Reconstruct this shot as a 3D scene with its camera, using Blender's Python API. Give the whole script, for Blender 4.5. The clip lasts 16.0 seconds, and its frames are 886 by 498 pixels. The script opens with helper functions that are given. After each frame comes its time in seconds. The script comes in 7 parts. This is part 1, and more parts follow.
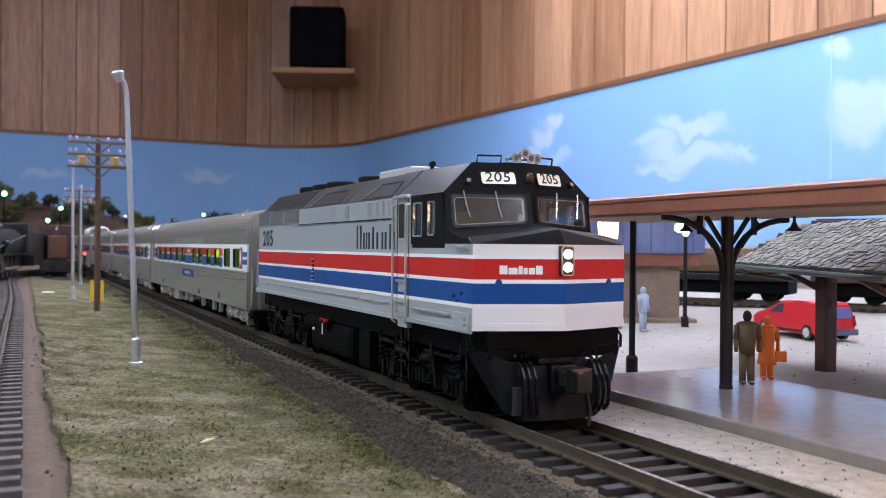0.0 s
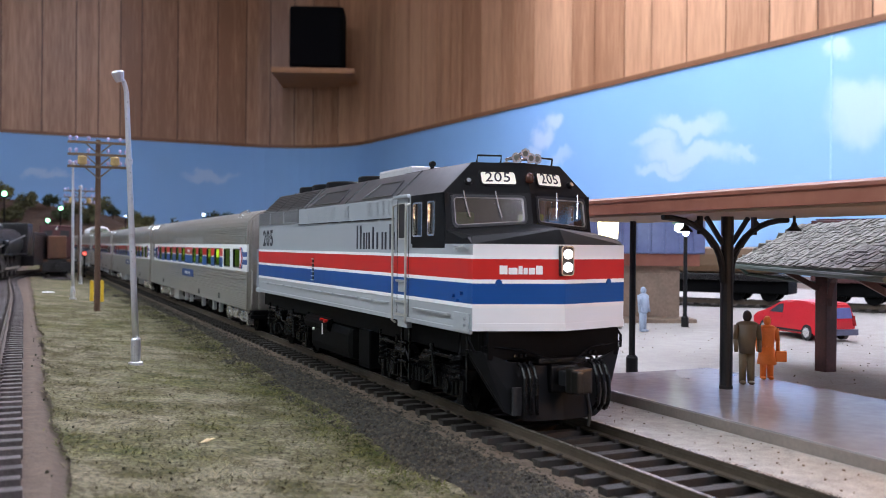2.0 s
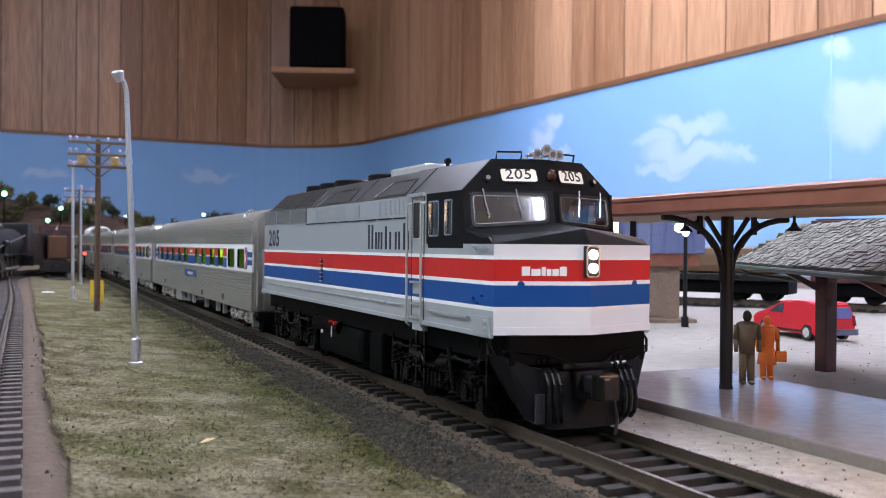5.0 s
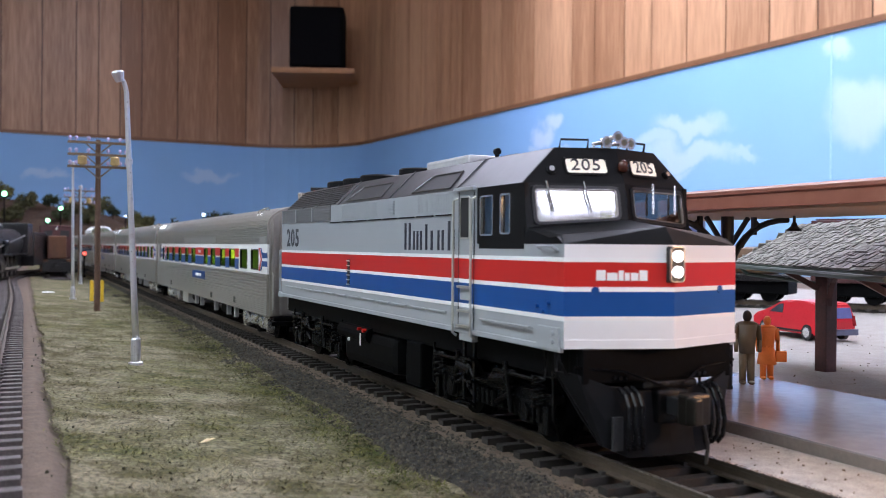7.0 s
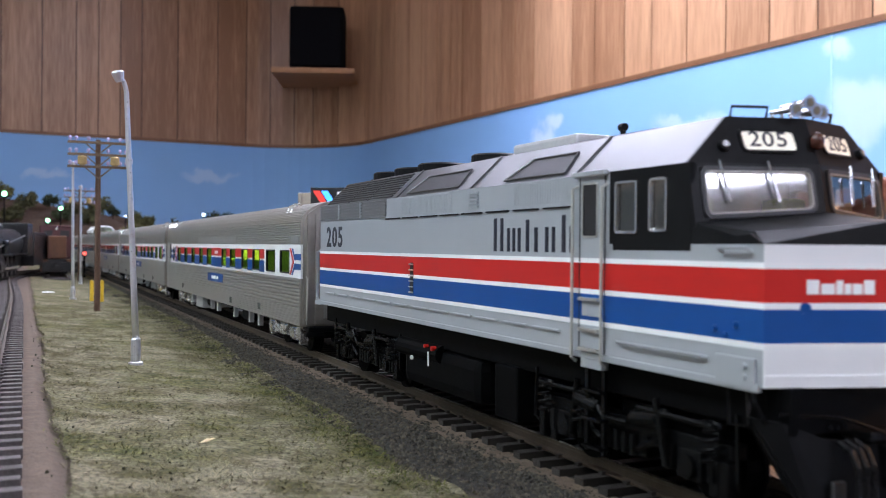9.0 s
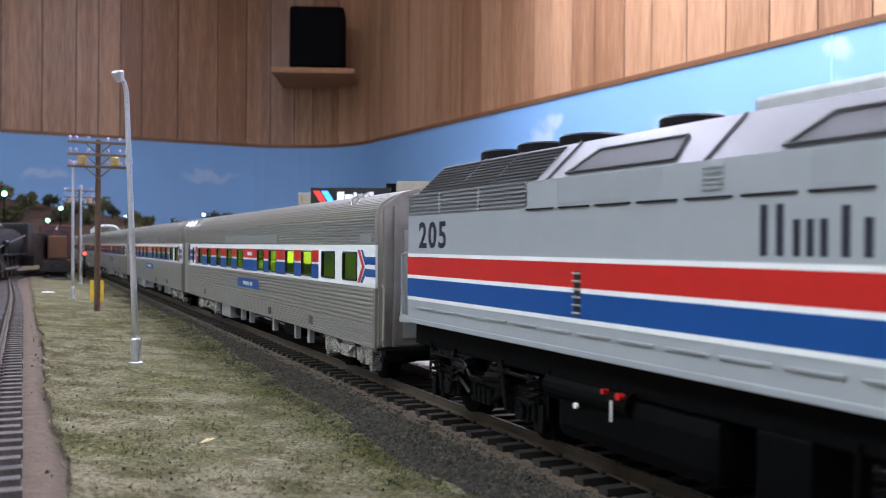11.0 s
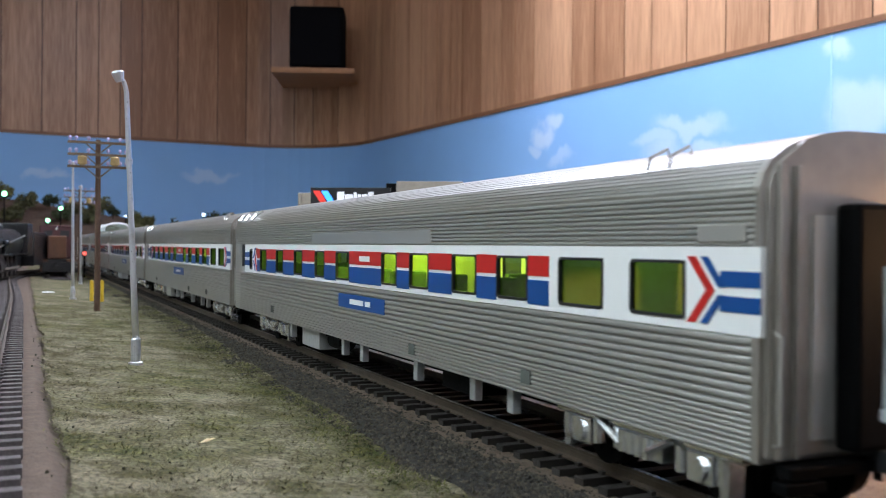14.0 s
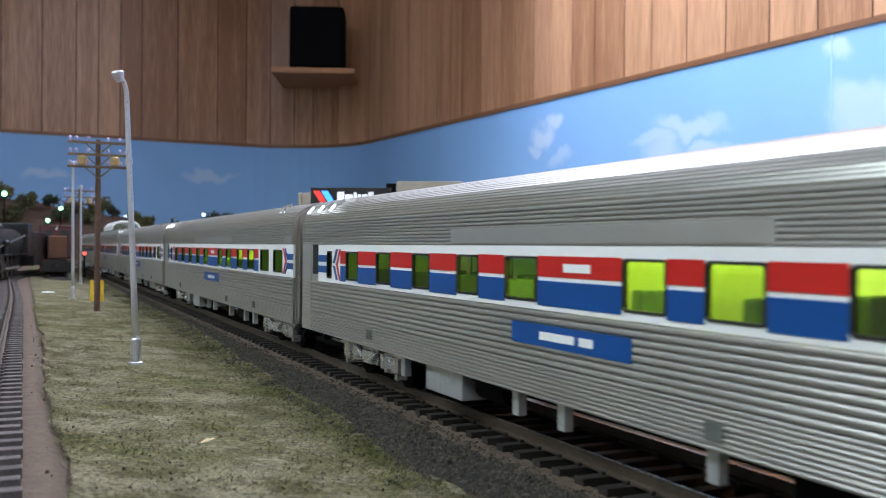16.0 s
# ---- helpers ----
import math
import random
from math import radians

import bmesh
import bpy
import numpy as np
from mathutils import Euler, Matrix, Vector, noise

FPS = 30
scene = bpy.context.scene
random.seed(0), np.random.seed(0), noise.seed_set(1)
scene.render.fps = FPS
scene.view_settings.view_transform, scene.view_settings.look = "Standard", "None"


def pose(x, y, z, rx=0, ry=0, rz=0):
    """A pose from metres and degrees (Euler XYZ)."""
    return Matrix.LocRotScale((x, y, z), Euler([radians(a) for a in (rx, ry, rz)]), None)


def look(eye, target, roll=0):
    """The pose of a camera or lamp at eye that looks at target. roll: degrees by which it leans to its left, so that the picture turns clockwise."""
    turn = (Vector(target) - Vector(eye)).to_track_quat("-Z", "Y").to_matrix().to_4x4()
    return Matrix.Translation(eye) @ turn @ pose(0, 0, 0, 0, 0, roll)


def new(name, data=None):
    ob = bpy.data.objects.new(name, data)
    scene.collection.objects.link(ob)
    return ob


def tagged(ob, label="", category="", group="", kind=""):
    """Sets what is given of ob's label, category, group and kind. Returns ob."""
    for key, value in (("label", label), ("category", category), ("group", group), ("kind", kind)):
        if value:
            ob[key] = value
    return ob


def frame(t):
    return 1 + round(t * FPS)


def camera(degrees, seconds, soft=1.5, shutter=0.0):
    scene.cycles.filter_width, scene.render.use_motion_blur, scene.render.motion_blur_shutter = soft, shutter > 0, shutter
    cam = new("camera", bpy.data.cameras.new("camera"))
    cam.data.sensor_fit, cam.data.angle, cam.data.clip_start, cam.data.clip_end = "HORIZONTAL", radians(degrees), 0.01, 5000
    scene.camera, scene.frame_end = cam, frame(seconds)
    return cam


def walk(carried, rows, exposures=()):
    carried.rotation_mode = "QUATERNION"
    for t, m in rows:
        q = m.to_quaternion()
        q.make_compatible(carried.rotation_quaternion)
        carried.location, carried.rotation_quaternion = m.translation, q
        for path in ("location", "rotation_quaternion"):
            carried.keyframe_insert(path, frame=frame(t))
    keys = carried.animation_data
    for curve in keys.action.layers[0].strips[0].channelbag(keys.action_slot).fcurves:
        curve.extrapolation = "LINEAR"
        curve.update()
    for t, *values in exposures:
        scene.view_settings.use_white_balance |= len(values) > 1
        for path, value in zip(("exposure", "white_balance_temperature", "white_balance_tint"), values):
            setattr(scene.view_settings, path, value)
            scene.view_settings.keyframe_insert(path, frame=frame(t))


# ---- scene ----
# A model railway in 1:87 on a table in a panelled room. Lengths below are in
# millimetres; part() turns them into metres. z = 0 is the top of the rails,
# the main track runs along y at x = 0, and the train comes towards -y.
MM = 0.001
EYE = (-99.04, 0.0, 35.69)
YAW, PITCH, ROLL = 24.446, -0.143, 0.481

cam = camera(51.29, 16.0, soft=0.85, shutter=0.5)
aim = (EYE[0] + 1000 * math.sin(radians(YAW)), EYE[1] + 1000 * math.cos(radians(YAW)),
       EYE[2] + 1000 * math.tan(radians(PITCH)))
stand = look([v * MM for v in EYE], [v * MM for v in aim], ROLL)
walk(cam, [(0.0, stand), (16.0, stand)], exposures=[(0.0, 0.03, 6320, 17), (6.0, 0.05, 6320, 17), (9.0, 0.14, 6320, 17), (12.8, 0.14, 6320, 15), (14.2, -0.06, 6320, 11), (16.0, -0.08, 6320, 11)])
cam.data.dof.use_dof = True
cam.data.dof.focus_distance = 0.24
cam.data.dof.aperture_fstop = 52.0

# ---- light ----
world = bpy.data.worlds.new("world")
scene.world = world
world.use_nodes = True
world.node_tree.nodes["Background"].inputs["Color"].default_value = (0.80, 0.88, 1.0, 1)
world.node_tree.nodes["Background"].inputs["Strength"].default_value = 0.03


# four fluorescent fittings added outside the view for light: place, half size, strength, tint
FITTINGS = [((610, 1000, 1000), (230, 760, 35), 11.5, (0.86, 0.91, 1.08)),
            ((285, 1800, 1010), (75, 480, 25), 8.5, (0.86, 0.89, 1.08)),
            ((130, -1000, 640), (190, 60, 110), 18.0, (0.86, 0.91, 1.08)),
            ((-760, 170, 820), (130, 780, 30), 12.0, (0.84, 0.97, 1.0))]


# ---- materials ----
def mat(name, colour, rough=0.6, metal=0.0, var=0.15, scale=400.0, bump=0.0, fine=6.0, second=None,
        emit=None, power=0.0, coat=0.0, stretch=(1, 1, 1), random_var=0.0, spec=0.5, contrast=0.3, island=False):
    """A surface with two scales of noise in its colour (a fraction var), gloss and relief."""
    m = bpy.data.materials.new(name)
    m.use_nodes = True
    nt = m.node_tree
    b = nt.nodes["Principled BSDF"]
    b.inputs["Roughness"].default_value = rough
    b.inputs["Metallic"].default_value = metal
    b.inputs["Coat Weight"].default_value = coat
    b.inputs["Specular IOR Level"].default_value = spec
    tc = nt.nodes.new("ShaderNodeTexCoord")
    mp = nt.nodes.new("ShaderNodeMapping")
    mp.inputs["Scale"].default_value = stretch
    nt.links.new(tc.outputs["Object"], mp.inputs["Vector"])
    n1 = nt.nodes.new("ShaderNodeTexNoise")
    n1.inputs["Scale"].default_value, n1.inputs["Detail"].default_value = scale, 5.0
    n2 = nt.nodes.new("ShaderNodeTexNoise")
    n2.inputs["Scale"].default_value, n2.inputs["Detail"].default_value = scale * fine, 3.0
    for n in (n1, n2):
        nt.links.new(mp.outputs["Vector"], n.inputs["Vector"])
    add = nt.nodes.new("ShaderNodeMath")
    add.operation = "ADD"
    nt.links.new(n1.outputs["Fac"], add.inputs[0])
    nt.links.new(n2.outputs["Fac"], add.inputs[1])
    if island:
        geo = nt.nodes.new("ShaderNodeNewGeometry")
        isl = nt.nodes.new("ShaderNodeMath")
        isl.operation = "MULTIPLY_ADD"
        isl.inputs[1].default_value, isl.inputs[2].default_value = 1.0, -0.5
        nt.links.new(geo.outputs["Random Per Island"], isl.inputs[0])
        add3 = nt.nodes.new("ShaderNodeMath")
        nt.links.new(add.outputs[0], add3.inputs[0])
        nt.links.new(isl.outputs[0], add3.inputs[1])
        add = add3
    if random_var:
        info = nt.nodes.new("ShaderNodeObjectInfo")
        mul = nt.nodes.new("ShaderNodeMath")
        mul.operation = "MULTIPLY_ADD"
        mul.inputs[1].default_value, mul.inputs[2].default_value = random_var, -random_var / 2
        nt.links.new(info.outputs["Random"], mul.inputs[0])
        add2 = nt.nodes.new("ShaderNodeMath")
        nt.links.new(add.outputs[0], add2.inputs[0])
        nt.links.new(mul.outputs[0], add2.inputs[1])
        add = add2
    ramp = nt.nodes.new("ShaderNodeMapRange")
    ramp.inputs["From Min"].default_value, ramp.inputs["From Max"].default_value = 1 - contrast, 1 + contrast
    nt.links.new(add.outputs[0], ramp.inputs["Value"])
    mix = nt.nodes.new("ShaderNodeMix")
    mix.data_type = "RGBA"
    c2 = second or tuple(min(1, c * (1 + var)) for c in colour)
    c1 = colour if second else tuple(c * (1 - var) for c in colour)
    mix.inputs["A"].default_value, mix.inputs["B"].default_value = (*c1, 1), (*c2, 1)
    nt.links.new(ramp.outputs["Result"], mix.inputs["Factor"])
    nt.links.new(mix.outputs["Result"], b.inputs["Base Color"])
    rr = nt.nodes.new("ShaderNodeMapRange")
    rr.inputs["To Min"].default_value, rr.inputs["To Max"].default_value = max(0.02, rough - 0.07), min(1, rough + 0.07)
    nt.links.new(n2.outputs["Fac"], rr.inputs["Value"])
    nt.links.new(rr.outputs["Result"], b.inputs["Roughness"])
    if bump:
        bp = nt.nodes.new("ShaderNodeBump")
        bp.inputs["Strength"].default_value, bp.inputs["Distance"].default_value = bump, 0.0004
        nt.links.new(add.outputs[0], bp.inputs["Height"])
        nt.links.new(bp.outputs["Normal"], b.inputs["Normal"])
    if emit:
        b.inputs["Emission Color"].default_value, b.inputs["Emission Strength"].default_value = (*emit, 1), power
    return m


def wood_mat(name, dark, light, scale=5.0):
    """Printed wood panelling: long grain, cathedral figure and tone from board to board."""
    m = mat(name, dark, rough=0.42, second=light, scale=scale, fine=9.0, stretch=(6, 6, 0.35), random_var=0.5)
    return m


def glass_mat(name, colour=(0.9, 0.95, 0.95), rough=0.02, mixed=0.8):
    m = bpy.data.materials.new(name)
    m.use_nodes = True
    nt = m.node_tree
    nt.nodes.remove(nt.nodes["Principled BSDF"])
    tr, gl, mx = (nt.nodes.new("ShaderNodeBsdfTransparent"), nt.nodes.new("ShaderNodeBsdfGlossy"), nt.nodes.new("ShaderNodeMixShader"))
    tr.inputs["Color"].default_value = (*colour, 1)
    gl.inputs["Roughness"].default_value = rough
    mx.inputs["Fac"].default_value = 1 - mixed
    nt.links.new(tr.outputs[0], mx.inputs[1])
    nt.links.new(gl.outputs[0], mx.inputs[2])
    nt.links.new(mx.outputs[0], nt.nodes["Material Output"].inputs["Surface"])
    return m


M_GREY = mat("platinum_grey_paint", (0.39, 0.41, 0.44), 0.36, 0.25, 0.03, 40)
M_WHITE = mat("white_paint", (0.82, 0.82, 0.83), 0.35, 0, 0.02, 40)
# body paint made lighter for the nose; lamp reflection is put into the colour
M_NOSE = mat("lamplit_nose_paint", (0.80, 0.80, 0.82), 0.42, 0.3, 0.02, 40)
M_RED = mat("red_paint", (0.52, 0.020, 0.016), 0.33, 0, 0.04, 40, spec=0.3)
M_BLUE = mat("blue_paint", (0.008, 0.066, 0.26), 0.33, 0, 0.05, 40, spec=0.25)
M_BLACK = mat("satin_black_paint", (0.007, 0.007, 0.008), 0.45, 0, 0.3, 60, spec=0.12)
M_ROOF = mat("dusty_black_roof_paint", (0.048, 0.048, 0.054), 0.32, 0.0, 0.2, 50, spec=0.9)
# darker than the body grey: shade among the louvres is put into the colour
M_LOUVRE = mat("shaded_grey_louvre", (0.20, 0.20, 0.215), 0.5, 0.1, 0.06, 60)
M_UNDER = mat("black_plastic", (0.0022, 0.0022, 0.0026), 0.55, 0, 0.4, 500, 0.1, spec=0.06)
M_GEAR = mat("oily_black_running_gear", (0.0025, 0.0025, 0.003), 0.22, 0, 0.4, 900, 0.35, spec=0.20)
M_HOSE = mat("shiny_black_hose", (0.005, 0.005, 0.006), 0.26, 0, 0.3, 600, spec=0.22)
M_NAVY = mat("navy_lettering", (0.014, 0.016, 0.03), 0.4, 0, 0.2, 300)
M_STEEL = mat("stainless_plating", (0.43, 0.42, 0.395), 0.32, 0.58, 0.02, 8)
M_STEELF = mat("smooth_stainless_plating", (0.54, 0.53, 0.50), 0.34, 0.7, 0.03, 30)
M_CHROME = mat("bright_plated_plastic", (0.72, 0.72, 0.74), 0.22, 0.9, 0.1, 400, 0.1)
M_SILVER = mat("silver_painted_truck", (0.55, 0.56, 0.58), 0.35, 0.6, 0.15, 500, 0.15)
M_GLASS = glass_mat("clear_glazing", (0.75, 0.78, 0.76), 0.06, 0.72)
M_GREENGLASS = glass_mat("green_tinted_glazing", (0.56, 0.72, 0.30), 0.04, 0.90)
M_END = mat("dull_plated_end", (0.36, 0.33, 0.30), 0.36, 0.6, 0.1, 60)
M_RUBBER = mat("black_gasket", (0.012, 0.012, 0.014), 0.5, 0, 0.2, 600)
M_CABIN = mat("cab_interior", (0.10, 0.11, 0.10), 0.7, 0, 0.2, 300)
M_COACHIN = mat("cream_green_interior", (0.62, 0.66, 0.30), 0.7, 0, 0.12, 300)
M_SEAT = mat("moss_green_seat", (0.12, 0.19, 0.06), 0.8, 0, 0.2, 600)
M_COACHLAMP = mat("coach_lamp", (0.9, 0.9, 0.5), 0.5, emit=(0.85, 1.0, 0.22), power=15.0)
M_COACHLAMP2 = mat("dim_coach_lamp", (0.7, 0.9, 0.5), 0.5, emit=(0.50, 1.0, 0.30), power=0.8)
M_NUMBER = mat("lit_number_board", (0.72, 0.70, 0.62), 0.4, emit=(1.0, 0.90, 0.74), power=0.35)
M_HEAD = mat("lit_headlight", (0.9, 0.9, 0.9), 0.3, emit=(1.0, 0.97, 1.0), power=3.0)
M_RAIL = mat("weathered_rail", (0.10, 0.075, 0.055), 0.5, 0.5, 0.25, 300, 0.1)
M_RAILTOP = mat("polished_rail_head", (0.42, 0.38, 0.34), 0.28, 0.9, 0.2, 500, 0.05)
M_TIE = mat("dark_brown_tie", (0.019, 0.015, 0.013), 0.6, 0, 0.4, 700, 0.35, random_var=0.3)
M_TIEGREY = mat("greyed_brown_tie", (0.085, 0.070, 0.068), 0.65, 0, 0.4, 700, 0.35, random_var=0.3)
M_BALLAST = mat("dark_grey_ballast", (0.021, 0.0175, 0.0135), 0.9, 0, 0.5, 900, 0.9)
M_DIRT = mat("brown_roadbed_dirt", (0.108, 0.074, 0.054), 0.95, 0, 0.3, 350, 0.7)
M_STRIP = mat("dark_brown_dirt", (0.098, 0.068, 0.046), 0.95, 0, 0.35, 350, 0.7)


def turf_mat(name, island, green=0.0):
    """Dry turf: tan and olive in patches, greener in drifts, with dark fibres and specks."""
    m = mat(name, (0.1, 0.1, 0.05), 0.95, 0, scale=70, fine=15.0, bump=0.0 if island else 1.0)
    nt = m.node_tree
    b = nt.nodes["Principled BSDF"]
    b.inputs["Specular IOR Level"].default_value = 0.15
    tc = nt.nodes.new("ShaderNodeTexCoord")

    def field(scale, detail, lo, hi, shift):
        mp = nt.nodes.new("ShaderNodeMapping")
        mp.inputs["Location"].default_value = (shift, shift * 0.7, 0)
        nt.links.new(tc.outputs["Object"], mp.inputs["Vector"])
        n = nt.nodes.new("ShaderNodeTexNoise")
        n.inputs["Scale"].default_value, n.inputs["Detail"].default_value, n.inputs["Roughness"].default_value = scale, detail, 0.65
        nt.links.new(mp.outputs["Vector"], n.inputs["Vector"])
        r = nt.nodes.new("ShaderNodeMapRange")
        r.inputs["From Min"].default_value, r.inputs["From Max"].default_value = lo, hi
        nt.links.new(n.outputs["Fac"], r.inputs["Value"])
        return r.outputs["Result"]

    def blend(fac, one, two):
        mx = nt.nodes.new("ShaderNodeMix")
        mx.data_type = "RGBA"
        for key, c in (("A", one), ("B", two)):
            if isinstance(c, tuple):
                mx.inputs[key].default_value = (*c, 1)
            else:
                nt.links.new(c, mx.inputs[key])
        nt.links.new(fac, mx.inputs["Factor"])
        return mx.outputs["Result"]
    dry = blend(field(75, 8, 0.40, 0.60, 0.0), (0.088, 0.078, 0.036), (0.215, 0.185, 0.125))
    moss = blend(field(260, 5, 0.4, 0.6, 2.0), (0.040, 0.050, 0.014), (0.125, 0.120, 0.036))
    both = blend(field(26, 8, 0.44 - green, 0.70 - green, 5.0), dry, moss)
    if island:
        geo = nt.nodes.new("ShaderNodeNewGeometry")
        r = nt.nodes.new("ShaderNodeMapRange")
        r.inputs["To Min"].default_value, r.inputs["To Max"].default_value = 0.42, 1.6
        nt.links.new(geo.outputs["Random Per Island"], r.inputs["Value"])
        fac = r.outputs["Result"]
    else:
        r = nt.nodes.new("ShaderNodeMapRange")
        r.inputs["To Min"].default_value, r.inputs["To Max"].default_value = 0.35, 1.25
        nt.links.new(field(900, 3, 0.32, 0.62, 1.0), r.inputs["Value"])
        fac = r.outputs["Result"]
    sc = nt.nodes.new("ShaderNodeVectorMath")
    sc.operation = "SCALE"
    nt.links.new(both, sc.inputs[0])
    nt.links.new(fac, sc.inputs["Scale"])
    nt.links.new(sc.outputs[0], b.inputs["Base Color"])
    return m


M_GRASS = turf_mat("dry_olive_turf", False)
M_EDGE = turf_mat("deep_green_turf", True, 0.3)
M_BLADE = turf_mat("turf_tuft", True)
M_SAND = mat("pale_sandy_ground", (0.33, 0.31, 0.285), 0.9, 0, 0.14, 160, 0.5, fine=8)
M_APRON = mat("speckled_concrete", (0.36, 0.34, 0.32), 0.75, 0, 0.3, 350, 0.3, fine=8)
M_PLATFORM = mat("sealed_grey_platform_floor", (0.27, 0.25, 0.26), 0.22, 0, 0.10, 60, 0.05)
M_KERB = mat("brown_grey_kerb_side", (0.20, 0.16, 0.14), 0.6, 0, 0.15, 200, 0.15)


def sky_mat():
    """Matt sky paint, paler near the ground, with hand-brushed clouds."""
    m = mat("sky_blue_backdrop_paint", (0.24, 0.47, 0.80), 0.65, 0, 0.03, 1.5)
    nt = m.node_tree
    b = nt.nodes["Principled BSDF"]
    base = b.inputs["Base Color"].links[0].from_socket
    tc = nt.nodes.new("ShaderNodeTexCoord")
    ns = nt.nodes.new("ShaderNodeTexNoise")
    ns.inputs["Scale"].default_value, ns.inputs["Detail"].default_value = 9.0, 4.0
    nt.links.new(tc.outputs["Object"], ns.inputs["Vector"])
    off = nt.nodes.new("ShaderNodeVectorMath")
    off.operation = "MULTIPLY_ADD"
    off.inputs[1].default_value, off.inputs[2].default_value = (0.16, 0.16, 0.14), (-0.08, -0.08, -0.07)
    nt.links.new(ns.outputs["Color"], off.inputs[0])
    wob = nt.nodes.new("ShaderNodeVectorMath")
    nt.links.new(tc.outputs["Object"], wob.inputs[0])
    nt.links.new(off.outputs[0], wob.inputs[1])
    total = None
    # centre, half extent along and up the wall (m), strength
    for c, (ry, rz), k in (((0.984, 1.795, 0.322), (0.044, 0.026), 0.6), ((0.984, 1.832, 0.288), (0.036, 0.034), 0.55), ((0.984, 1.862, 0.258), (0.022, 0.022), 0.45), ((1.01, 1.36, 0.262), (0.11, 0.022), 0.45), ((1.01, 1.44, 0.232), (0.09, 0.020), 0.4),
                           ((1.01, 1.35, 0.212), (0.13, 0.024), 0.45), ((1.01, 1.42, 0.186), (0.08, 0.014), 0.4), ((1.02, 1.232, 0.212), (0.04, 0.010), 0.35),
                           ((1.034, 0.985, 0.235), (0.085, 0.046), 0.42), ((1.033, 1.04, 0.335), (0.045, 0.026), 0.45), ((0.987, 1.766, 0.223), (0.06, 0.02), 0.35),
                           ((0.452, 3.119, 0.264), (0.11, 0.022), 0.4), ((-0.048, 3.09, 0.245), (0.07, 0.018), 0.4)):
        sub = nt.nodes.new("ShaderNodeVectorMath")
        sub.operation = "SUBTRACT"
        sub.inputs[1].default_value = c
        nt.links.new(wob.outputs[0], sub.inputs[0])
        dv = nt.nodes.new("ShaderNodeVectorMath")
        dv.operation = "MULTIPLY"
        dv.inputs[1].default_value = (1 / ry, 1 / ry if c[1] < 2.5 else 1 / 0.3, 1 / rz)
        if c[1] < 2.5:
            dv.inputs[1].default_value[0] = 1 / 0.3
        nt.links.new(sub.outputs[0], dv.inputs[0])
        ln = nt.nodes.new("ShaderNodeVectorMath")
        ln.operation = "LENGTH"
        nt.links.new(dv.outputs[0], ln.inputs[0])
        mr = nt.nodes.new("ShaderNodeMapRange")
        mr.interpolation_type = "SMOOTHSTEP"
        mr.inputs["From Min"].default_value, mr.inputs["From Max"].default_value = 1.15, 0.45
        mr.inputs["To Max"].default_value = k
        nt.links.new(ln.outputs["Value"], mr.inputs["Value"])
        if total is None:
            total = mr.outputs["Result"]
        else:
            mx = nt.nodes.new("ShaderNodeMath")
            mx.operation = "MAXIMUM"
            nt.links.new(total, mx.inputs[0])
            nt.links.new(mr.outputs["Result"], mx.inputs[1])
            total = mx.outputs[0]
    sep = nt.nodes.new("ShaderNodeSeparateXYZ")
    nt.links.new(tc.outputs["Object"], sep.inputs[0])
    hz = nt.nodes.new("ShaderNodeMapRange")
    hz.inputs["From Min"].default_value, hz.inputs["From Max"].default_value, hz.inputs["To Min"].default_value, hz.inputs["To Max"].default_value = 0.0, 0.35, 0.22, 0.0
    nt.links.new(sep.outputs["Z"], hz.inputs["Value"])
    haze = nt.nodes.new("ShaderNodeMix")
    haze.data_type = "RGBA"
    haze.inputs["B"].default_value = (0.45, 0.66, 0.86, 1)
    nt.links.new(hz.outputs["Result"], haze.inputs["Factor"])
    nt.links.new(base, haze.inputs["A"])
    mix = nt.nodes.new("ShaderNodeMix")
    mix.data_type = "RGBA"
    mix.inputs["B"].default_value = (0.72, 0.80, 0.88, 1)
    nt.links.new(total, mix.inputs["Factor"])
    nt.links.new(haze.outputs["Result"], mix.inputs["A"])
    nt.links.new(mix.outputs["Result"], b.inputs["Base Color"])
    return m


M_SKY = sky_mat()
M_WOOD = wood_mat("oak_print_panelling", (0.30, 0.145, 0.072), (0.56, 0.32, 0.18))
M_GROOVE = mat("dark_panel_groove", (0.06, 0.03, 0.018), 0.7, 0, 0.2, 20)
M_TRIM = mat("brown_wood_trim", (0.20, 0.09, 0.04), 0.5, 0, 0.2, 20, stretch=(1, 1, 6))
M_TANWALL = mat("tan_reflecting_wall", (0.50, 0.43, 0.35), 0.8, 0, 0.05, 12, 0.1)
M_PALEWALL = mat("pale_greenish_reflecting_wall", (0.58, 0.64, 0.58), 0.8, 0, 0.05, 12, 0.1)
M_CEIL = mat("white_ceiling_tile", (0.75, 0.74, 0.71), 0.85, 0, 0.05, 20, 0.1)
M_FLOOR = mat("grey_room_carpet", (0.16, 0.15, 0.15), 0.95, 0, 0.2, 200)


# ---- building helpers ----
ORIGIN = {}


def thing(name, x, y, z, label="", category="", group="", kind="", turn=0.0):
    """An empty at a thing's base (mm). Its parts are given in the same mm as the place, before the turn."""
    ob = new(name)
    ob.empty_display_size = 0.01
    ob.matrix_world = pose(x * MM, y * MM, z * MM, 0, 0, turn)
    ORIGIN[ob] = Vector((x, y, z))
    return tagged(ob, label, category, group, kind)


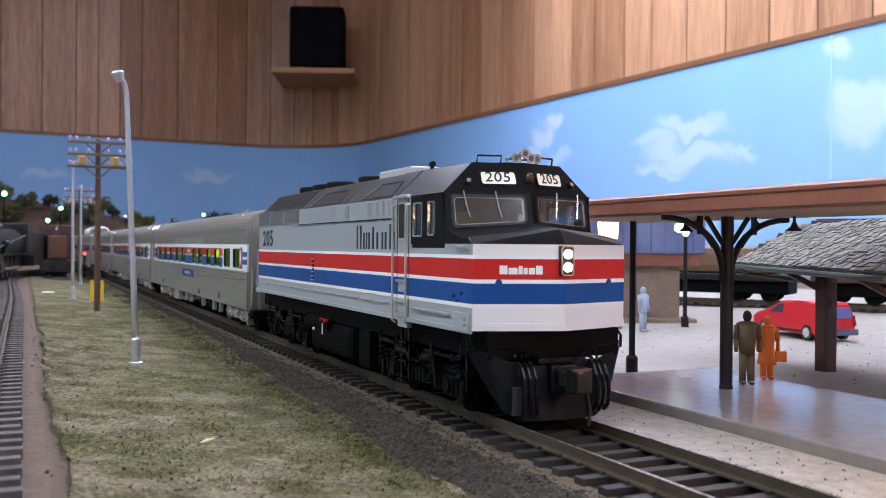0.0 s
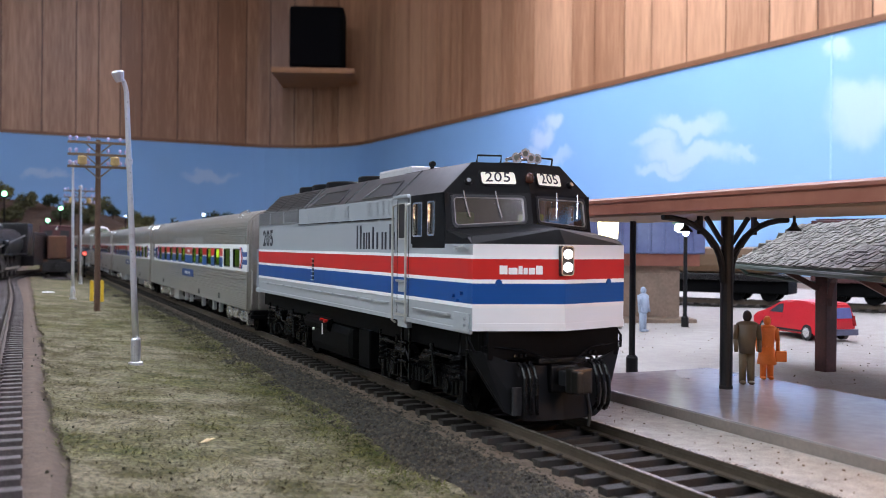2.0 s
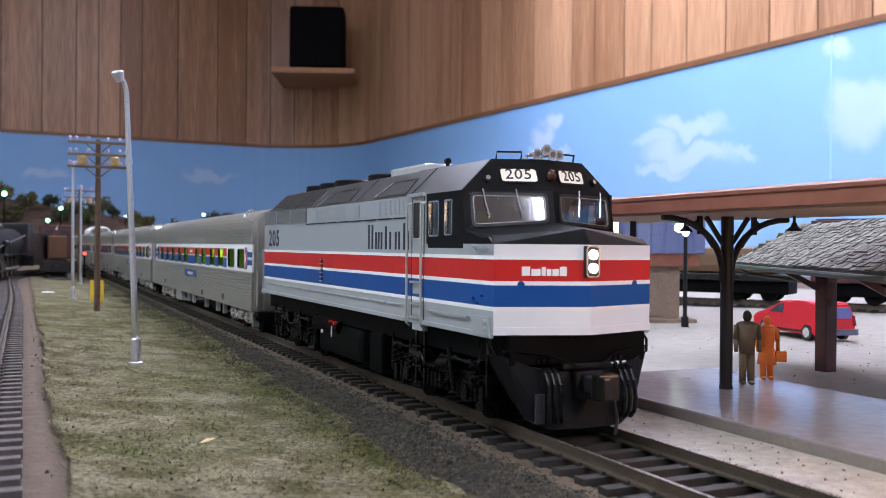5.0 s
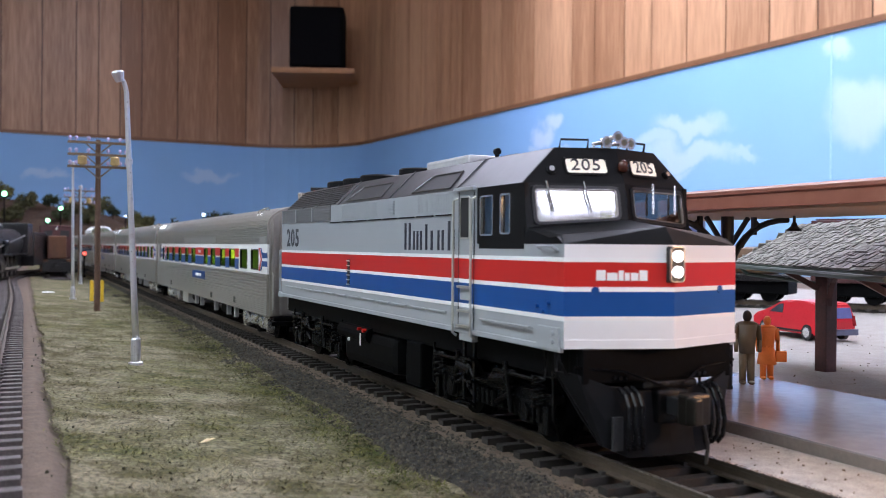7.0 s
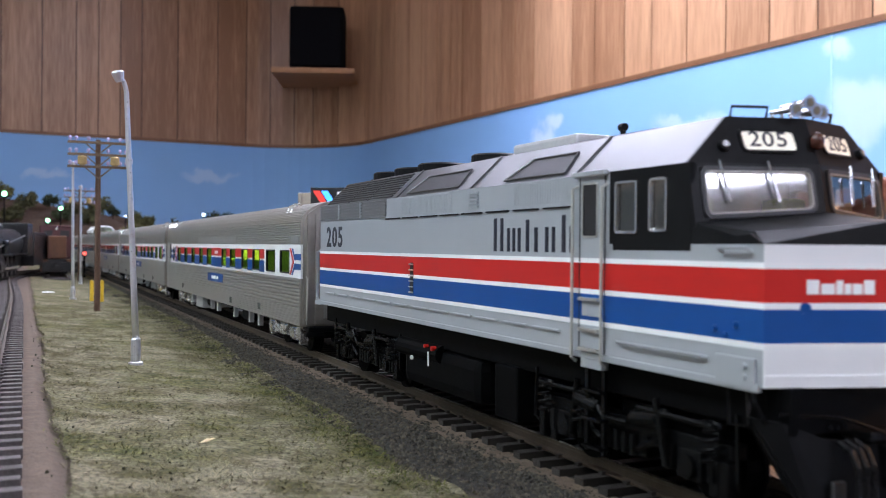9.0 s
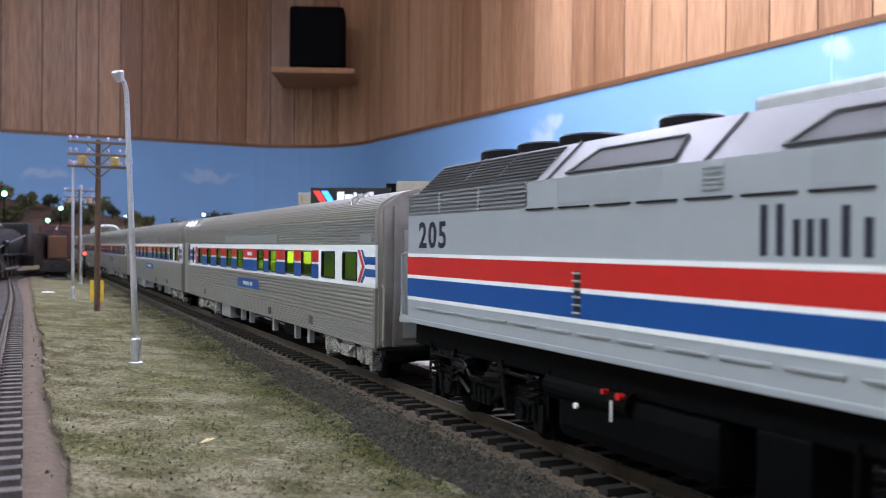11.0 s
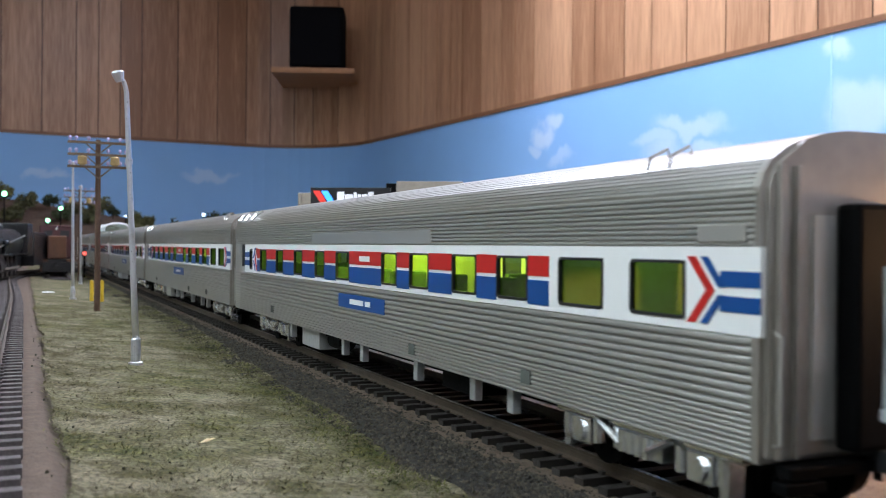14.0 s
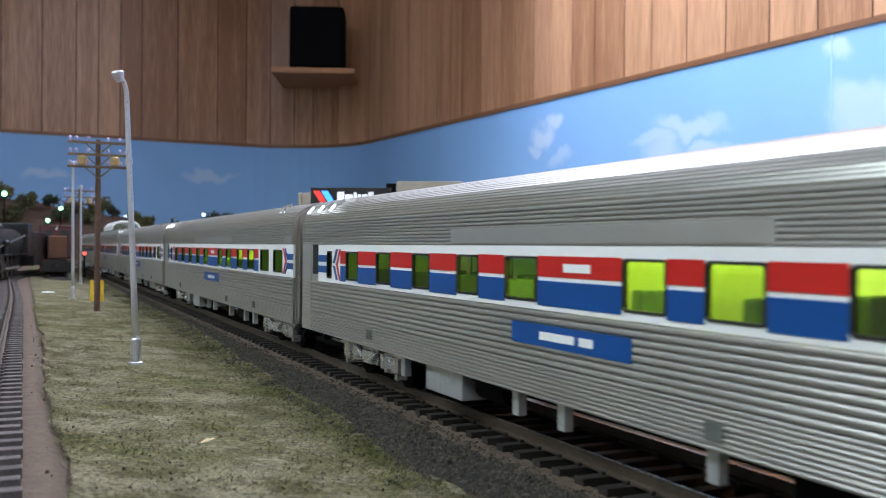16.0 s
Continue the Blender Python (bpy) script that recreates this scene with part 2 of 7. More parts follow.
def part(name, bm, material, parent=None, label="", smooth=False, kind="", origin=None):
    """Links a bmesh (mm) as one mesh object, under a thing or a part."""
    org = Vector(origin) if origin is not None else ORIGIN.get(parent, Vector((0, 0, 0)))
    base = ORIGIN.get(parent, Vector((0, 0, 0)))
    bmesh.ops.recalc_face_normals(bm, faces=bm.faces)
    bmesh.ops.translate(bm, vec=-org, verts=bm.verts)
    bmesh.ops.scale(bm, vec=(MM, MM, MM), verts=bm.verts)
    me = bpy.data.meshes.new(name)
    bm.to_mesh(me)
    bm.free()
    for m in (material if isinstance(material, (list, tuple)) else [material]):
        me.materials.append(m)
    if smooth:
        me.shade_smooth()
    ob = new(name, me)
    if parent is not None:
        ob.parent = parent
    ob.location = (org - base) * MM
    ORIGIN[ob] = org
    return tagged(ob, label, kind=kind)


def box(bm, x0, x1, y0, y1, z0, z1, bevel=0.0, mi=0):
    vs = [bm.verts.new((x, y, z)) for x in (x0, x1) for y in (y0, y1) for z in (z0, z1)]
    fs = [bm.faces.new([vs[i] for i in f]) for f in ((0, 1, 3, 2), (4, 6, 7, 5), (0, 4, 5, 1), (2, 3, 7, 6), (0, 2, 6, 4), (1, 5, 7, 3))]
    for f in fs:
        f.material_index = mi
    if bevel:
        es = {e for f in fs for e in f.edges}
        bmesh.ops.bevel(bm, geom=list(es), offset=bevel, segments=2, affect="EDGES", profile=0.6)
    return bm


def B(*a, **k):
    return box(bmesh.new(), *a, **k)


def rod(bm, p0, p1, r, seg=8, r1=None):
    p0, p1 = Vector(p0), Vector(p1)
    d = p1 - p0
    q = d.to_track_quat("Z", "Y").to_matrix()
    r1 = r if r1 is None else r1
    rings = []
    for p, rr in ((p0, r), (p1, r1)):
        rings.append([bm.verts.new(p + q @ Vector((rr * math.cos(a), rr * math.sin(a), 0)))
                      for a in (2 * math.pi * i / seg for i in range(seg))])
    for i in range(seg):
        bm.faces.new((rings[0][i], rings[0][(i + 1) % seg], rings[1][(i + 1) % seg], rings[1][i]))
    bm.faces.new(rings[0][::-1])
    bm.faces.new(rings[1])
    return bm


def path_rod(bm, pts, r, seg=6, r1=None):
    """A bent round bar through pts, in one piece, tapering to r1."""
    pts = [Vector(p) for p in pts]
    r1 = r if r1 is None else r1
    rings = []
    for i, p in enumerate(pts):
        d = (pts[min(i + 1, len(pts) - 1)] - pts[max(i - 1, 0)]).normalized()
        side = d.cross(Vector((0.31, 0.17, 0.94)))
        side = (side if side.length > 0.05 else d.cross(Vector((1, 0, 0)))).normalized()
        up = d.cross(side)
        rr = r + (r1 - r) * i / (len(pts) - 1)
        rings.append([bm.verts.new(p + (side * math.cos(a) + up * math.sin(a)) * rr) for a in (2 * math.pi * k / seg for k in range(seg))])
    for a, b in zip(rings, rings[1:]):
        for k in range(seg):
            bm.faces.new((a[k], a[(k + 1) % seg], b[(k + 1) % seg], b[k]))
    bm.faces.new(rings[0][::-1])
    bm.faces.new(rings[-1])
    return bm


def extrude(bm, poly, axis, a, b, mi=0):
    """A closed prism: poly lies in the two other axes (in order), from a to b along axis."""
    def at(p, t):
        return {"x": (t, p[0], p[1]), "y": (p[0], t, p[1]), "z": (p[0], p[1], t)}[axis]
    r0, r1 = [bm.verts.new(at(p, a)) for p in poly], [bm.verts.new(at(p, b)) for p in poly]
    n = len(poly)
    fs = [bm.faces.new((r0[i], r0[(i + 1) % n], r1[(i + 1) % n], r1[i])) for i in range(n)]
    fs += [bm.faces.new(r0[::-1]), bm.faces.new(r1)]
    for f in fs:
        f.material_index = mi
    return bm


def lathe(bm, prof, cx, cy, seg=16):
    """prof: (radius, z) from the bottom up."""
    rings = [[bm.verts.new((cx + r * math.cos(2 * math.pi * i / seg), cy + r * math.sin(2 * math.pi * i / seg), z)) for i in range(seg)] for r, z in prof]
    for a, b in zip(rings, rings[1:]):
        for i in range(seg):
            bm.faces.new((a[i], a[(i + 1) % seg], b[(i + 1) % seg], b[i]))
    bm.faces.new(rings[0][::-1])
    bm.faces.new(rings[-1])
    return bm


def strip(bm, path, z0, z1, t, mi=0, closed_ends=True):
    """An upright band of thickness t on the left of a plan path (mm)."""
    n = len(path)
    offs = []
    for i in range(n):
        a, b = Vector(path[max(i - 1, 0)]), Vector(path[min(i + 1, n - 1)])
        d = (b - a).normalized()
        offs.append(Vector((-d.y, d.x)) * t)
    rows = []
    for p, o in zip(path, offs):
        q = Vector(p) + o
        rows.append([bm.verts.new((p[0], p[1], z0)), bm.verts.new((q.x, q.y, z0)), bm.verts.new((q.x, q.y, z1)), bm.verts.new((p[0], p[1], z1))])
    for a, b in zip(rows, rows[1:]):
        for i in range(4):
            f = bm.faces.new((a[i], a[(i + 1) % 4], b[(i + 1) % 4], b[i]))
            f.material_index = mi
    bm.faces.new(rows[0][::-1])
    bm.faces.new(rows[-1])
    return bm


def lettering(name, body, size, matrix, material, parent, depth=0.08, label="", bold=0.02):
    """Characters in the built-in font, as a mesh. size and depth in mm; matrix in mm places them."""
    cu = bpy.data.curves.new(name, "FONT")
    cu.body, cu.size, cu.extrude, cu.align_x, cu.align_y = body, size, depth, "CENTER", "CENTER"
    cu.resolution_u, cu.offset = 3, size * bold
    tmp = new(name + "_outline", cu)
    me = bpy.data.meshes.new_from_object(tmp.evaluated_get(bpy.context.evaluated_depsgraph_get()))
    bpy.data.objects.remove(tmp)
    base = ORIGIN.get(parent, Vector((0, 0, 0)))
    me.transform(Matrix.Scale(MM, 4) @ Matrix.Translation(-base) @ matrix)
    me.materials.clear()
    me.materials.append(material)
    ob = new(name, me)
    ob.parent = parent
    ORIGIN[ob] = base
    return tagged(ob, label)


def facing(x, y, z, normal, sx=1.0, sy=1.0):
    """A frame (mm) whose X runs to the reader's right and Z along the normal, upright."""
    n = Vector(normal).normalized()
    right = Vector((0, 0, 1)).cross(n).normalized()
    up = n.cross(right)
    m = Matrix((right * sx, up * sy, n)).transposed().to_4x4()
    return Matrix.Translation((x, y, z)) @ m


# ---- room ----
ROOM_TURN = radians(3.553)


def room(u, v):
    """Room coordinates, measured along its walls from below the camera, into the place (mm)."""
    c, s = math.cos(ROOM_TURN), math.sin(ROOM_TURN)
    return (EYE[0] + c * u - s * v, EYE[1] + s * u + c * v)


U_R, V_F, U_L, V_B, CORNER = 1202, 3088, -1500, -2200, 330
EDGE, CEILING, FLOOR = 369, 1400, -1080


def wall_path(s0, s1, inset=0.0, step=40):
    """Plan points along the far wall, the coved corner and the station wall, s in mm."""
    r = CORNER - inset
    a = U_R - CORNER - U_L
    arc = CORNER * math.pi / 2
    pts = []
    k = max(1, int((s1 - s0) / step))
    for i in range(k + 1):
        s = s0 + (s1 - s0) * i / k
        if s < a:
            pts.append(room(U_L + s, V_F - inset))
        elif s < a + arc:
            w = (s - a) / CORNER
            pts.append(room(U_R - CORNER + r * math.sin(w), V_F - CORNER + r * math.cos(w)))
        else:
            pts.append(room(U_R - inset, V_F - CORNER - (s - a - arc)))
    return pts


WALL_LEN = (U_R - CORNER - U_L) + CORNER * math.pi / 2 + (V_F - CORNER - V_B)
wall = part("wall_north", strip(bmesh.new(), wall_path(0, WALL_LEN), FLOOR, CEILING, 90), M_GROOVE, kind="structure",
            label="room wall behind wood panelling and sky backdrop")
sky = part("backdrop", strip(bmesh.new(), wall_path(0, WALL_LEN, 9), -60, EDGE, 8), M_SKY, kind="structure",
           label="sky-blue painted hardboard backdrop with a coved corner")
trim = part("trim", strip(bmesh.new(), wall_path(0, WALL_LEN, 12), EDGE, EDGE + 10, 11), M_TRIM, kind="structure",
            label="brown wood strip along the top of the backdrop")
# unseen walls, their pale colours chosen to throw light on the train
for nm, pts, lb, mt in (("wall_south", [room(U_R, V_B), room(U_L, V_B)], "unseen wall behind the camera, tan to reflect light forward", M_TANWALL),
                        ("wall_west", [room(U_L, V_B), room(U_L, V_F)], "unseen side wall, pale greenish to reflect light onto the coaches", M_PALEWALL)):
    part(nm, strip(bmesh.new(), pts, FLOOR, CEILING, 80), mt, kind="structure", label=lb)
for nm, z, mt, lb in (("ceiling", CEILING, M_CEIL, "white ceiling"), ("floor", FLOOR - 30, M_FLOOR, "grey room floor")):
    bm = bmesh.new()
    cs = [room(u, v) for u, v in ((U_L - 90, V_B - 90), (U_R + 90, V_B - 90), (U_R + 90, V_F + 90), (U_L - 90, V_F + 90))]
    extrude(bm, cs, "z", z, z + 30)
    part(nm, bm, mt, kind="structure", label=lb)

for (x, y, z), (hx_, hy_, hz_), power, tint in FITTINGS:
    m = mat("lit_diffuser", (0.9, 0.9, 0.9), 0.5, emit=tint, power=power)
    fx = thing("added_fitting", x, y, z, "added unseen fluorescent fitting with a lit diffuser", "ceiling lamp", "tube fittings")
    part("diffuser", B(x - hx_, x + hx_, y - hy_, y + hy_, z - hz_, z + hz_), m, fx)
    part("tray", B(x - hx_ - 10, x + hx_ + 10, y - hy_ - 10, y + hy_ + 10, z + hz_ + 4, z + hz_ + 24, bevel=6), M_CEIL, fx)
    # unseen plates added at the ends of long fittings to hold light back
    if hy_ > 600:
        for d in (-1, 1):
            part("end_baffle", B(x - hx_ - 12, x + hx_ + 12, y + d * (hy_ + 18) - 4, y + d * (hy_ + 18) + 4, z - hz_ - 260, z + hz_ + 20), M_UNDER, fx, "added black plate holding back light")
    for d in (-1, 1):
        part("hanger", rod(bmesh.new(), (x, y + d * hy_ * 0.8, z + hz_ + 20), (x, y + d * hy_ * 0.8, CEILING), 6, 8), M_CEIL, fx)


# ---- table and ground ----
def ground_z(x, y):
    """Height of the scenery beside the tracks (mm)."""
    if x < -128:
        z = 0.3
    elif x < -92:
        z = 0.6
    elif x < -36:
        z = 0.2 - 5.0 * (x + 92) / 56
    elif x < -17:
        z = -4.8 + 0.9 * (x + 36) / 19
    elif x < 9.5:
        z = -4.1
    else:
        z = -0.8
    return z


def grid(bm, xs, ys, fz):
    rows = [[bm.verts.new((x, y, fz(x, y))) for x in xs] for y in ys]
    for a, b in zip(rows, rows[1:]):
        for i in range(len(xs) - 1):
            bm.faces.new((a[i], a[i + 1], b[i + 1], b[i]))
    return bm


def span(a, b, n):
    return [a + (b - a) * i / n for i in range(n + 1)]


def lumps(x, y, size, amp):
    return amp * (noise.noise(Vector((x / size, y / size, 0.3))) + 0.5 * noise.noise(Vector((x / size * 2.7, y / size * 2.7, 5.1))))


cs = [room(u, v) for u, v in ((-900, -120), (U_R - 12, -120), (U_R - 12, V_F - 12), (-900, V_F - 12))]
part("ground", extrude(bmesh.new(), cs, "z", -40, -6.5), M_DIRT, kind="structure", label="sandy scenery base of the railway table")


# the strips of scenery, side by side from the back siding to the station
def turf_edge(y):
    return -37 + 9 * min(1.0, max(0.0, (y - 150) / 280)) + lumps(y, 3, 40, 2.5)


def dirt_edge(y):
    return -95 + lumps(y, 9, 30, 2.0)


YS = span(20, 700, 230) + span(706, 3060, 120)
part("grass", grid(bmesh.new(), span(0, 1, 34), YS, lambda u, y: 0), M_GRASS, kind="structure", label="dry olive model turf with bare patches")
gr = bpy.data.objects["grass"]
for v in gr.data.vertices:
    u, y = v.co.x / MM, v.co.y / MM
    x = dirt_edge(y) + 2.0 + u * (turf_edge(y) - dirt_edge(y) + 1.5)
    v.co = Vector((x, y, ground_z(x, y) + 0.25 + lumps(x, y, 9, 0.35) + lumps(x, y, 2.5, 0.22))) * MM
part("dirt_shoulder", grid(bmesh.new(), span(0, 1, 24), YS, lambda u, y: 0), M_DIRT, kind="structure", label="brown dirt roadbed beside the siding")
ds = bpy.data.objects["dirt_shoulder"]
for v in ds.data.vertices:
    u, y = v.co.x / MM, v.co.y / MM
    x = -175 + u * (dirt_edge(y) + 6.5 + 175)
    drop = max(0.0, (x - dirt_edge(y) + 1.0) * 0.45)
    v.co = Vector((x, y, 0.7 - drop + lumps(x, y, 5, 0.12))) * MM
part("ballast_bed", grid(bmesh.new(), span(-38, 10.5, 40), YS, lambda x, y: ground_z(x, y) + lumps(x, y, 2.2, 0.32) + 0.1), M_BALLAST, kind="structure",
     label="dark grey ballast shoulder of the main track")
part("apron", B(9.9, 30, -60, 1500, -5, -0.8), M_APRON, kind="structure", label="speckled concrete apron beside the rail")
part("station_ground", grid(bmesh.new(), span(29.5, 560, 60), span(-60, 1500, 120), lambda x, y: -0.75 + lumps(x, y, 40, 0.5) + (lumps(x, y, 6, 0.12) if y < 400 else 0)), M_SAND,
     kind="structure", label="pale sandy station yard")
part("roadbed_strip", grid(bmesh.new(), span(-21.5, -13.5, 14), YS, lambda x, y: -3.75 - max(0.0, -18.5 - x - lumps(x, y, 4, 1.2)) * 0.45 + lumps(x, y, 1.5, 0.1)), M_STRIP, kind="structure",
     label="brown dirt strip along the tie ends")
plat = part("platform", B(29, 80, -60, 209, -1.2, 1.7, bevel=0.3), M_PLATFORM, kind="structure", label="sealed grey concrete station platform")
part("kerb", B(28.85, 29.1, -60, 209, -1.0, 1.35), M_KERB, plat)


# ---- tracks ----
def rail_mesh(bm, x, y0, y1, ztop=0.0, h=2.4):
    prof = [(-1.1, -h), (1.1, -h), (1.1, -h + 0.35), (0.25, -h + 0.6), (0.25, -0.7), (0.42, -0.6), (0.42, -0.05), (0.36, 0), (-0.36, 0), (-0.42, -0.05),
            (-0.42, -0.6), (-0.25, -0.7), (-0.25, -h + 0.6), (-1.1, -h + 0.35)]
    extrude(bm, [(x + p[0], ztop + p[1]) for p in prof], "y", y0, y1)
    bm.faces.ensure_lookup_table()
    for f in bm.faces:
        if f.calc_center_median().z > ztop - 0.06 and abs(f.normal.z) >= 0:
            f.material_index = 1
    return bm


def track(name, cx, y0, y1, ztop, label, tie_mat, near):
    tr = thing(name, cx, y0, ztop - 4.2, label, "track", "tracks", "structure")
    for s in (-1, 1):
        part("rail", rail_mesh(bmesh.new(), cx + s * 8.65, y0, y1, ztop), [M_RAIL, M_RAILTOP], tr)
    tie = bmesh.new()
    box(tie, cx - 14.9, cx + 14.9, y0, y0 + 2.6, ztop - 4.3, ztop - 2.5, bevel=0.14)
    for s in (-1, 1):
        for d in (-1.5, 1.5):
            box(tie, cx + s * 8.65 + d - 0.45, cx + s * 8.65 + d + 0.45, y0 + 0.8, y0 + 1.8, ztop - 2.5, ztop - 1.9)
    first = part("tie", tie, tie_mat, tr)
    n = int((y1 - y0) / 6.9)
    far = []
    for i in range(1, n):
        y = i * 6.9
        if y0 + y < near:
            o = new("tie", first.data)
            o.parent = tr
            o.location = (random.uniform(-0.25, 0.25) * MM, y * MM, 0)
            o.rotation_euler = (0, 0, random.uniform(-0.012, 0.012))
        else:
            far.append(y)
    bm = bmesh.new()
    for y in far:
        box(bm, cx - 14.9, cx + 14.9, y0 + y, y0 + y + 2.6, ztop - 4.3, ztop - 2.5)
    part("far_ties", bm, tie_mat, tr, kind="stuff")
    return tr


track("main_track", 0, 60, 2140, 0.0, "main track with dark brown ties", M_TIE, 1000)

def siding_x(y):
    """The siding's centre line: straight, then easing away and swinging back towards the main line."""
    if y < 560:
        return -114.0
    if y < 930:
        k = (y - 560) / 370
        return -114.0 - 5.0 * k * k * (3 - 2 * k)
    return -119.0 + 0.0006 * (y - 930) ** 2


def along_siding(bm, offsets, y0, y1, mi=0):
    """A closed profile, (sideways, height) in order, swept along the siding."""
    rows = []
    for y in [y0] + [v for v in span(60, 1300, 62) if y0 < v < y1] + [y1]:
        rows.append([bm.verts.new((siding_x(y) + dx, y, z)) for dx, z in offsets])
    n = len(offsets)
    for a, b in zip(rows, rows[1:]):
        for i in range(n):
            bm.faces.new((a[i], a[(i + 1) % n], b[(i + 1) % n], b[i])).material_index = mi
    bm.faces.new(rows[0][::-1])
    bm.faces.new(rows[-1])
    return bm


def siding():
    part("siding_bed", along_siding(bmesh.new(), [(-15, -1.0), (14.6, -1.0), (14.6, 1.15), (-15, 1.15)], 60, 1302), M_TIE, kind="structure",
         label="dark bed between the ties of the siding")
    tr = thing("siding_track", -114, 60, 0.8, "siding with greyed brown ties bending past the yard", "track", "tracks", "structure")
    for s in (-1, 1):
        c = s * 8.65
        part("rail", along_siding(bmesh.new(), [(c - 1.1, 2.6), (c + 1.1, 2.6), (c + 0.3, 3.1), (c + 0.3, 4.3), (c + 0.42, 4.4), (c + 0.42, 4.96), (c - 0.42, 4.96), (c - 0.42, 4.4), (c - 0.3, 4.3), (c - 0.3, 3.1)], 60, 1300), M_RAIL, tr)
        part("rail_head", along_siding(bmesh.new(), [(c - 0.38, 4.95), (c + 0.38, 4.95), (c + 0.34, 5.03), (c - 0.34, 5.03)], 60, 1300), M_RAILTOP, tr)
    tie = bmesh.new()
    box(tie, -128.9, -99.1, 60, 62.6, 0.7, 2.5, bevel=0.14)
    for s in (-1, 1):
        for d in (-1.5, 1.5):
            box(tie, -114 + s * 8.65 + d - 0.45, -114 + s * 8.65 + d + 0.45, 60.8, 61.8, 2.5, 3.1)
    first = part("tie", tie, M_TIEGREY, tr)
    far = bmesh.new()
    for i in range(1, 179):
        y = 60 + i * 6.9
        if y < 860:
            o = new("tie", first.data)
            o.parent = tr
            o.location = ((siding_x(y) + 114 + random.uniform(-0.25, 0.25)) * MM, (y - 60) * MM, 0)
            o.rotation_euler = (0, 0, random.uniform(-0.012, 0.012))
        else:
            box(far, siding_x(y) - 14.9, siding_x(y) + 14.9, y, y + 2.6, 0.7, 2.5)
    part("far_ties", far, M_TIEGREY, tr, kind="stuff")


siding()


# ---- locomotive ----
def cab_y(x, z):
    """The cab's front: a shallow V in plan, leaning back above the windows."""
    return 172.6 + 5.5 * abs(x) / 18 + (z - 47.3) * (0.42 if z > 47.3 else 0.19)


def dropped(s, u, v, d):
    """A point of the cab front whose lower window edge falls towards the corner."""
    w = v - 1.25 * (u / 18) * min(1.0, max(0.0, (46.7 - v) / 5.4)) if v > 40 else v
    return (s * u, cab_y(u, w) + d, w)


def cells(bm, us, vs, holes, place, thick):
    """A panel of cells with openings. place(u, v, d) gives a point d deep."""
    us, vs = sorted(set(us)), sorted(set(vs))
    for a, b in zip(us, us[1:]):
        for c, d in zip(vs, vs[1:]):
            mu, mv = (a + b) / 2, (c + d) / 2
            if any(h[0] < mu < h[1] and h[2] < mv < h[3] for h in holes):
                continue
            v = [bm.verts.new(place(u, w, q)) for q in (0, thick) for u, w in ((a, c), (b, c), (b, d), (a, d))]
            for f in ((0, 1, 2, 3), (7, 6, 5, 4), (0, 4, 5, 1), (1, 5, 6, 2), (2, 6, 7, 3), (3, 7, 4, 0)):
                bm.faces.new([v[i] for i in f])
    bmesh.ops.remove_doubles(bm, verts=bm.verts, dist=0.001)
    return bm


def rounded(u0, u1, v0, v1, r, n=4):
    pts = []
    for cu, cv, a0 in ((u1 - r, v1 - r, 0), (u0 + r, v1 - r, 90), (u0 + r, v0 + r, 180), (u1 - r, v0 + r, 270)):
        for i in range(n + 1):
            a = radians(a0 + 90 * i / n)
            pts.append((cu + r * math.cos(a), cv + r * math.sin(a)))
    return pts


def frame_ring(bm, u0, u1, v0, v1, w, r, place, d0, d1):
    """A rounded window gasket of width w between depths d0 and d1."""
    outer, inner = rounded(u0 - w, u1 + w, v0 - w, v1 + w, r + w), rounded(u0, u1, v0, v1, r)
    rings = [[bm.verts.new(place(u, v, d)) for u, v in pts] for pts, d in ((outer, d1), (outer, d0), (inner, d0), (inner, d1))]
    n = len(outer)
    for a, b in zip(rings, rings[1:] + rings[:1]):
        for i in range(n):
            bm.faces.new((a[i], a[(i + 1) % n], b[(i + 1) % n], b[i]))
    return bm


def sheet(bm, u0, u1, v0, v1, place, d, r=0.5):
    bm.faces.new([bm.verts.new(place(u, v, d)) for u, v in rounded(u0, u1, v0, v1, r)])
    return bm


def hull(pts):
    bm = bmesh.new()
    vs = [bm.verts.new(p) for p in pts]
    res = bmesh.ops.convex_hull(bm, input=vs)
    bmesh.ops.delete(bm, geom=[g for g in res["geom_interior"] if isinstance(g, bmesh.types.BMVert)], context="VERTS")
    return bm


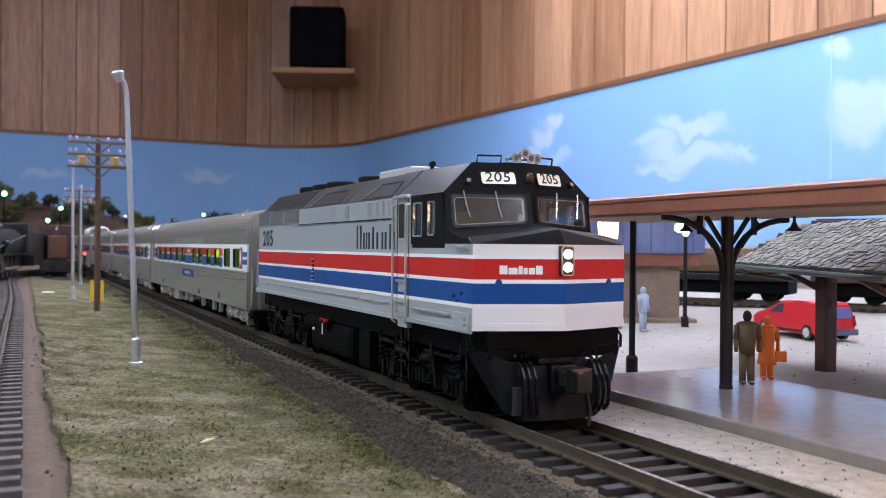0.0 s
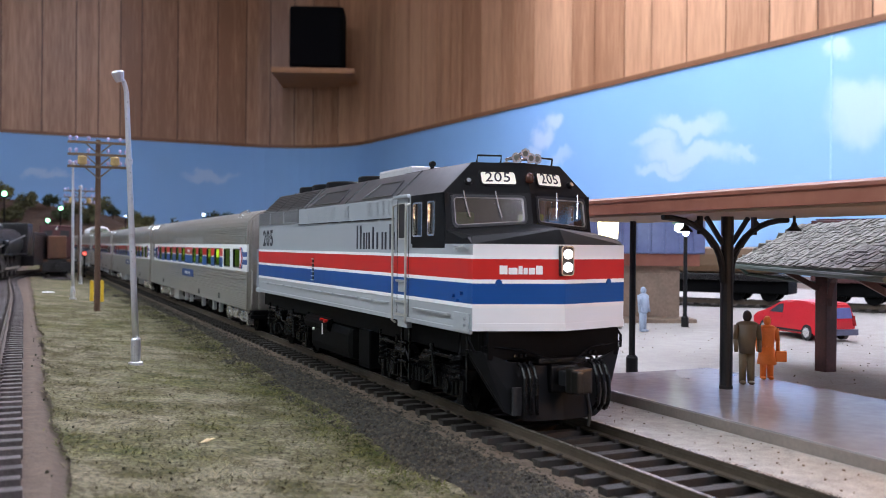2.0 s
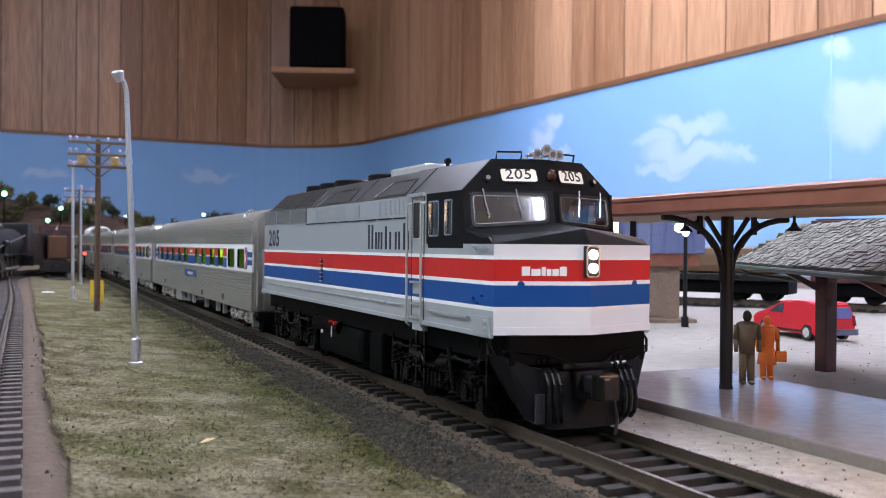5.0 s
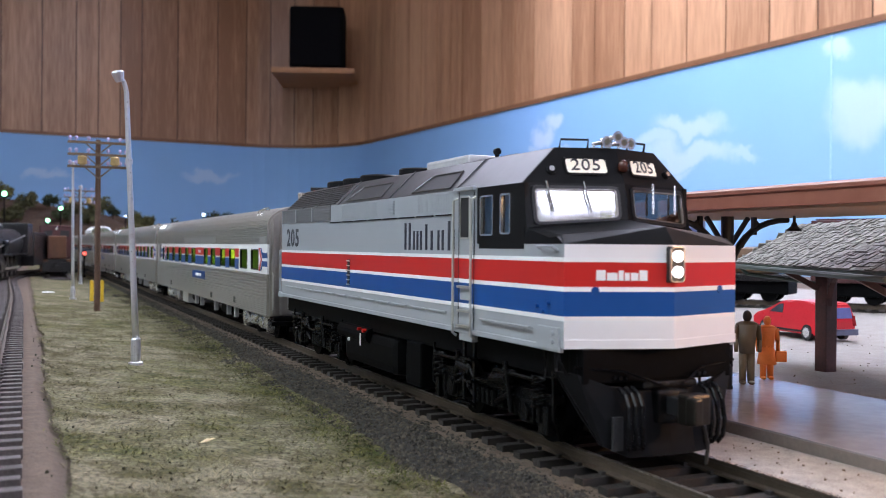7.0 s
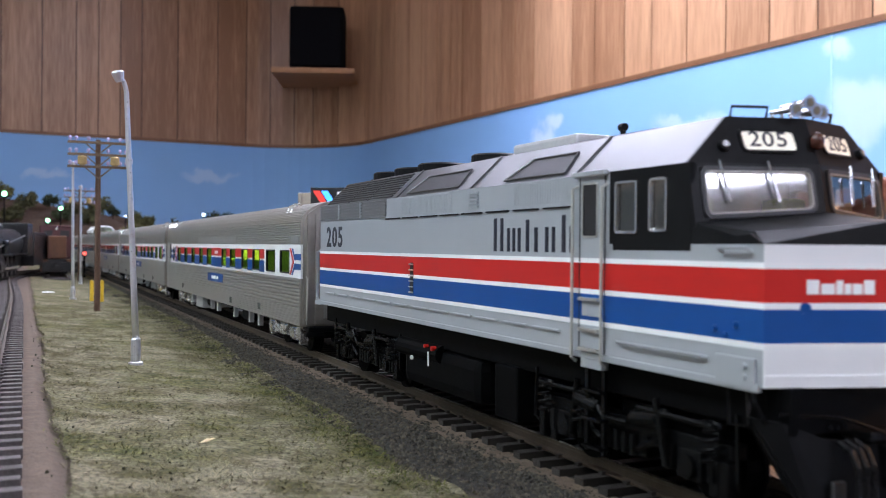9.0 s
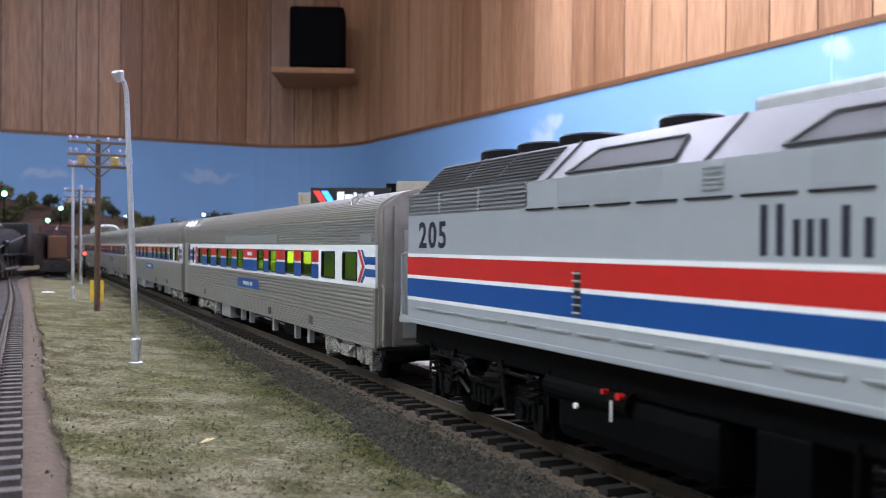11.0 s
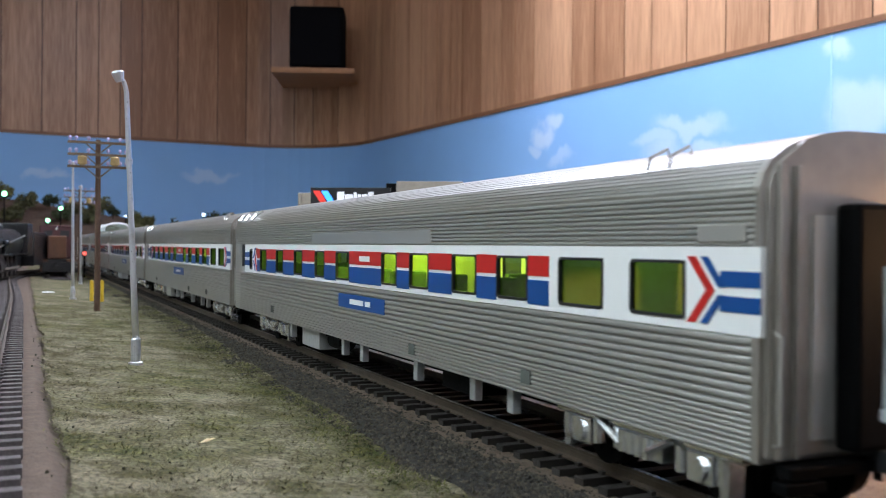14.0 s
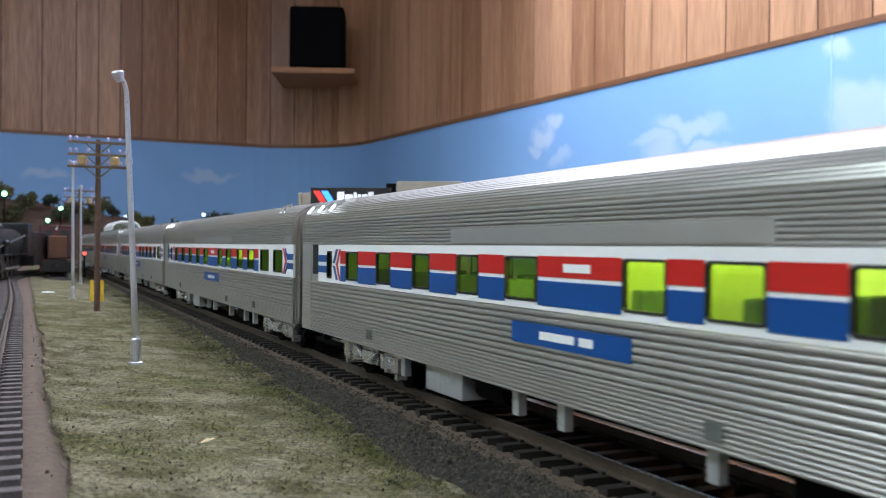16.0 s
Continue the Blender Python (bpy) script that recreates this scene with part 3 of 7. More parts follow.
def truck(bm, cy, base=31.5):
    """A pair of outside side frames with journal boxes, springs and brake gear."""
    for s in (-1, 1):
        x0, x1 = (s * 12.6, s * 15.4) if s > 0 else (-15.4, -12.6)
        box(bm, x0, x1, cy - base / 2 - 8, cy + base / 2 + 8, 8.0, 10.2, 0.3)
        box(bm, x0, x1, cy - 6, cy + 6, 4.6, 8.2, 0.3)
        for d in (-1, 1):
            yj = cy + d * base / 2
            box(bm, x0 - 0.4, x1 + 0.4, yj - 2.6, yj + 2.6, 3.9, 8.3, 0.35)
            rod(bm, (s * 15.4, yj, 5.9), (s * 16.4, yj, 5.9), 1.7, 12)
            for q in (-4.3, 4.3):
                rod(bm, (s * 15.2, yj + q, 4.6), (s * 15.2, yj + q, 8.2), 0.9, 8)
            rod(bm, (s * 15.9, yj - d * 5, 8.8), (s * 15.9, yj - d * 11, 6.0), 0.6, 6)
            box(bm, x0, x1, yj + d * 4.6 - 0.9, yj + d * 4.6 + 0.9, 2.6, 9, 0.2)
        for q in (-3, -1, 1, 3):
            rod(bm, (s * 15.6, cy + q, 4.8), (s * 15.6, cy + q, 8.0), 0.75, 8)
    box(bm, -12.6, 12.6, cy - 4, cy + 4, 6, 12)
    return bm


def coil(bm, x, y, z0, z1, r, turns):
    """A spring: a bar wound round an upright axis."""
    n = int(turns * 9)
    return path_rod(bm, [(x + r * math.cos(2 * math.pi * i / 9), y + r * math.sin(2 * math.pi * i / 9), z0 + (z1 - z0) * i / n) for i in range(n + 1)], 0.3, 5)


WHEELS = []


def wheelset(parent, y, r=5.8, mt=None):
    bm = bmesh.new()
    for s in (-1, 1):
        rod(bm, (s * 8.0, y, r), (s * 10.6, y, r), r, 24)
        rod(bm, (s * 7.2, y, r), (s * 8.0, y, r), r + 0.6, 24)
        for i in range(6):
            a = i * math.pi / 3
            rod(bm, (s * 10.4, y + 3.1 * math.cos(a), r + 3.1 * math.sin(a)), (s * 10.9, y + 3.1 * math.cos(a), r + 3.1 * math.sin(a)), 0.7, 6)
    rod(bm, (-12.4, y, r), (12.4, y, r), 1.2, 10)
    w = part("wheelset", bm, mt or M_UNDER, parent, origin=(0, y, r))
    WHEELS.append((w, r))
    return w


def locomotive():
    lo = thing("diesel_locomotive", 0, 254, 0, "silver-grey model diesel with tricolour stripes and black cab", "model locomotive")
    body = part("body", extrude(bmesh.new(), [(-18, 19), (-18, 47.3), (18, 47.3), (18, 19)], "y", 196.2, 346), M_GREY, lo)
    plan = [(-18, 196.2), (-18, 164), (0, 158.4), (18, 164), (18, 196.2)]
    part("cab_base", extrude(bmesh.new(), plan, "z", 19, 36.3), M_GREY, lo)
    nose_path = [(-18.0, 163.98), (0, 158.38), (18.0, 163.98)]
    part("nose_front", strip(bmesh.new(), nose_path, 19.1, 36.3, -0.08), M_NOSE, lo, "nose panel in body paint, lightened for lamp reflection")
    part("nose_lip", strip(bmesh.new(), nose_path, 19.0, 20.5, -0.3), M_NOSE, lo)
    around = [(-18, 346), (-18, 300), (-18, 250), (-18, 200), (-18, 166), (-18, 164), (0, 158.4), (18, 164), (18, 166), (18, 346)]
    for nm, z0, z1, mt in (("white_line", 33.35, 34.1, M_WHITE), ("red_stripe", 29.25, 33.35, M_RED), ("white_line", 28.45, 29.25, M_WHITE),
                           ("blue_stripe", 24.35, 28.45, M_BLUE), ("white_line", 23.55, 24.35, M_WHITE)):
        part(nm, strip(bmesh.new(), around, z0, z1, -0.13), mt, lo)
    # nose deck
    part("nose_deck", hull([(-18, 164, 36.3), (0, 158.4, 36.3), (18, 164, 36.3), (-17, 166.5, 37.9), (0, 160.8, 39.4), (17, 166.5, 37.9),
                            (-17.8, 178, 39.4), (0, 172.3, 40.9), (17.8, 178, 39.4), (-18, 178, 36.3), (18, 178, 36.3)]), M_BLACK, lo)
    # cab front, each half with its windscreen
    front = bmesh.new()
    for s in (-1, 1):
        pl = lambda u, v, d, s=s: (s * u, cab_y(u, v) + d, v)
        cells(front, [0, 1.3, 16.7, 18], [38.5, 40.9, 46.7, 47.3], [(1.3, 16.7, 40.9, 46.7)], lambda u, v, d, s=s: dropped(s, u, v, d), 0.8)
        # the panel with the number board
        pts = [(0, 47.3), (18, 47.3), (11, 54), (0, 54)]
        v0 = [front.verts.new(pl(u, v, 0)) for u, v in pts]
        v1 = [front.verts.new(pl(u, v, 0.8)) for u, v in pts]
        for f in (v0, v1[::-1], *[(v0[i], v0[(i + 1) % 4], v1[(i + 1) % 4], v1[i]) for i in range(4)]):
            front.faces.new(f)
    cab = part("cab_front", front, M_BLACK, lo)
    for s in (-1, 1):
        pl = lambda u, v, d, s=s: (s * u, cab_y(u, v) + d, v)
        dp = lambda u, v, d, s=s: dropped(s, u, v, d)
        part("gasket", frame_ring(bmesh.new(), 1.75, 16.25, 41.3, 46.35, 0.5, 0.7, dp, -0.35, 0.6), M_RUBBER, cab)
        part("windscreen_frame", frame_ring(bmesh.new(), 1.95, 16.05, 41.5, 46.15, 0.10, 0.6, dp, -0.40, 0.2), M_END, cab, "thin bright windscreen frame")
        g = part("windscreen", sheet(bmesh.new(), 1.75, 16.25, 41.3, 46.35, dp, 0.15, 0.7), M_GLASS, cab, "clear windscreen pane")
        g.visible_shadow = False
        wp = bmesh.new()
        for u in (14.2, 7.6):
            path_rod(wp, [pl(u, 47.6, -0.7), pl(u - 0.4, 44.2, -0.7)], 0.17)
            rod(wp, pl(u - 0.25, 45.6, -0.65), pl(u - 0.9, 42.0, -0.65), 0.22, 6)
        part("wiper", wp, M_CHROME, cab)
        nb = part("number_board", extrude(bmesh.new(), [(0, 0), (1, 0), (1, 1), (0, 1)], "y", 0, 0.1), M_NUMBER, cab, "lit cream number board")
        b = bmesh.new()
        pts = rounded(2.7, 9.9, 49.25, 51.85, 0.5)
        v0, v1 = [b.verts.new(pl(u, v, -0.25)) for u, v in pts], [b.verts.new(pl(u, v, 0.1)) for u, v in pts]
        b.faces.new(v0)
        for i in range(len(pts)):
            b.faces.new((v0[i], v0[(i + 1) % len(pts)], v1[(i + 1) % len(pts)], v1[i]))
        bmesh.ops.recalc_face_normals(b, faces=b.faces)
        bmesh.ops.translate(b, vec=-ORIGIN[cab], verts=b.verts)
        bmesh.ops.scale(b, vec=(MM, MM, MM), verts=b.verts)
        b.to_mesh(nb.data)
        b.free()
        part("board_frame", frame_ring(bmesh.new(), 2.7, 9.9, 49.25, 51.85, 0.35, 0.5, pl, -0.4, 0.1), M_BLACK, cab)
        n = Vector((s * 5.5 / 18, -1, 0.42)).normalized()
        c = Vector(pl(6.3, 50.55, 0)) + n * 0.32
        for i, ch in enumerate("205"):
            lettering("road_digit", ch, 3.7, facing(c.x, c.y, c.z, n, 0.98, 0.88) @ Matrix.Translation(((i - 1) * 2.0, 0, 0)), M_NAVY, cab, 0.03, bold=0.006)
        lens = bmesh.new()
        q = Vector(pl(12.6, 49.6, 0))
        rod(lens, q, q + n * 0.8, 0.85, 14)
        part("class_light", lens, M_BLACK, cab)
        lens = bmesh.new()
        rod(lens, q + n * 0.7, q + n * 0.95, 0.5, 12)
        part("lens", lens, M_CHROME, cab)
        gb = bmesh.new()
        path_rod(gb, [(s * 4, 163.0, 36.35), (s * 4, 161.2, 37.0), (s * 11, 163.4, 36.9), (s * 11, 165.0, 36.2)], 0.22)
        part("grab_iron", gb, M_STEELF, lo)
        path = bmesh.new()
        ry = cab_y(6, 54) + 1
        path_rod(path, [(s * 4.4, ry, 54), (s * 4.4, ry - 0.4, 55.6), (s * 9.4, ry + 1.2, 55.6), (s * 9.4, ry + 1.6, 54)], 0.22)
        part("roof_grab", path, M_BLACK, lo)
    # beacon between the number boards
    bm = lathe(bmesh.new(), [(0.2, 49.4), (0.95, 49.7), (1.0, 50.9), (0.6, 51.6), (0.1, 51.8)], 0, cab_y(0, 50) - 0.6, 14)
    part("beacon", bm, mat("amber_beacon", (0.055, 0.016, 0.010), 0.15, 0, 0.2, 400), lo, "amber beacon", smooth=True)
    # cab sides with window openings; roof slopes
    for s in (-1, 1):
        pl = lambda u, v, d, s=s: (s * (18 - d), u, v)
        holes = [(182.4, 186.3, 38.1, 45.6), (189.2, 194.6, 37.9, 45.6)]
        side = part("cab_side", cells(bmesh.new(), [177.5, 182.4, 186.3, 189.2, 194.6, 196.2], [36.3, 37.9, 38.1, 45.6, 47.3], holes, pl, 0.8), M_BLACK, lo)
        for h in holes:
            part("window_frame", frame_ring(bmesh.new(), h[0] + 0.3, h[1] - 0.3, h[2] + 0.3, h[3] - 0.3, 0.35, 0.3, pl, -0.25, 0.3), M_CHROME, side)
            g = part("side_window", sheet(bmesh.new(), h[0], h[1], h[2], h[3], pl, 0.25, 0.3), M_GLASS, side)
            g.visible_shadow = False
        part("cab_mask", B(s * 18 - 0.06, s * 18 + 0.06, 177.4, 195.2, 35.4, 36.4), M_BLACK, lo)
        mask = hull([(s * 18.05, 177.4, 36.4), (s * 18.05, 166.3, 37.6), (s * 17.0, 166.5, 37.6), (s * 18.05, 164.2, 36.3), (s * 17, 164.6, 36.3), (s * 17, 177.4, 36.4)])
        part("nose_side", mask, M_BLACK, lo)
        # door with its window, handrails, steps
        door = part("cab_door", B(min(s * 18, s * 18.1), max(s * 18, s * 18.1), 197.2, 204.2, 19.4, 47.0), M_GREY, lo)
        part("door_window", B(min(s * 18.05, s * 18.2), max(s * 18.05, s * 18.2), 199.4, 203.2, 37.6, 45.6), M_RUBBER, door)
        part("window_frame", frame_ring(bmesh.new(), 199.4, 203.2, 37.6, 45.6, 0.3, 0.3, pl, -0.3, 0.0), M_STEELF, door)
        for y in (197.2, 204.2):
            part("door_seam", B(min(s * 18.1, s * 18.16), max(s * 18.1, s * 18.16), y - 0.12, y + 0.12, 19.4, 46.8), M_RUBBER, door)
        for z in (20.2, 25.0):
            part("step_pocket", B(min(s * 18.1, s * 18.3), max(s * 18.1, s * 18.3), 198.2, 203.2, z, z + 2.3, bevel=0.08), M_GREY, door)
        part("door_hood", B(min(s * 18, s * 18.9), max(s * 18, s * 18.9), 196.6, 205.4, 46.9, 47.7, bevel=0.15), M_GREY, lo)
        for y in (196.7, 204.9):
            hr = bmesh.new()
            path_rod(hr, [(s * 18.1, y, 45.5), (s * 19.1, y, 45.0), (s * 19.1, y, 18.2), (s * 18.2, y, 17.6)], 0.3)
            part("handrail", hr, M_STEELF, lo)
        for z in (19.5, 22.6, 27.4):
            part("step", B(min(s * 17.2, s * 19.0), max(s * 17.2, s * 19.0), 198.0, 203.4, z, z + 0.5), M_STEELF, lo)
        part("step_well", B(min(s * 16.8, s * 18.2), max(s * 16.8, s * 18.2), 197.8, 203.6, 16.8, 19.2, bevel=0.15), M_GREY, lo)
        lad = part("step_ladder", B(min(s * 16.9, s * 17.4), max(s * 16.9, s * 17.4), 198.0, 198.9, 3.6, 16.8), M_GEAR, lo, "black step ladder below the door")
        part("stile", B(min(s * 16.9, s * 17.4), max(s * 16.9, s * 17.4), 202.6, 203.5, 3.6, 16.8), M_GEAR, lad)
        for z in (4.2, 8.6, 13.0):
            part("rung", B(min(s * 16.4, s * 18.2), max(s * 16.4, s * 18.2), 198.2, 203.3, z, z + 0.5, bevel=0.1), M_GEAR, lad)
        # sill rail, side mouldings, hatch line, corner fittings
        for y in range(210, 340, 11):
            part("sill_rail", B(min(s * 18, s * 18.5), max(s * 18, s * 18.5), y, y + 8.6, 21.8, 22.15, bevel=0.06), M_GREY, lo)
        part("sill", B(min(s * 17.6, s * 18.35), max(s * 17.6, s * 18.35), 164.6, 346, 18.3, 19.3, bevel=0.15), M_GREY, lo)
        for y in span(206, 292, 8)[:-1]:
            part("drip_rail", B(min(s * 18, s * 18.35), max(s * 18, s * 18.35), y + 0.6, y + 9.6, 42.2, 42.5, bevel=0.06), M_BLACK, lo)
        for y0, y1 in ((207.5, 226.5), (253, 281)):
            gb = B(min(s * 17.9, s * 18.05), max(s * 17.9, s * 18.05), y0, y1, 42.9, 47.0)
            grille = part("side_grille", gb, M_GREY, lo)
            ribs = bmesh.new()
            for y in span(y0 + 0.6, y1 - 0.6, int((y1 - y0) / 0.9)):
                box(ribs, min(s * 18.04, s * 18.12), max(s * 18.04, s * 18.12), y - 0.16, y + 0.16, 43.2, 46.8)
            part("grille_ribs", ribs, M_GREY, grille)
        louv = bmesh.new()
        for z in span(43.0, 47.0, 5):
            box(louv, min(s * 18, s * 18.35), max(s * 18, s * 18.35), 291, 345.6, z, z + 0.4)
        part("rear_louvres", louv, M_LOUVRE, lo)
        part("louvre_backing", B(min(s * 17.98, s * 18.03), max(s * 17.98, s * 18.03), 291, 345.6, 43.0, 47.2), M_LOUVRE, lo)
        for y in (309.5, 328):
            part("louvre_post", B(min(s * 18.03, s * 18.4), max(s * 18.03, s * 18.4), y - 0.35, y + 0.35, 43.0, 47.2), M_GREY, lo)
        louv = bmesh.new()
        for z in span(43.4, 46.2, 4):
            box(louv, min(s * 18, s * 18.35), max(s * 18, s * 18.35), 240.5, 244.5, z, z + 0.35)
        part("vent_louvres", louv, M_GREY, lo)
        lad = part("grab_ladder", B(min(s * 18, s * 18.25), max(s * 18, s * 18.25), 273.2, 275.0, 25, 32, bevel=0.08), M_RUBBER, lo)
        for z in span(25.2, 31.6, 5):
            part("rung", rod(bmesh.new(), (s * 18.4, 273.0, z), (s * 18.4, 275.2, z), 0.2, 6), M_STEELF, lad)
        fit = bmesh.new()
        box(fit, min(s * 18, s * 18.5), max(s * 18, s * 18.5), 165, 172, 18.6, 22.4, 0.15)
        for y, z in ((166.6, 21.4), (166.6, 20.0)):
            rod(fit, (s * 18, y, z), (s * 18.9, y, z), 0.4, 8)
        path_rod(fit, [(s * 18.1, 166, 35.3), (s * 19, 166, 35.9), (s * 19, 171, 35.9), (s * 18.1, 171, 35.3)], 0.24)
        path_rod(fit, [(s * 18.1, 174, 21.6), (s * 18.8, 174, 21.8), (s * 18.8, 193, 21.8), (s * 18.1, 193, 21.6)], 0.24)
        part("corner_fitting", fit, M_GREY, lo)
        for y, z in ((170.4, 24.8), (168.5, 26.3), (172.2, 25.6)):
            part("corner_boss", rod(bmesh.new(), (s * 18, y, z), (s * 18.7, y, z), 0.4, 8), M_BLUE, lo)
        # letters of the marking, as plain shapes
        for y, w, hgt in ((233.4, 1.2, 6.2), (230.8, 1.2, 6.2), (228.2, 1.1, 4.3), (226.2, 1.1, 4.3), (224.2, 1.1, 4.3), (221.2, 1.2, 5.7), (218.2, 1.2, 4.3),
                          (214.6, 1.1, 4.3), (212.4, 1.1, 4.3), (209.2, 1.2, 6.2), (206.9, 1.1, 4.3)):
            part("marking_shape", B(min(s * 18, s * 18.08), max(s * 18, s * 18.08), y - w / 2, y + w / 2, 34.9, 34.9 + hgt, bevel=0.03), M_NAVY, lo)
        for i, ch in enumerate("205"):
            lettering("road_digit", ch, 8.0, facing(s * 18.06, 332.2, 37.9, (s, 0, 0), 1.12, 0.98) @ Matrix.Translation(((i - 1) * 4.7, 0, 0)), M_NAVY, lo, 0.03, bold=0.025)
    # roof
    sec = [(-18, 47.3), (-11, 54), (11, 54), (18, 47.3)]
    rings = [(177.5, 1.0), (341, 1.0), (346, 0.45)]
    bm = bmesh.new()
    vs = []
    for y, k in rings:
        vs.append([bm.verts.new((x * (1 if z < 48 else (0.9 if k < 1 else 1)), (cab_y(x, z) + 0.4) if y == 177.5 else y, 47.3 + (z - 47.3) * k)) for x, z in sec])
    for a, b in zip(vs, vs[1:]):
        for i in range(4):
            bm.faces.new((a[i], a[(i + 1) % 4], b[(i + 1) % 4], b[i]))
    bm.faces.new(vs[-1])
    bm.faces.new(vs[0][::-1])
    roof = part("roof", bm, M_ROOF, lo, "dusty black roof")

    def slope(u, v, d, s):
        return (s * (18 - 7 * v - d * 0.69), u, 47.3 + 6.7 * v - d * 0.72)
    for s in (-1, 1):
        for y0, y1 in ((210, 231), (251, 279)):
            b = bmesh.new()
            pl = lambda u, v, d, s=s: slope(u, v, d, s)
            vs = [b.verts.new(pl(u, v, -0.12)) for u, v in ((y0, 0.1), (y1, 0.1), (y1 - 4, 0.66), (y0 + 2, 0.66))]
            b.faces.new(vs)
            part("intake_screen", b, M_RUBBER, roof)
            b = bmesh.new()
            for p, q in (((y0, 0.1), (y1, 0.1)), ((y1, 0.1), (y1 - 4, 0.66)), ((y0 + 2, 0.66), (y0, 0.1)), ((y0 + 2, 0.66), (y1 - 4, 0.66))):
                rod(b, pl(*p, -0.15), pl(*q, -0.15), 0.25, 6)
            part("screen_frame", b, M_ROOF, roof)
        b = bmesh.new()
        for v in span(0.08, 0.9, 8):
            rod(b, slope(288, v, -0.1, s), slope(340, v, -0.1, s), 0.28, 6)
        part("roof_louvres", b, M_ROOF, roof)
        for y in (206, 244, 284, 305, 320):
            b = bmesh.new()
            rod(b, slope(y, 0.0, -0.05, s), slope(y, 1.0, -0.05, s), 0.28, 6)
            part("roof_seam", b, M_ROOF, roof)
    for y, r in ((329.5, 6.9), (313, 6.9), (296.5, 6.9), (268, 5.6)):
        fan = part("roof_fan", lathe(bmesh.new(), [(r, 53.6), (r, 56.6), (r - 0.5, 57.0), (r - 0.6, 56.5), (1.4, 56.5), (1.2, 56.8), (0.1, 56.85)], 0, y, 28), M_BLACK, roof)
        ft = bmesh.new()
        for i in range(10):
            a = math.pi * i / 5
            rod(ft, (1.2 * math.cos(a), y + 1.2 * math.sin(a), 56.6), ((r - 0.5) * math.cos(a), y + (r - 0.5) * math.sin(a), 56.6), 0.16, 4)
        part("fan_guard", ft, M_BLACK, fan)
    part("exhaust_hatch", B(-7, 7, 223, 247, 53.8, 56.8, bevel=0.7), mat("pale_silver_hatch", (0.55, 0.55, 0.57), 0.4, 0.3, 0.08, 300), roof, "pale silver exhaust hatch")
    part("roof_walk", B(-9.5, 9.5, 196, 221, 53.9, 54.5, bevel=0.2), M_ROOF, roof)
    aer = bmesh.new()
    rod(aer, (-8, 207, 54), (-8, 207, 55.6), 0.5, 8)
    rod(aer, (-8, 206.4, 55.9), (-8, 207.6, 55.9), 0.7, 10)
    part("lifting_eye", aer, M_BLACK, roof)
    # horns
    horn = mounting_bar("horn_cluster", lo)
    for x, z, l in ((-2.6, 55.0, 4), (-0.8, 55.9, 5), (0.9, 55.0, 4.4), (2.9, 55.0, 3.4)):
        b = bmesh.new()
        y = cab_y(0, 54) + 2.2
        rod(b, (x, y + 1.5, z), (x, y - l * 0.55, z), 0.28, 10, 0.45)
        rod(b, (x, y - l * 0.55, z), (x, y - l * 0.8, z), 0.45, 14, 1.12)
        rod(b, (x, y + 1.2, 54), (x, y + 1.2, z), 0.25, 6)
        part("horn", b, M_CHROME, horn)
        # dark disc closing the bell, standing for the shade inside it
        part("horn_mouth", rod(bmesh.new(), (x, y - l * 0.8 + 0.05, z), (x, y - l * 0.8 - 0.04, z), 0.62, 12), M_CABIN, horn)
    # headlight on the nose
    hl = part("headlight_housing", B(-1.4, 1.4, 157.6, 160, 30.0, 36.1, bevel=0.3), M_RUBBER, lo)
    hb = bmesh.new()
    part("headlight_bezel", frame_ring(hb, -1.25, 1.25, 30.25, 35.85, 0.16, 0.5, lambda u, w, d: (u, 157.6 + d, w), -0.25, 0.2), M_END, hl)
    for z in (31.8, 34.4):
        b = bmesh.new()
        rod(b, (0, 157.7, z), (0, 157.2, z), 0.98, 18)
        part("headlight", b, M_HEAD, hl, "lit white headlight")
    # six light letter shapes on the nose
    for i, (w, hh) in enumerate(((1.5, 1.75), (1.7, 1.3), (0.8, 1.7), (0.8, 1.3), (1.2, 1.3), (1.3, 1.75))):
        x0 = -12.9 + (0, 1.75, 3.65, 4.65, 5.65, 7.05)[i]
        y = lambda x: 158.4 + 5.6 * abs(x) / 18
        part("marking_shape", extrude(bmesh.new(), [(x0, y(x0) - 0.16), (x0 + w, y(x0 + w) - 0.16), (x0 + w, y(x0 + w) - 0.22), (x0, y(x0) - 0.22)], "z", 30.3, 30.3 + hh), M_WHITE, lo)
    for s in (-1, 1):
        b = bmesh.new()
        p = Vector((s * 13.0, 158.4 + 5.6 * 13 / 18, 28.6))
        rod(b, p, p + Vector((s * 0.3, -1.0, 0)) * 0.3, 0.7, 14)
        part("marker_boss", b, M_BLUE, lo)
    # underframe
    part("underframe", B(-15.5, 15.5, 162, 347, 13.2, 19.05, bevel=0.3), M_UNDER, lo)
    tank = part("fuel_tank", B(-16.2, 16.2, 243, 284, 3.6, 13.2, bevel=2.6), M_UNDER, lo)
    for s in (-1, 1):
        part("air_reservoir", rod(bmesh.new(), (s * 15.4, 262, 12.0), (s * 15.4, 286, 12.0), 2.1, 14), M_UNDER, lo)
    for s in (-1, 1):
        b = bmesh.new()
        rod(b, (s * 16.8, 263.4, 13.4), (s * 17.9, 263.4, 13.4), 0.55, 12)
        rod(b, (s * 16.8, 267.4, 13.6), (s * 17.9, 267.4, 13.6), 0.4, 10)
        part("fuel_cap", b, M_RED, tank, "red fuel filler cap")
        b = bmesh.new()
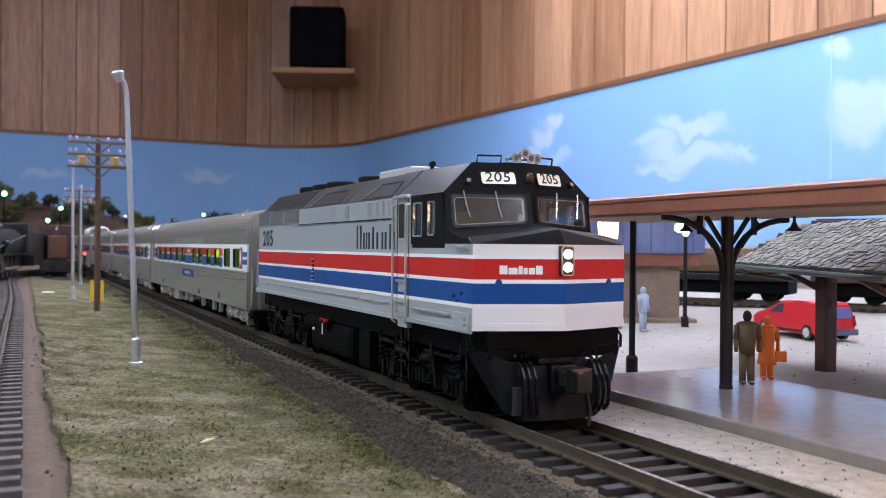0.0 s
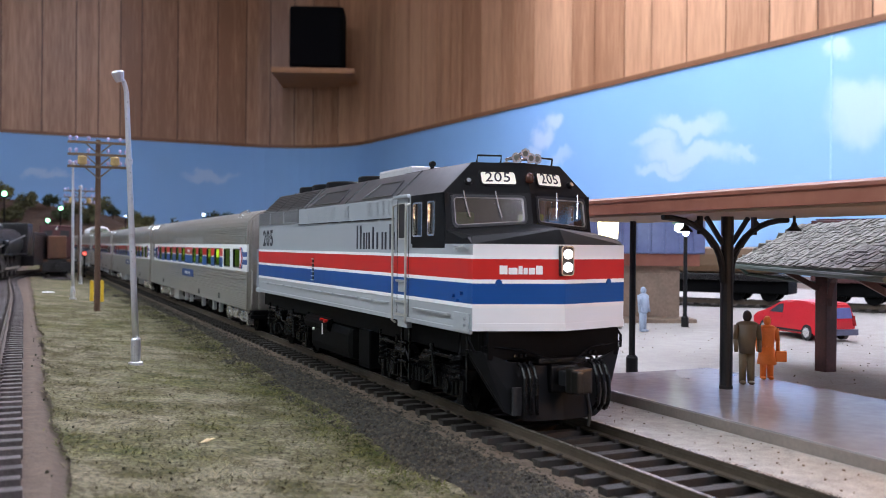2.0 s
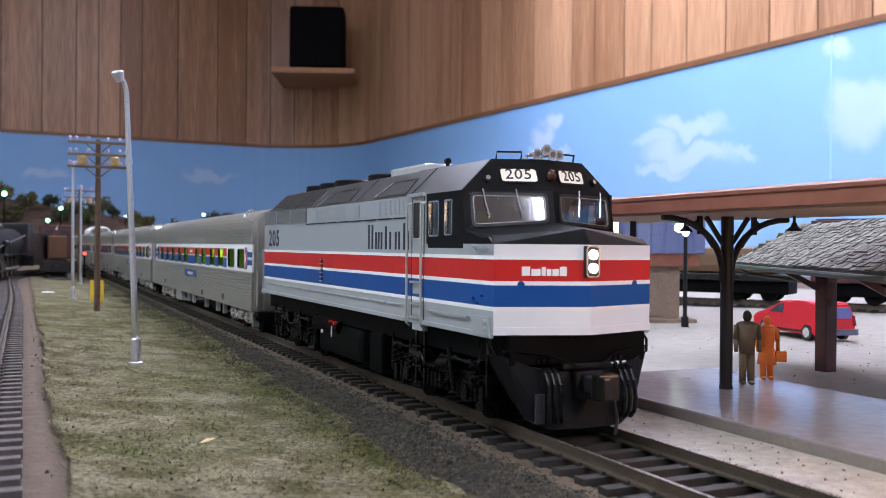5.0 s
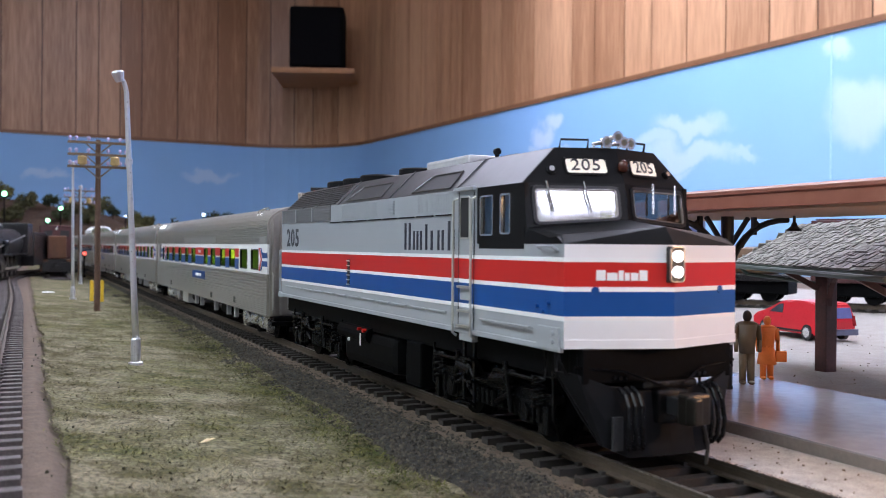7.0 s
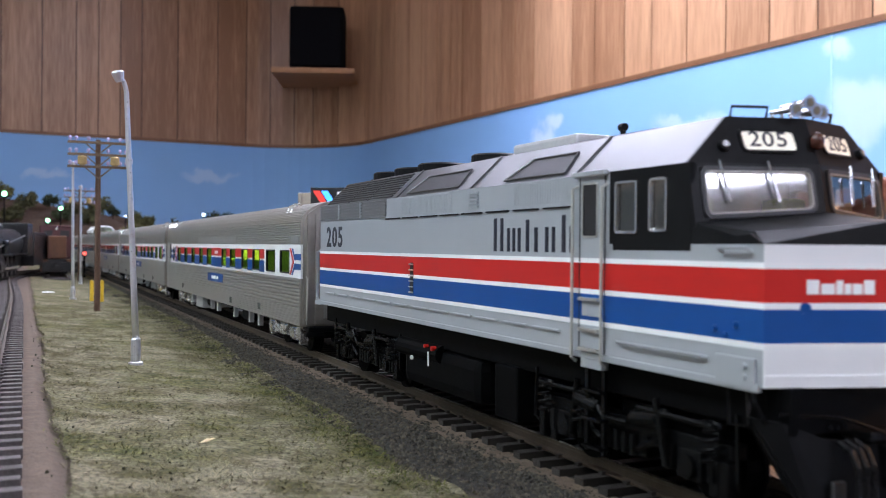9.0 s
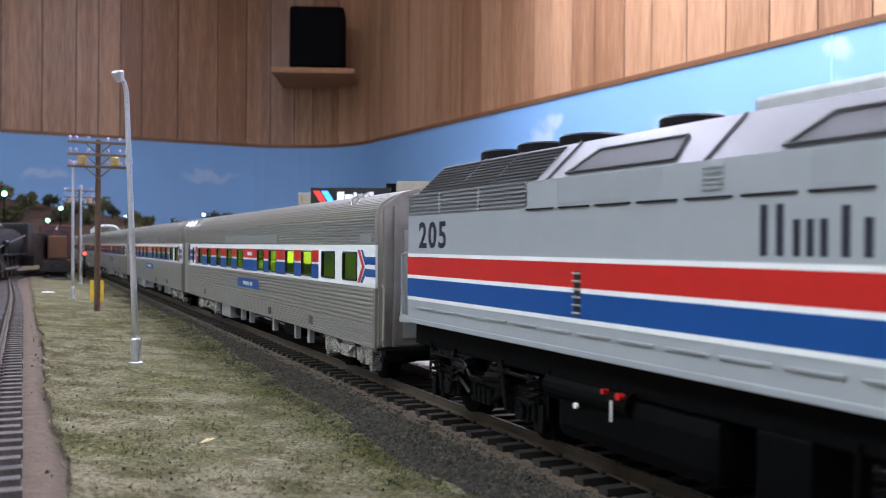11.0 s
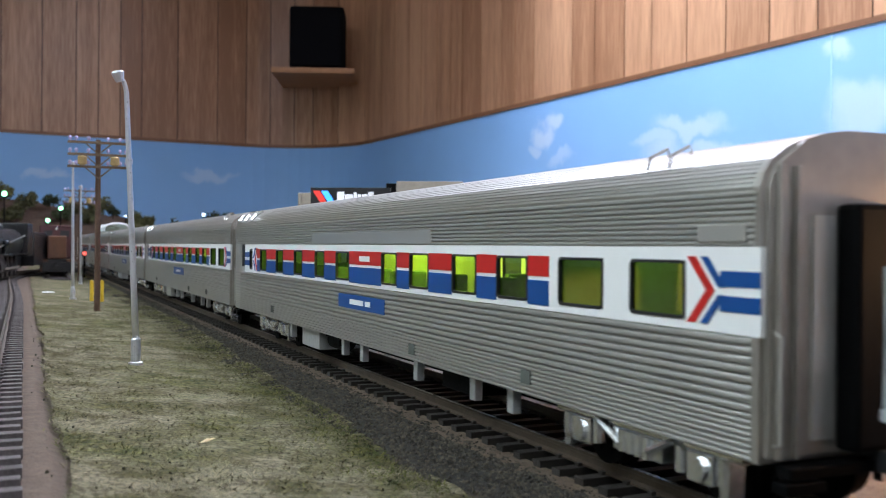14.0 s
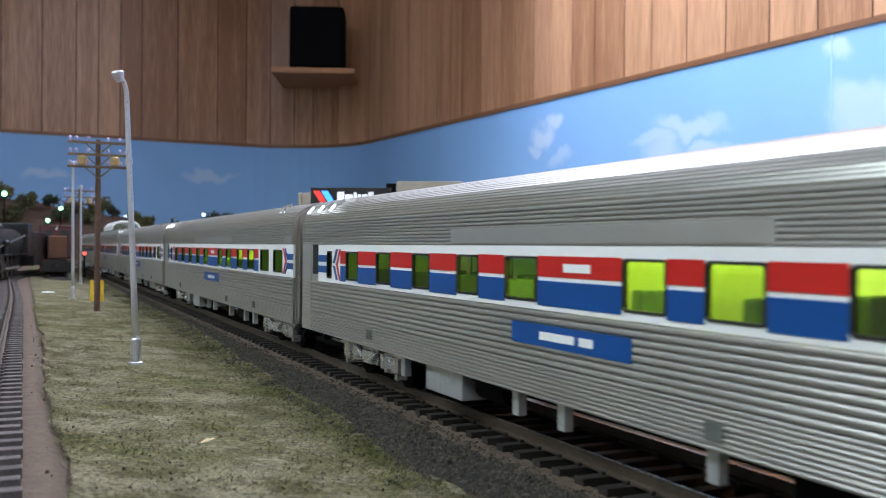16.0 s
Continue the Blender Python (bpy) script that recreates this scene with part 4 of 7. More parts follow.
        rod(b, (s * 17.9, 264.9, 9.4), (s * 17.9, 264.9, 12.6), 0.22, 6)
        rod(b, (s * 17.4, 275, 10.2), (s * 17.9, 275, 10.2), 0.5, 10)
        part("fuel_gauge", b, M_WHITE, tank)
    part("skirt_box", B(-16.6, 16.6, 227, 236, 3.4, 13.6, bevel=0.5), M_UNDER, lo)
    for cy in (196, 312):
        tk = part("truck", truck(bmesh.new(), cy), M_GEAR, lo, "black truck side frames")
        for s in (-1, 1):
            for d in (-1, 1):
                yj = cy + d * 15.75
                for q in (-5.4, 5.4):
                    part("coil_spring", coil(bmesh.new(), s * 16.3, yj + q, 7.2, 13.0, 1.15, 4.5), M_GEAR, tk)
                part("brake_cylinder", rod(bmesh.new(), (s * 16.4, cy + d * 4.5, 10.6), (s * 16.4, cy + d * 10.5, 11.4), 1.3, 12), M_GEAR, tk)
                part("shock_absorber", rod(bmesh.new(), (s * 16.9, yj - d * 3.4, 5.2), (s * 17.1, yj - d * 5.6, 14.4), 0.55, 8), M_GEAR, tk)
                part("brake_shoe", B(s * 15.2 - 0.9, s * 15.2 + 0.9, yj + d * 6.4, yj + d * 8.2, 2.8, 8.0, bevel=0.25), M_GEAR, tk)
                part("sand_pipe", path_rod(bmesh.new(), [(s * 15.8, yj + d * 9.5, 14.5), (s * 15.9, yj + d * 9.8, 6.0), (s * 12.5, yj + d * 7.0, 1.6)], 0.32), M_GEAR, tk)
            part("equaliser_pipe", path_rod(bmesh.new(), [(s * 17.0, cy - 22, 12.4), (s * 17.0, cy - 6, 12.4), (s * 17.0, cy - 3, 9.6), (s * 17.0, cy + 3, 9.6), (s * 17.0, cy + 6, 12.4), (s * 17.0, cy + 22, 12.4)], 0.4), M_GEAR, tk)
        for d in (-15.75, 15.75):
            wheelset(lo, cy + d)
    # pilot, plough, coupler and hoses
    plough = [(-18.4, 165.6, 15.2), (-16.2, 162.6, 14.9), (-11, 161.0, 12.9), (-5, 160.2, 12.0), (0, 159.8, 11.7), (5, 160.2, 12.0), (11, 161.0, 12.9), (16.2, 162.6, 14.9), (18.4, 165.6, 15.2)]
    b = bmesh.new()
    top = [b.verts.new(p) for p in plough]
    low = [b.verts.new((x * (0.74 if abs(x) > 6 else 1.0), y - 1.4, 1.2 if abs(x) < 15 else (3.0 if abs(x) < 18 else 7.0))) for x, y, z in plough]
    back = [b.verts.new((x, y + 1.2, z)) for x, y, z in plough]
    backl = [b.verts.new((v.co.x, v.co.y + 1.2, v.co.z)) for v in low]
    for i in range(len(plough) - 1):
        b.faces.new((top[i], top[i + 1], low[i + 1], low[i]))
        b.faces.new((back[i], backl[i], backl[i + 1], back[i + 1]))
        b.faces.new((low[i], low[i + 1], backl[i + 1], backl[i]))
        b.faces.new((top[i], back[i], back[i + 1], top[i + 1]))
    part("pilot", b, M_BLACK, lo, "black snow plough pilot")
    part("buffer_beam", B(-15.8, 15.8, 163.6, 166, 13.0, 19.0, bevel=0.4), M_UNDER, lo)
    cp = part("coupler", B(-1.5, 1.5, 152.6, 162, 8.2, 11.2, bevel=0.3), M_RUBBER, lo, "metal knuckle coupler")
    b = bmesh.new()
    box(b, -2.3, 2.3, 151.6, 154.6, 7.2, 12.2, 0.5)
    box(b, -2.6, -0.9, 149.6, 152.2, 7.6, 11.9, 0.4)
    path_rod(b, [(1.4, 152.4, 7.2), (1.8, 151.8, 3.5), (1.2, 151.6, 1.0)], 0.35)
    part("knuckle", b, mat("brown_steel_knuckle", (0.040, 0.035, 0.031), 0.35, 0.8, 0.2, 500), cp)
    part("drawbar_plate", B(-5.5, 5.5, 159.0, 163.8, 12.4, 13.6, bevel=0.3), M_GEAR, lo)
    part("draft_gear", B(-3.2, 3.2, 158.2, 162, 6.6, 12.2, bevel=0.5), M_GEAR, lo)
    for x in (-13.2, -9.0, 9.0, 13.2):
        part("receptacle", rod(bmesh.new(), (x, 163.6, 16.6), (x, 162.4, 16.4), 0.9, 12), M_BLUE if abs(x) > 10 else M_GEAR, lo)
    for s in (-1, 1):
        for i in range(3):
            part("hose_valve", rod(bmesh.new(), (s * (7.0 + i * 1.2), 163.4, 14.2), (s * (7.0 + i * 1.2), 161.6, 14.0), 0.42, 8), M_GEAR, lo)
        part("pilot_step", path_rod(bmesh.new(), [(s * 17.6, 167, 19), (s * 17.8, 166.4, 14), (s * 17.8, 170, 13.6), (s * 17.6, 170.4, 19)], 0.35), M_GEAR, lo)
        part("uncoupling_bar", path_rod(bmesh.new(), [(s * 16.6, 162.6, 16.0), (s * 8, 161.2, 15.2), (s * 2.2, 158.4, 13.0)], 0.25), M_GEAR, lo)
    for s in (-1, 1):
        for i in range(3):
            b = bmesh.new()
            x = s * (7.0 + i * 1.3)
            path_rod(b, [(x, 160.2, 12.6), (x, 158.4, 11.8), (x, 157.4, 10.0), (x + s * 0.2, 157.0, 6.6), (x, 157.2, 4.0), (x - s * 0.5, 158.0, 2.8)], 0.42, 8)
            part("hose", b, M_HOSE, lo)
        b = bmesh.new()
        path_rod(b, [(s * 17.6, 166, 18.4), (s * 18.2, 165, 17.0), (s * 17.4, 164, 14.6)], 0.3)
        part("uncoupling_lever", b, M_UNDER, lo)
    for s in (-1, 1):
        b = bmesh.new()
        box(b, s * 10.2 - 1.0, s * 10.2 + 1.0, 159.4, 160.0, 2.4, 8.0, 0.15)
        part("plough_plate", b, mat("worn_grey_plate", (0.03, 0.03, 0.033), 0.4, 0, 0.3, 300), lo)
    # rear end: door, posts and rails
    part("rear_door", B(-4, 4, 345.8, 346.5, 20, 44, bevel=0.2), M_GREY, lo)
    for s in (-1, 1):
        b = bmesh.new()
        path_rod(b, [(s * 17.2, 346, 34.5), (s * 17.2, 351.5, 33.8), (s * 17.2, 351.5, 19.5), (s * 17.2, 346, 19)], 0.45, 8)
        path_rod(b, [(s * 14.2, 346.3, 34.5), (s * 14.2, 350.5, 33.6), (s * 14.2, 350.5, 19.5)], 0.4, 8)
        path_rod(b, [(s * 15.8, 346.1, 44), (s * 15.8, 348.2, 43), (s * 15.8, 348.2, 36), (s * 15.8, 346.1, 35.6)], 0.3, 8)
        part("rear_handrail", b, M_GREY, lo)
    part("rear_step", B(-17.8, 17.8, 346, 352, 17.8, 19.2, bevel=0.3), M_GREY, lo)
    part("rear_coupler", B(-1.5, 1.5, 346, 358, 8.2, 11.0, bevel=0.3), M_RUBBER, lo)
    # inside the cab
    part("cab_floor", B(-17, 17, 174, 196, 36.2, 36.9), M_CABIN, lo)
    part("cab_bulkhead", B(-17.1, 17.1, 195.2, 196.1, 36.4, 47.2), M_CABIN, lo)
    for s in (-1, 1):
        part("control_desk", B(s * 9 - 5, s * 9 + 5, 178, 182, 36.9, 40.6, bevel=0.4), M_CABIN, lo)
        part("cab_seat", B(s * 9 - 2.4, s * 9 + 2.4, 186, 190.5, 36.9, 43.5, bevel=0.6), mat("lime_green_seat", (0.30, 0.42, 0.04), 0.6) if s > 0 else M_SEAT, lo)
    return lo


def mounting_bar(name, parent):
    """A small bar on the cab roof that carries pieces."""
    y = cab_y(0, 54) + 3.2
    return part(name, B(-3.4, 3.4, y, y + 0.5, 53.9, 54.4), M_CHROME, parent)


# ---- passenger coaches ----
WINDOWS = [(14.5, 27.0), (34.0, 47.0), (57.4, 69.2), (77.8, 89.2), (101.5, 112.6), (120.6, 131.0), (156.0, 168.0), (179.0, 189.0),
           (203.0, 213.0), (227.0, 237.0), (251.0, 261.0)]
LENGTH = 306.0


def flutes(z0, z1, pitch, depth, x):
    pts = []
    n = max(1, round((z1 - z0) / pitch))
    p = (z1 - z0) / n
    for i in range(n):
        a = z0 + i * p
        pts += [(x - depth, a), (x - depth * 0.2, a + 0.12 * p), (x, a + 0.3 * p), (x, a + 0.62 * p), (x - depth * 0.2, a + 0.8 * p), (x - depth, a + 0.92 * p)]
    return pts


def roof_half():
    """The outer line of the upper side and roof from the window band to the crown."""
    pts = flutes(36.0, 43.0, 0.78, 0.46, 17.5)
    arc = [(17.35, 43.4), (16.7, 45.2), (15.4, 46.9), (13.4, 48.3), (10.6, 49.5), (7.2, 50.4), (3.6, 50.9), (0, 51.05)]
    for (xa, za), (xb, zb) in zip(arc, arc[1:]):
        d = Vector((xb - xa, zb - za))
        nrm = Vector((d.y, -d.x)).normalized()
        k = 3 if za < 50.3 else 1
        for i in range(k):
            p, q = Vector((xa, za)) + d * (i / k), Vector((xa, za)) + d * ((i + 0.75) / k)
            pts += [tuple(p), tuple(q)]
            if k > 1:
                g = Vector((xa, za)) + d * ((i + 0.88) / k) - nrm * 0.28
                pts.append(tuple(g))
    pts.append(arc[-1])
    return pts


def coach(f, group, lit, dome=False, detail=True):
    """A fluted stainless coach whose leading end stands at f along the track."""
    co = thing("passenger_coach", 0, f + LENGTH / 2, 0,
               "stainless dome coach with glazed roof bubble" if dome else "fluted stainless model coach with red, white and blue window band", "model coach", group)
    y0, y1 = f, f + LENGTH
    # lower sides
    for s in (-1, 1):
        low = flutes(9.4, 15.4, 0.78, 0.46, 17.5) + flutes(15.4, 24.9, 1.18, 0.66, 17.5)
        poly = [(s * x, z) for x, z in low] + [(s * 16.3, 24.9), (s * 16.3, 9.4)]
        part("lower_side", extrude(bmesh.new(), poly, "y", y0 + 2.0, y1 - 2.0), M_STEEL, co)
        # window band
        pl = lambda u, v, d, s=s: (s * (17.42 - d), u, v)
        holes = [(y0 + a, y0 + b, 26.2, 34.1) for a, b in WINDOWS] + [(y0 + 287.5, y0 + 295.5, 25.0, 38.0), (y0 + 274, y0 + 278.5, 26.2, 34.1)]
        us = [y0 + 0.4, y1 - 18.6] + [e for h in holes[:-2] for e in h[:2]] + list(holes[-1][:2])
        band = part("window_band", cells(bmesh.new(), us, [24.9, 26.2, 34.1, 36.0], holes, pl, 0.7), M_WHITE, co, "white window band")
        edges = [50.0] + [e for w in WINDOWS[2:] for e in w] + [266.0]
        xa, xb = min(s * 17.4, s * 17.56), max(s * 17.4, s * 17.56)
        for a, b in zip(edges[0::2], edges[1::2]):
            part("red_panel", B(xa, xb, y0 + a + 0.15, y0 + b - 0.15, 30.7, 34.25), M_RED, band)
            part("blue_panel", B(xa, xb, y0 + a + 0.15, y0 + b - 0.15, 25.7, 30.0), M_BLUE, band)

        def arrow(name, mt, tip, w, back, z1, zt0):
            """One arm of a chevron from a back edge to a tip, as a slanted slab."""
            bm = bmesh.new()
            vs = [bm.verts.new((x, y0 + yy, z)) for x in (xa, xb) for yy, z in ((tip, zt0), (tip + w, zt0), (back + w, z1), (back, z1))]
            for q in ((0, 1, 2, 3), (7, 6, 5, 4), (0, 4, 5, 1), (1, 5, 6, 2), (2, 6, 7, 3), (3, 7, 4, 0)):
                bm.faces.new([vs[i] for i in q])
            part(name, bm, mt, band)
        for sg in (1, -1):
            zc = 30.3
            arrow("red_chevron", M_RED, 8.6, 1.7, 12.4, zc + sg * 4.4, zc)
            arrow("blue_chevron", M_BLUE, 6.6, 1.4, 10.0, zc + sg * 4.4, zc + sg * 0.5)
            part("blue_bar", B(xa, xb, y0 + 0.4, y0 + 7.6, min(zc + sg * 0.6, zc + sg * 2.6), max(zc + sg * 0.6, zc + sg * 2.6)), M_BLUE, band)
            arrow("red_chevron", M_RED, 268.4, 1.4, 265.6, zc + sg * 4.4, zc)
            arrow("blue_chevron", M_BLUE, 271.2, 1.6, 268.2, zc + sg * 4.4, zc + sg * 0.4)
            part("blue_bar", B(xa, xb, y0 + 279, y0 + 287, min(zc + sg * 0.6, zc + sg * 2.6), max(zc + sg * 0.6, zc + sg * 2.6)), M_BLUE, band)
        for a, b in WINDOWS + [(274, 278.5)]:
            part("window_frame", frame_ring(bmesh.new(), y0 + a + 0.4, y0 + b - 0.4, 26.6, 33.7, 0.45, 0.5, pl, -0.18, 0.6), M_RUBBER, band)
            g = part("window_pane", sheet(bmesh.new(), y0 + a + 0.2, y0 + b - 0.2, 26.4, 33.9, pl, 0.4, 0.5), M_GREENGLASS, band)
            g.visible_shadow = False
        # name board, roof-side panels, small hatches
        part("name_board", B(xa - 0.05, xb + 0.05, y0 + 128.5, y0 + 165, 18.6, 22.4, bevel=0.1), M_BLUE, co, "blue name board")
        bars = bmesh.new()
        for a, b in ((138.5, 142.5), (144, 155)):
            box(bars, min(s * 17.5, s * 17.68), max(s * 17.5, s * 17.68), y0 + a, y0 + b, 19.8, 21.2)
        part("name_bars", bars, M_WHITE, co)
        bars = bmesh.new()
        box(bars, min(s * 17.5, s * 17.62), max(s * 17.5, s * 17.62), y0 + 139.5, y0 + 147.5, 31.6, 33.0)
        part("marking_bar", bars, M_WHITE, band)
        part("side_panel", B(min(s * 17.1, s * 17.62), max(s * 17.1, s * 17.62), y0 + 100, y0 + 192, 36.4, 39.3, bevel=0.1), M_STEELF, co)
        part("end_panel", B(min(s * 17.1, s * 17.7), max(s * 17.1, s * 17.7), y0 + 3, y0 + 12, 36.6, 38.8, bevel=0.1), M_STEELF, co)
        for a, z in ((109, 10.8), (56, 11.4), (240, 11.6)):
            part("hatch", B(min(s * 17.2, s * 17.66), max(s * 17.2, s * 17.66), y0 + a, y0 + a + 3.4, z, z + 2.4), M_CABIN, co)
        # vestibule door and corner posts
        part("vestibule_door", B(min(s * 16.4, s * 17.0), max(s * 16.4, s * 17.0), y0 + 287.2, y0 + 295.8, 9.4, 38.5), M_STEELF, co)
        part("door_glass", B(min(s * 16.9, s * 17.1), max(s * 16.9, s * 17.1), y0 + 289, y0 + 294.4, 27, 36.4), M_RUBBER, co)
        part("end_post", B(min(s * 16.4, s * 17.45), max(s * 16.4, s * 17.45), y0 + 295.4, y1 - 1.0, 9.4, 36.2, bevel=0.2), M_STEELF, co)
        b = bmesh.new()
        for a in (281, 292, 303):
            path_rod(b, [(s * 12.5, y0 + a - 4, 48.8), (s * 15.4, y0 + a - 4, 47.4), (s * 16.9, y0 + a - 4, 45.4)], 0.9, 6)
        part("roof_vent", b, M_CHROME, co)
        b = bmesh.new()
        for a in (20, 25):
            path_rod(b, [(s * 12.0, y0 + a, 49.2), (s * 12.4, y0 + a, 50.4), (s * 14.8, y0 + a + 1, 49.0), (s * 15.2, y0 + a + 1, 47.2)], 0.28, 6)
        part("roof_grab", b, M_CHROME, co)
        b = bmesh.new()
        for a in (0.6, LENGTH - 0.6):
            path_rod(b, [(s * 15.6, y0 + a, 26), (s * 15.6, y0 + a - (1.6 if a < 9 else -1.6), 25), (s * 15.6, y0 + a - (1.6 if a < 9 else -1.6), 12), (s * 15.6, y0 + a, 11.5)], 0.3, 6)
        part("end_handrail", b, M_STEELF, co)
    # roof with fluted upper sides
    half = roof_half()
    outer = half + [(-x, z) for x, z in reversed(half[:-1])]
    inner = [(-16.4, 36.0), (-16.2, 43), (-13.4, 47.0), (-8, 49.2), (0, 50.0), (8, 49.2), (13.4, 47.0), (16.2, 43), (16.4, 36.0)]
    part("roof", extrude(bmesh.new(), outer + inner, "y", y0 + 1.5, y1 - 1.5), M_STEEL, co, "fluted stainless roof")
    # ends
    endp = [(17.35, 9.4), (17.35, 43.4), (16.7, 45.2), (15.4, 46.9), (13.4, 48.3), (10.6, 49.5), (7.2, 50.4), (3.6, 50.9)]
    endp = endp + [(-x, z) for x, z in reversed(endp)]
    for a, b, c in ((y0 + 0.0, y0 + 2.2, -1), (y1 - 2.2, y1, 1)):
        bm = bmesh.new()
        rim = extrude(bm, endp, "y", a, b)
        bmesh.ops.bevel(bm, geom=[e for e in bm.edges if abs(e.verts[0].co.y - e.verts[1].co.y) < 0.01 and abs(e.verts[0].co.y - (a if c < 0 else b)) < 0.01],
                        offset=0.8, segments=2, affect="EDGES")
        part("end_wall", bm, M_END, co)
        ya = a - 3.5 if c < 0 else b
        part("diaphragm", B(-5.6, 5.6, ya, ya + 3.5, 10.5, 41.5, bevel=0.8), M_UNDER, co)
        yo = a if c < 0 else b
        for x in (-15.2, -12.4, 12.4, 15.2):
            part("end_rib", B(x - 0.45, x + 0.45, min(yo, yo + c * 0.9), max(yo, yo + c * 0.9), 10, 46, bevel=0.15), M_END, co)
        part("end_door", B(-9.8, -6.2, (a - 0.5 if c < 0 else b), (a if c < 0 else b + 0.5), 12, 40), M_STEELF, co)
        b2 = bmesh.new()
        box(b2, -15.5, 15.5, ya + 0.8, ya + 3.5, 7.8, 9.4, 0.3)
        box(b2, -16.4, -10, ya + 0.4, ya + 3, 6.2, 7.6, 0.2)
        box(b2, 10, 16.4, ya + 0.4, ya + 3, 6.2, 7.6, 0.2)
        part("end_sill", b2, M_UNDER, co)
        part("coupler", B(-1.4, 1.4, ya - 3.0, ya + 4.0, 7.8, 10.6, bevel=0.3), M_RUBBER, co)
    # underframe and running gear
    part("underframe", B(-13.5, 13.5, y0 + 4, y1 - 4, 7.8, 10.4), M_UNDER, co)
    part("floor", B(-16.5, 16.5, y0 + 2.2, y1 - 2.2, 18.2, 19.2), M_CABIN, co)
    for a in (28, 247):
        part("truck", truck(bmesh.new(), y0 + a, base=29.0), M_CHROME, co, "silver truck side frames")
        for d in (-14.5, 14.5):
            wheelset(co, y0 + a + d, 5.3)
    part("battery_box", B(-15.6, 15.6, y0 + 190, y0 + 209, 3.4, 9.4, bevel=0.4), M_SILVER, co, "silver underfloor box")
    part("equipment_box", B(-14.6, 14.6, y0 + 84, y0 + 100, 4.8, 9.4, bevel=0.4), M_UNDER, co)
    part("water_tank", rod(bmesh.new(), (-11, y0 + 176, 6.8), (-11, y0 + 188, 6.8), 2.6, 14), M_UNDER, co)
    for a in (66, 82, 112, 150, 166, 222):
        for s in (-1, 1):
            part("hanger", B(s * 14.6 - 0.9, s * 14.6 + 0.9, y0 + a, y0 + a + 2.4, 4.4, 9.4, bevel=0.2), M_SILVER, co)
    # inside
    if detail:
        for s in (-1, 1):
            for a in range(58, 262, 12):
                if a % 24 == 10:
                    part("seat", B(s * 10 - 4.6, s * 10 + 4.6, y0 + a, y0 + a + 3, 19.2, 29.4, bevel=0.7), M_SEAT, co)
        part("saloon_bulkhead", B(-16.4, 16.4, y0 + 49, y0 + 50, 19.2, 42), M_COACHIN, co)
        part("saloon_bulkhead", B(-16.4, 16.4, y0 + 266, y0 + 267, 19.2, 42), M_COACHIN, co)
        part("saloon_partition", B(-0.6, 0.6, y0 + 110, y0 + 180, 19.2, 40), M_COACHIN, co)
    part("saloon_ceiling", B(-16, 16, y0 + 4, y0 + LENGTH - 4, 41.5, 42.2), M_COACHIN, co)
    if lit:
        part("ceiling_lamp", B(-6, 6, y0 + 112, y0 + 172, 40.9, 41.4), M_COACHLAMP, co, "yellow-green glowing lamp strip")
        part("ceiling_lamp", B(-6, 6, y0 + 10, y0 + 46, 40.9, 41.4), M_COACHLAMP2, co, "dim green glowing lamp strip")
        part("ceiling_lamp", B(-6, 6, y0 + 180, y0 + 262, 40.9, 41.4), M_COACHLAMP2, co, "dim green glowing lamp strip")
        part("ceiling_lamp", B(-6, 6, y0 + 54, y0 + 108, 40.9, 41.4), M_COACHLAMP2, co, "dim green glowing lamp strip")
    if dome:
        def dpl(r):
            return [(-14 * r, 50.5), (-13.5 * r, 54.5), (-10 * r, 58.2), (-4 * r, 59.6), (4 * r, 59.6), (10 * r, 58.2), (13.5 * r, 54.5), (14 * r, 50.5)]
        d = part("dome", extrude(bmesh.new(), dpl(0.97), "y", y0 + 100, y0 + 204), glass_mat("dome_glazing", (0.55, 0.72, 0.62), 0.08, 0.6), co, "glazed vista dome")
        for a in span(100, 204, 8):
            r = bmesh.new()
            q = dpl(1.0)
            path_rod(r, [(x, y0 + a, z) for x, z in q], 0.9, 6)
            part("dome_rib", r, M_WHITE, d)
        r = bmesh.new()
        for x, z in dpl(1.0)[1::2]:
            rod(r, (x, y0 + 100, z), (x, y0 + 204, z), 0.7, 6)
        part("dome_rail", r, M_WHITE, d)
    return co


# ---- the train ----
TRAIN = [locomotive()]
PITCH_COACH = 315.8
for i in range(5):
    TRAIN.append(coach(369.0 + PITCH_COACH * i, "coaches of the train", True, dome=(i == 3), detail=(i < 2)))



# ---- room fittings ----
M_SPEAKER = mat("black_speaker_cloth", (0.004, 0.004, 0.005), 0.9, 0, 0.3, 200, spec=0.1)
M_SHELF = mat("oak_shelf", (0.42, 0.20, 0.08), 0.5, 0, 0.2, 40, stretch=(1, 6, 6))
sp = thing("loudspeaker", 756, 2860, 592, "black cloth-fronted loudspeaker on a corner wall shelf", "speaker", turn=-22)
part("cabinet", B(756 - 86, 756 + 86, 2800, 2920, 592, 790, bevel=14), M_SPEAKER, sp)
part("grille", B(756 - 78, 756 + 78, 2794, 2800, 600, 780, bevel=3), M_SPEAKER, sp)
sh = thing("wall_shelf", 756, 2880, 570, "oak shelf across the corner holding a loudspeaker", "shelf", turn=-22)
part("board", B(756 - 132, 756 + 128, 2784, 3060, 574, 592, bevel=4), M_SHELF, sh)
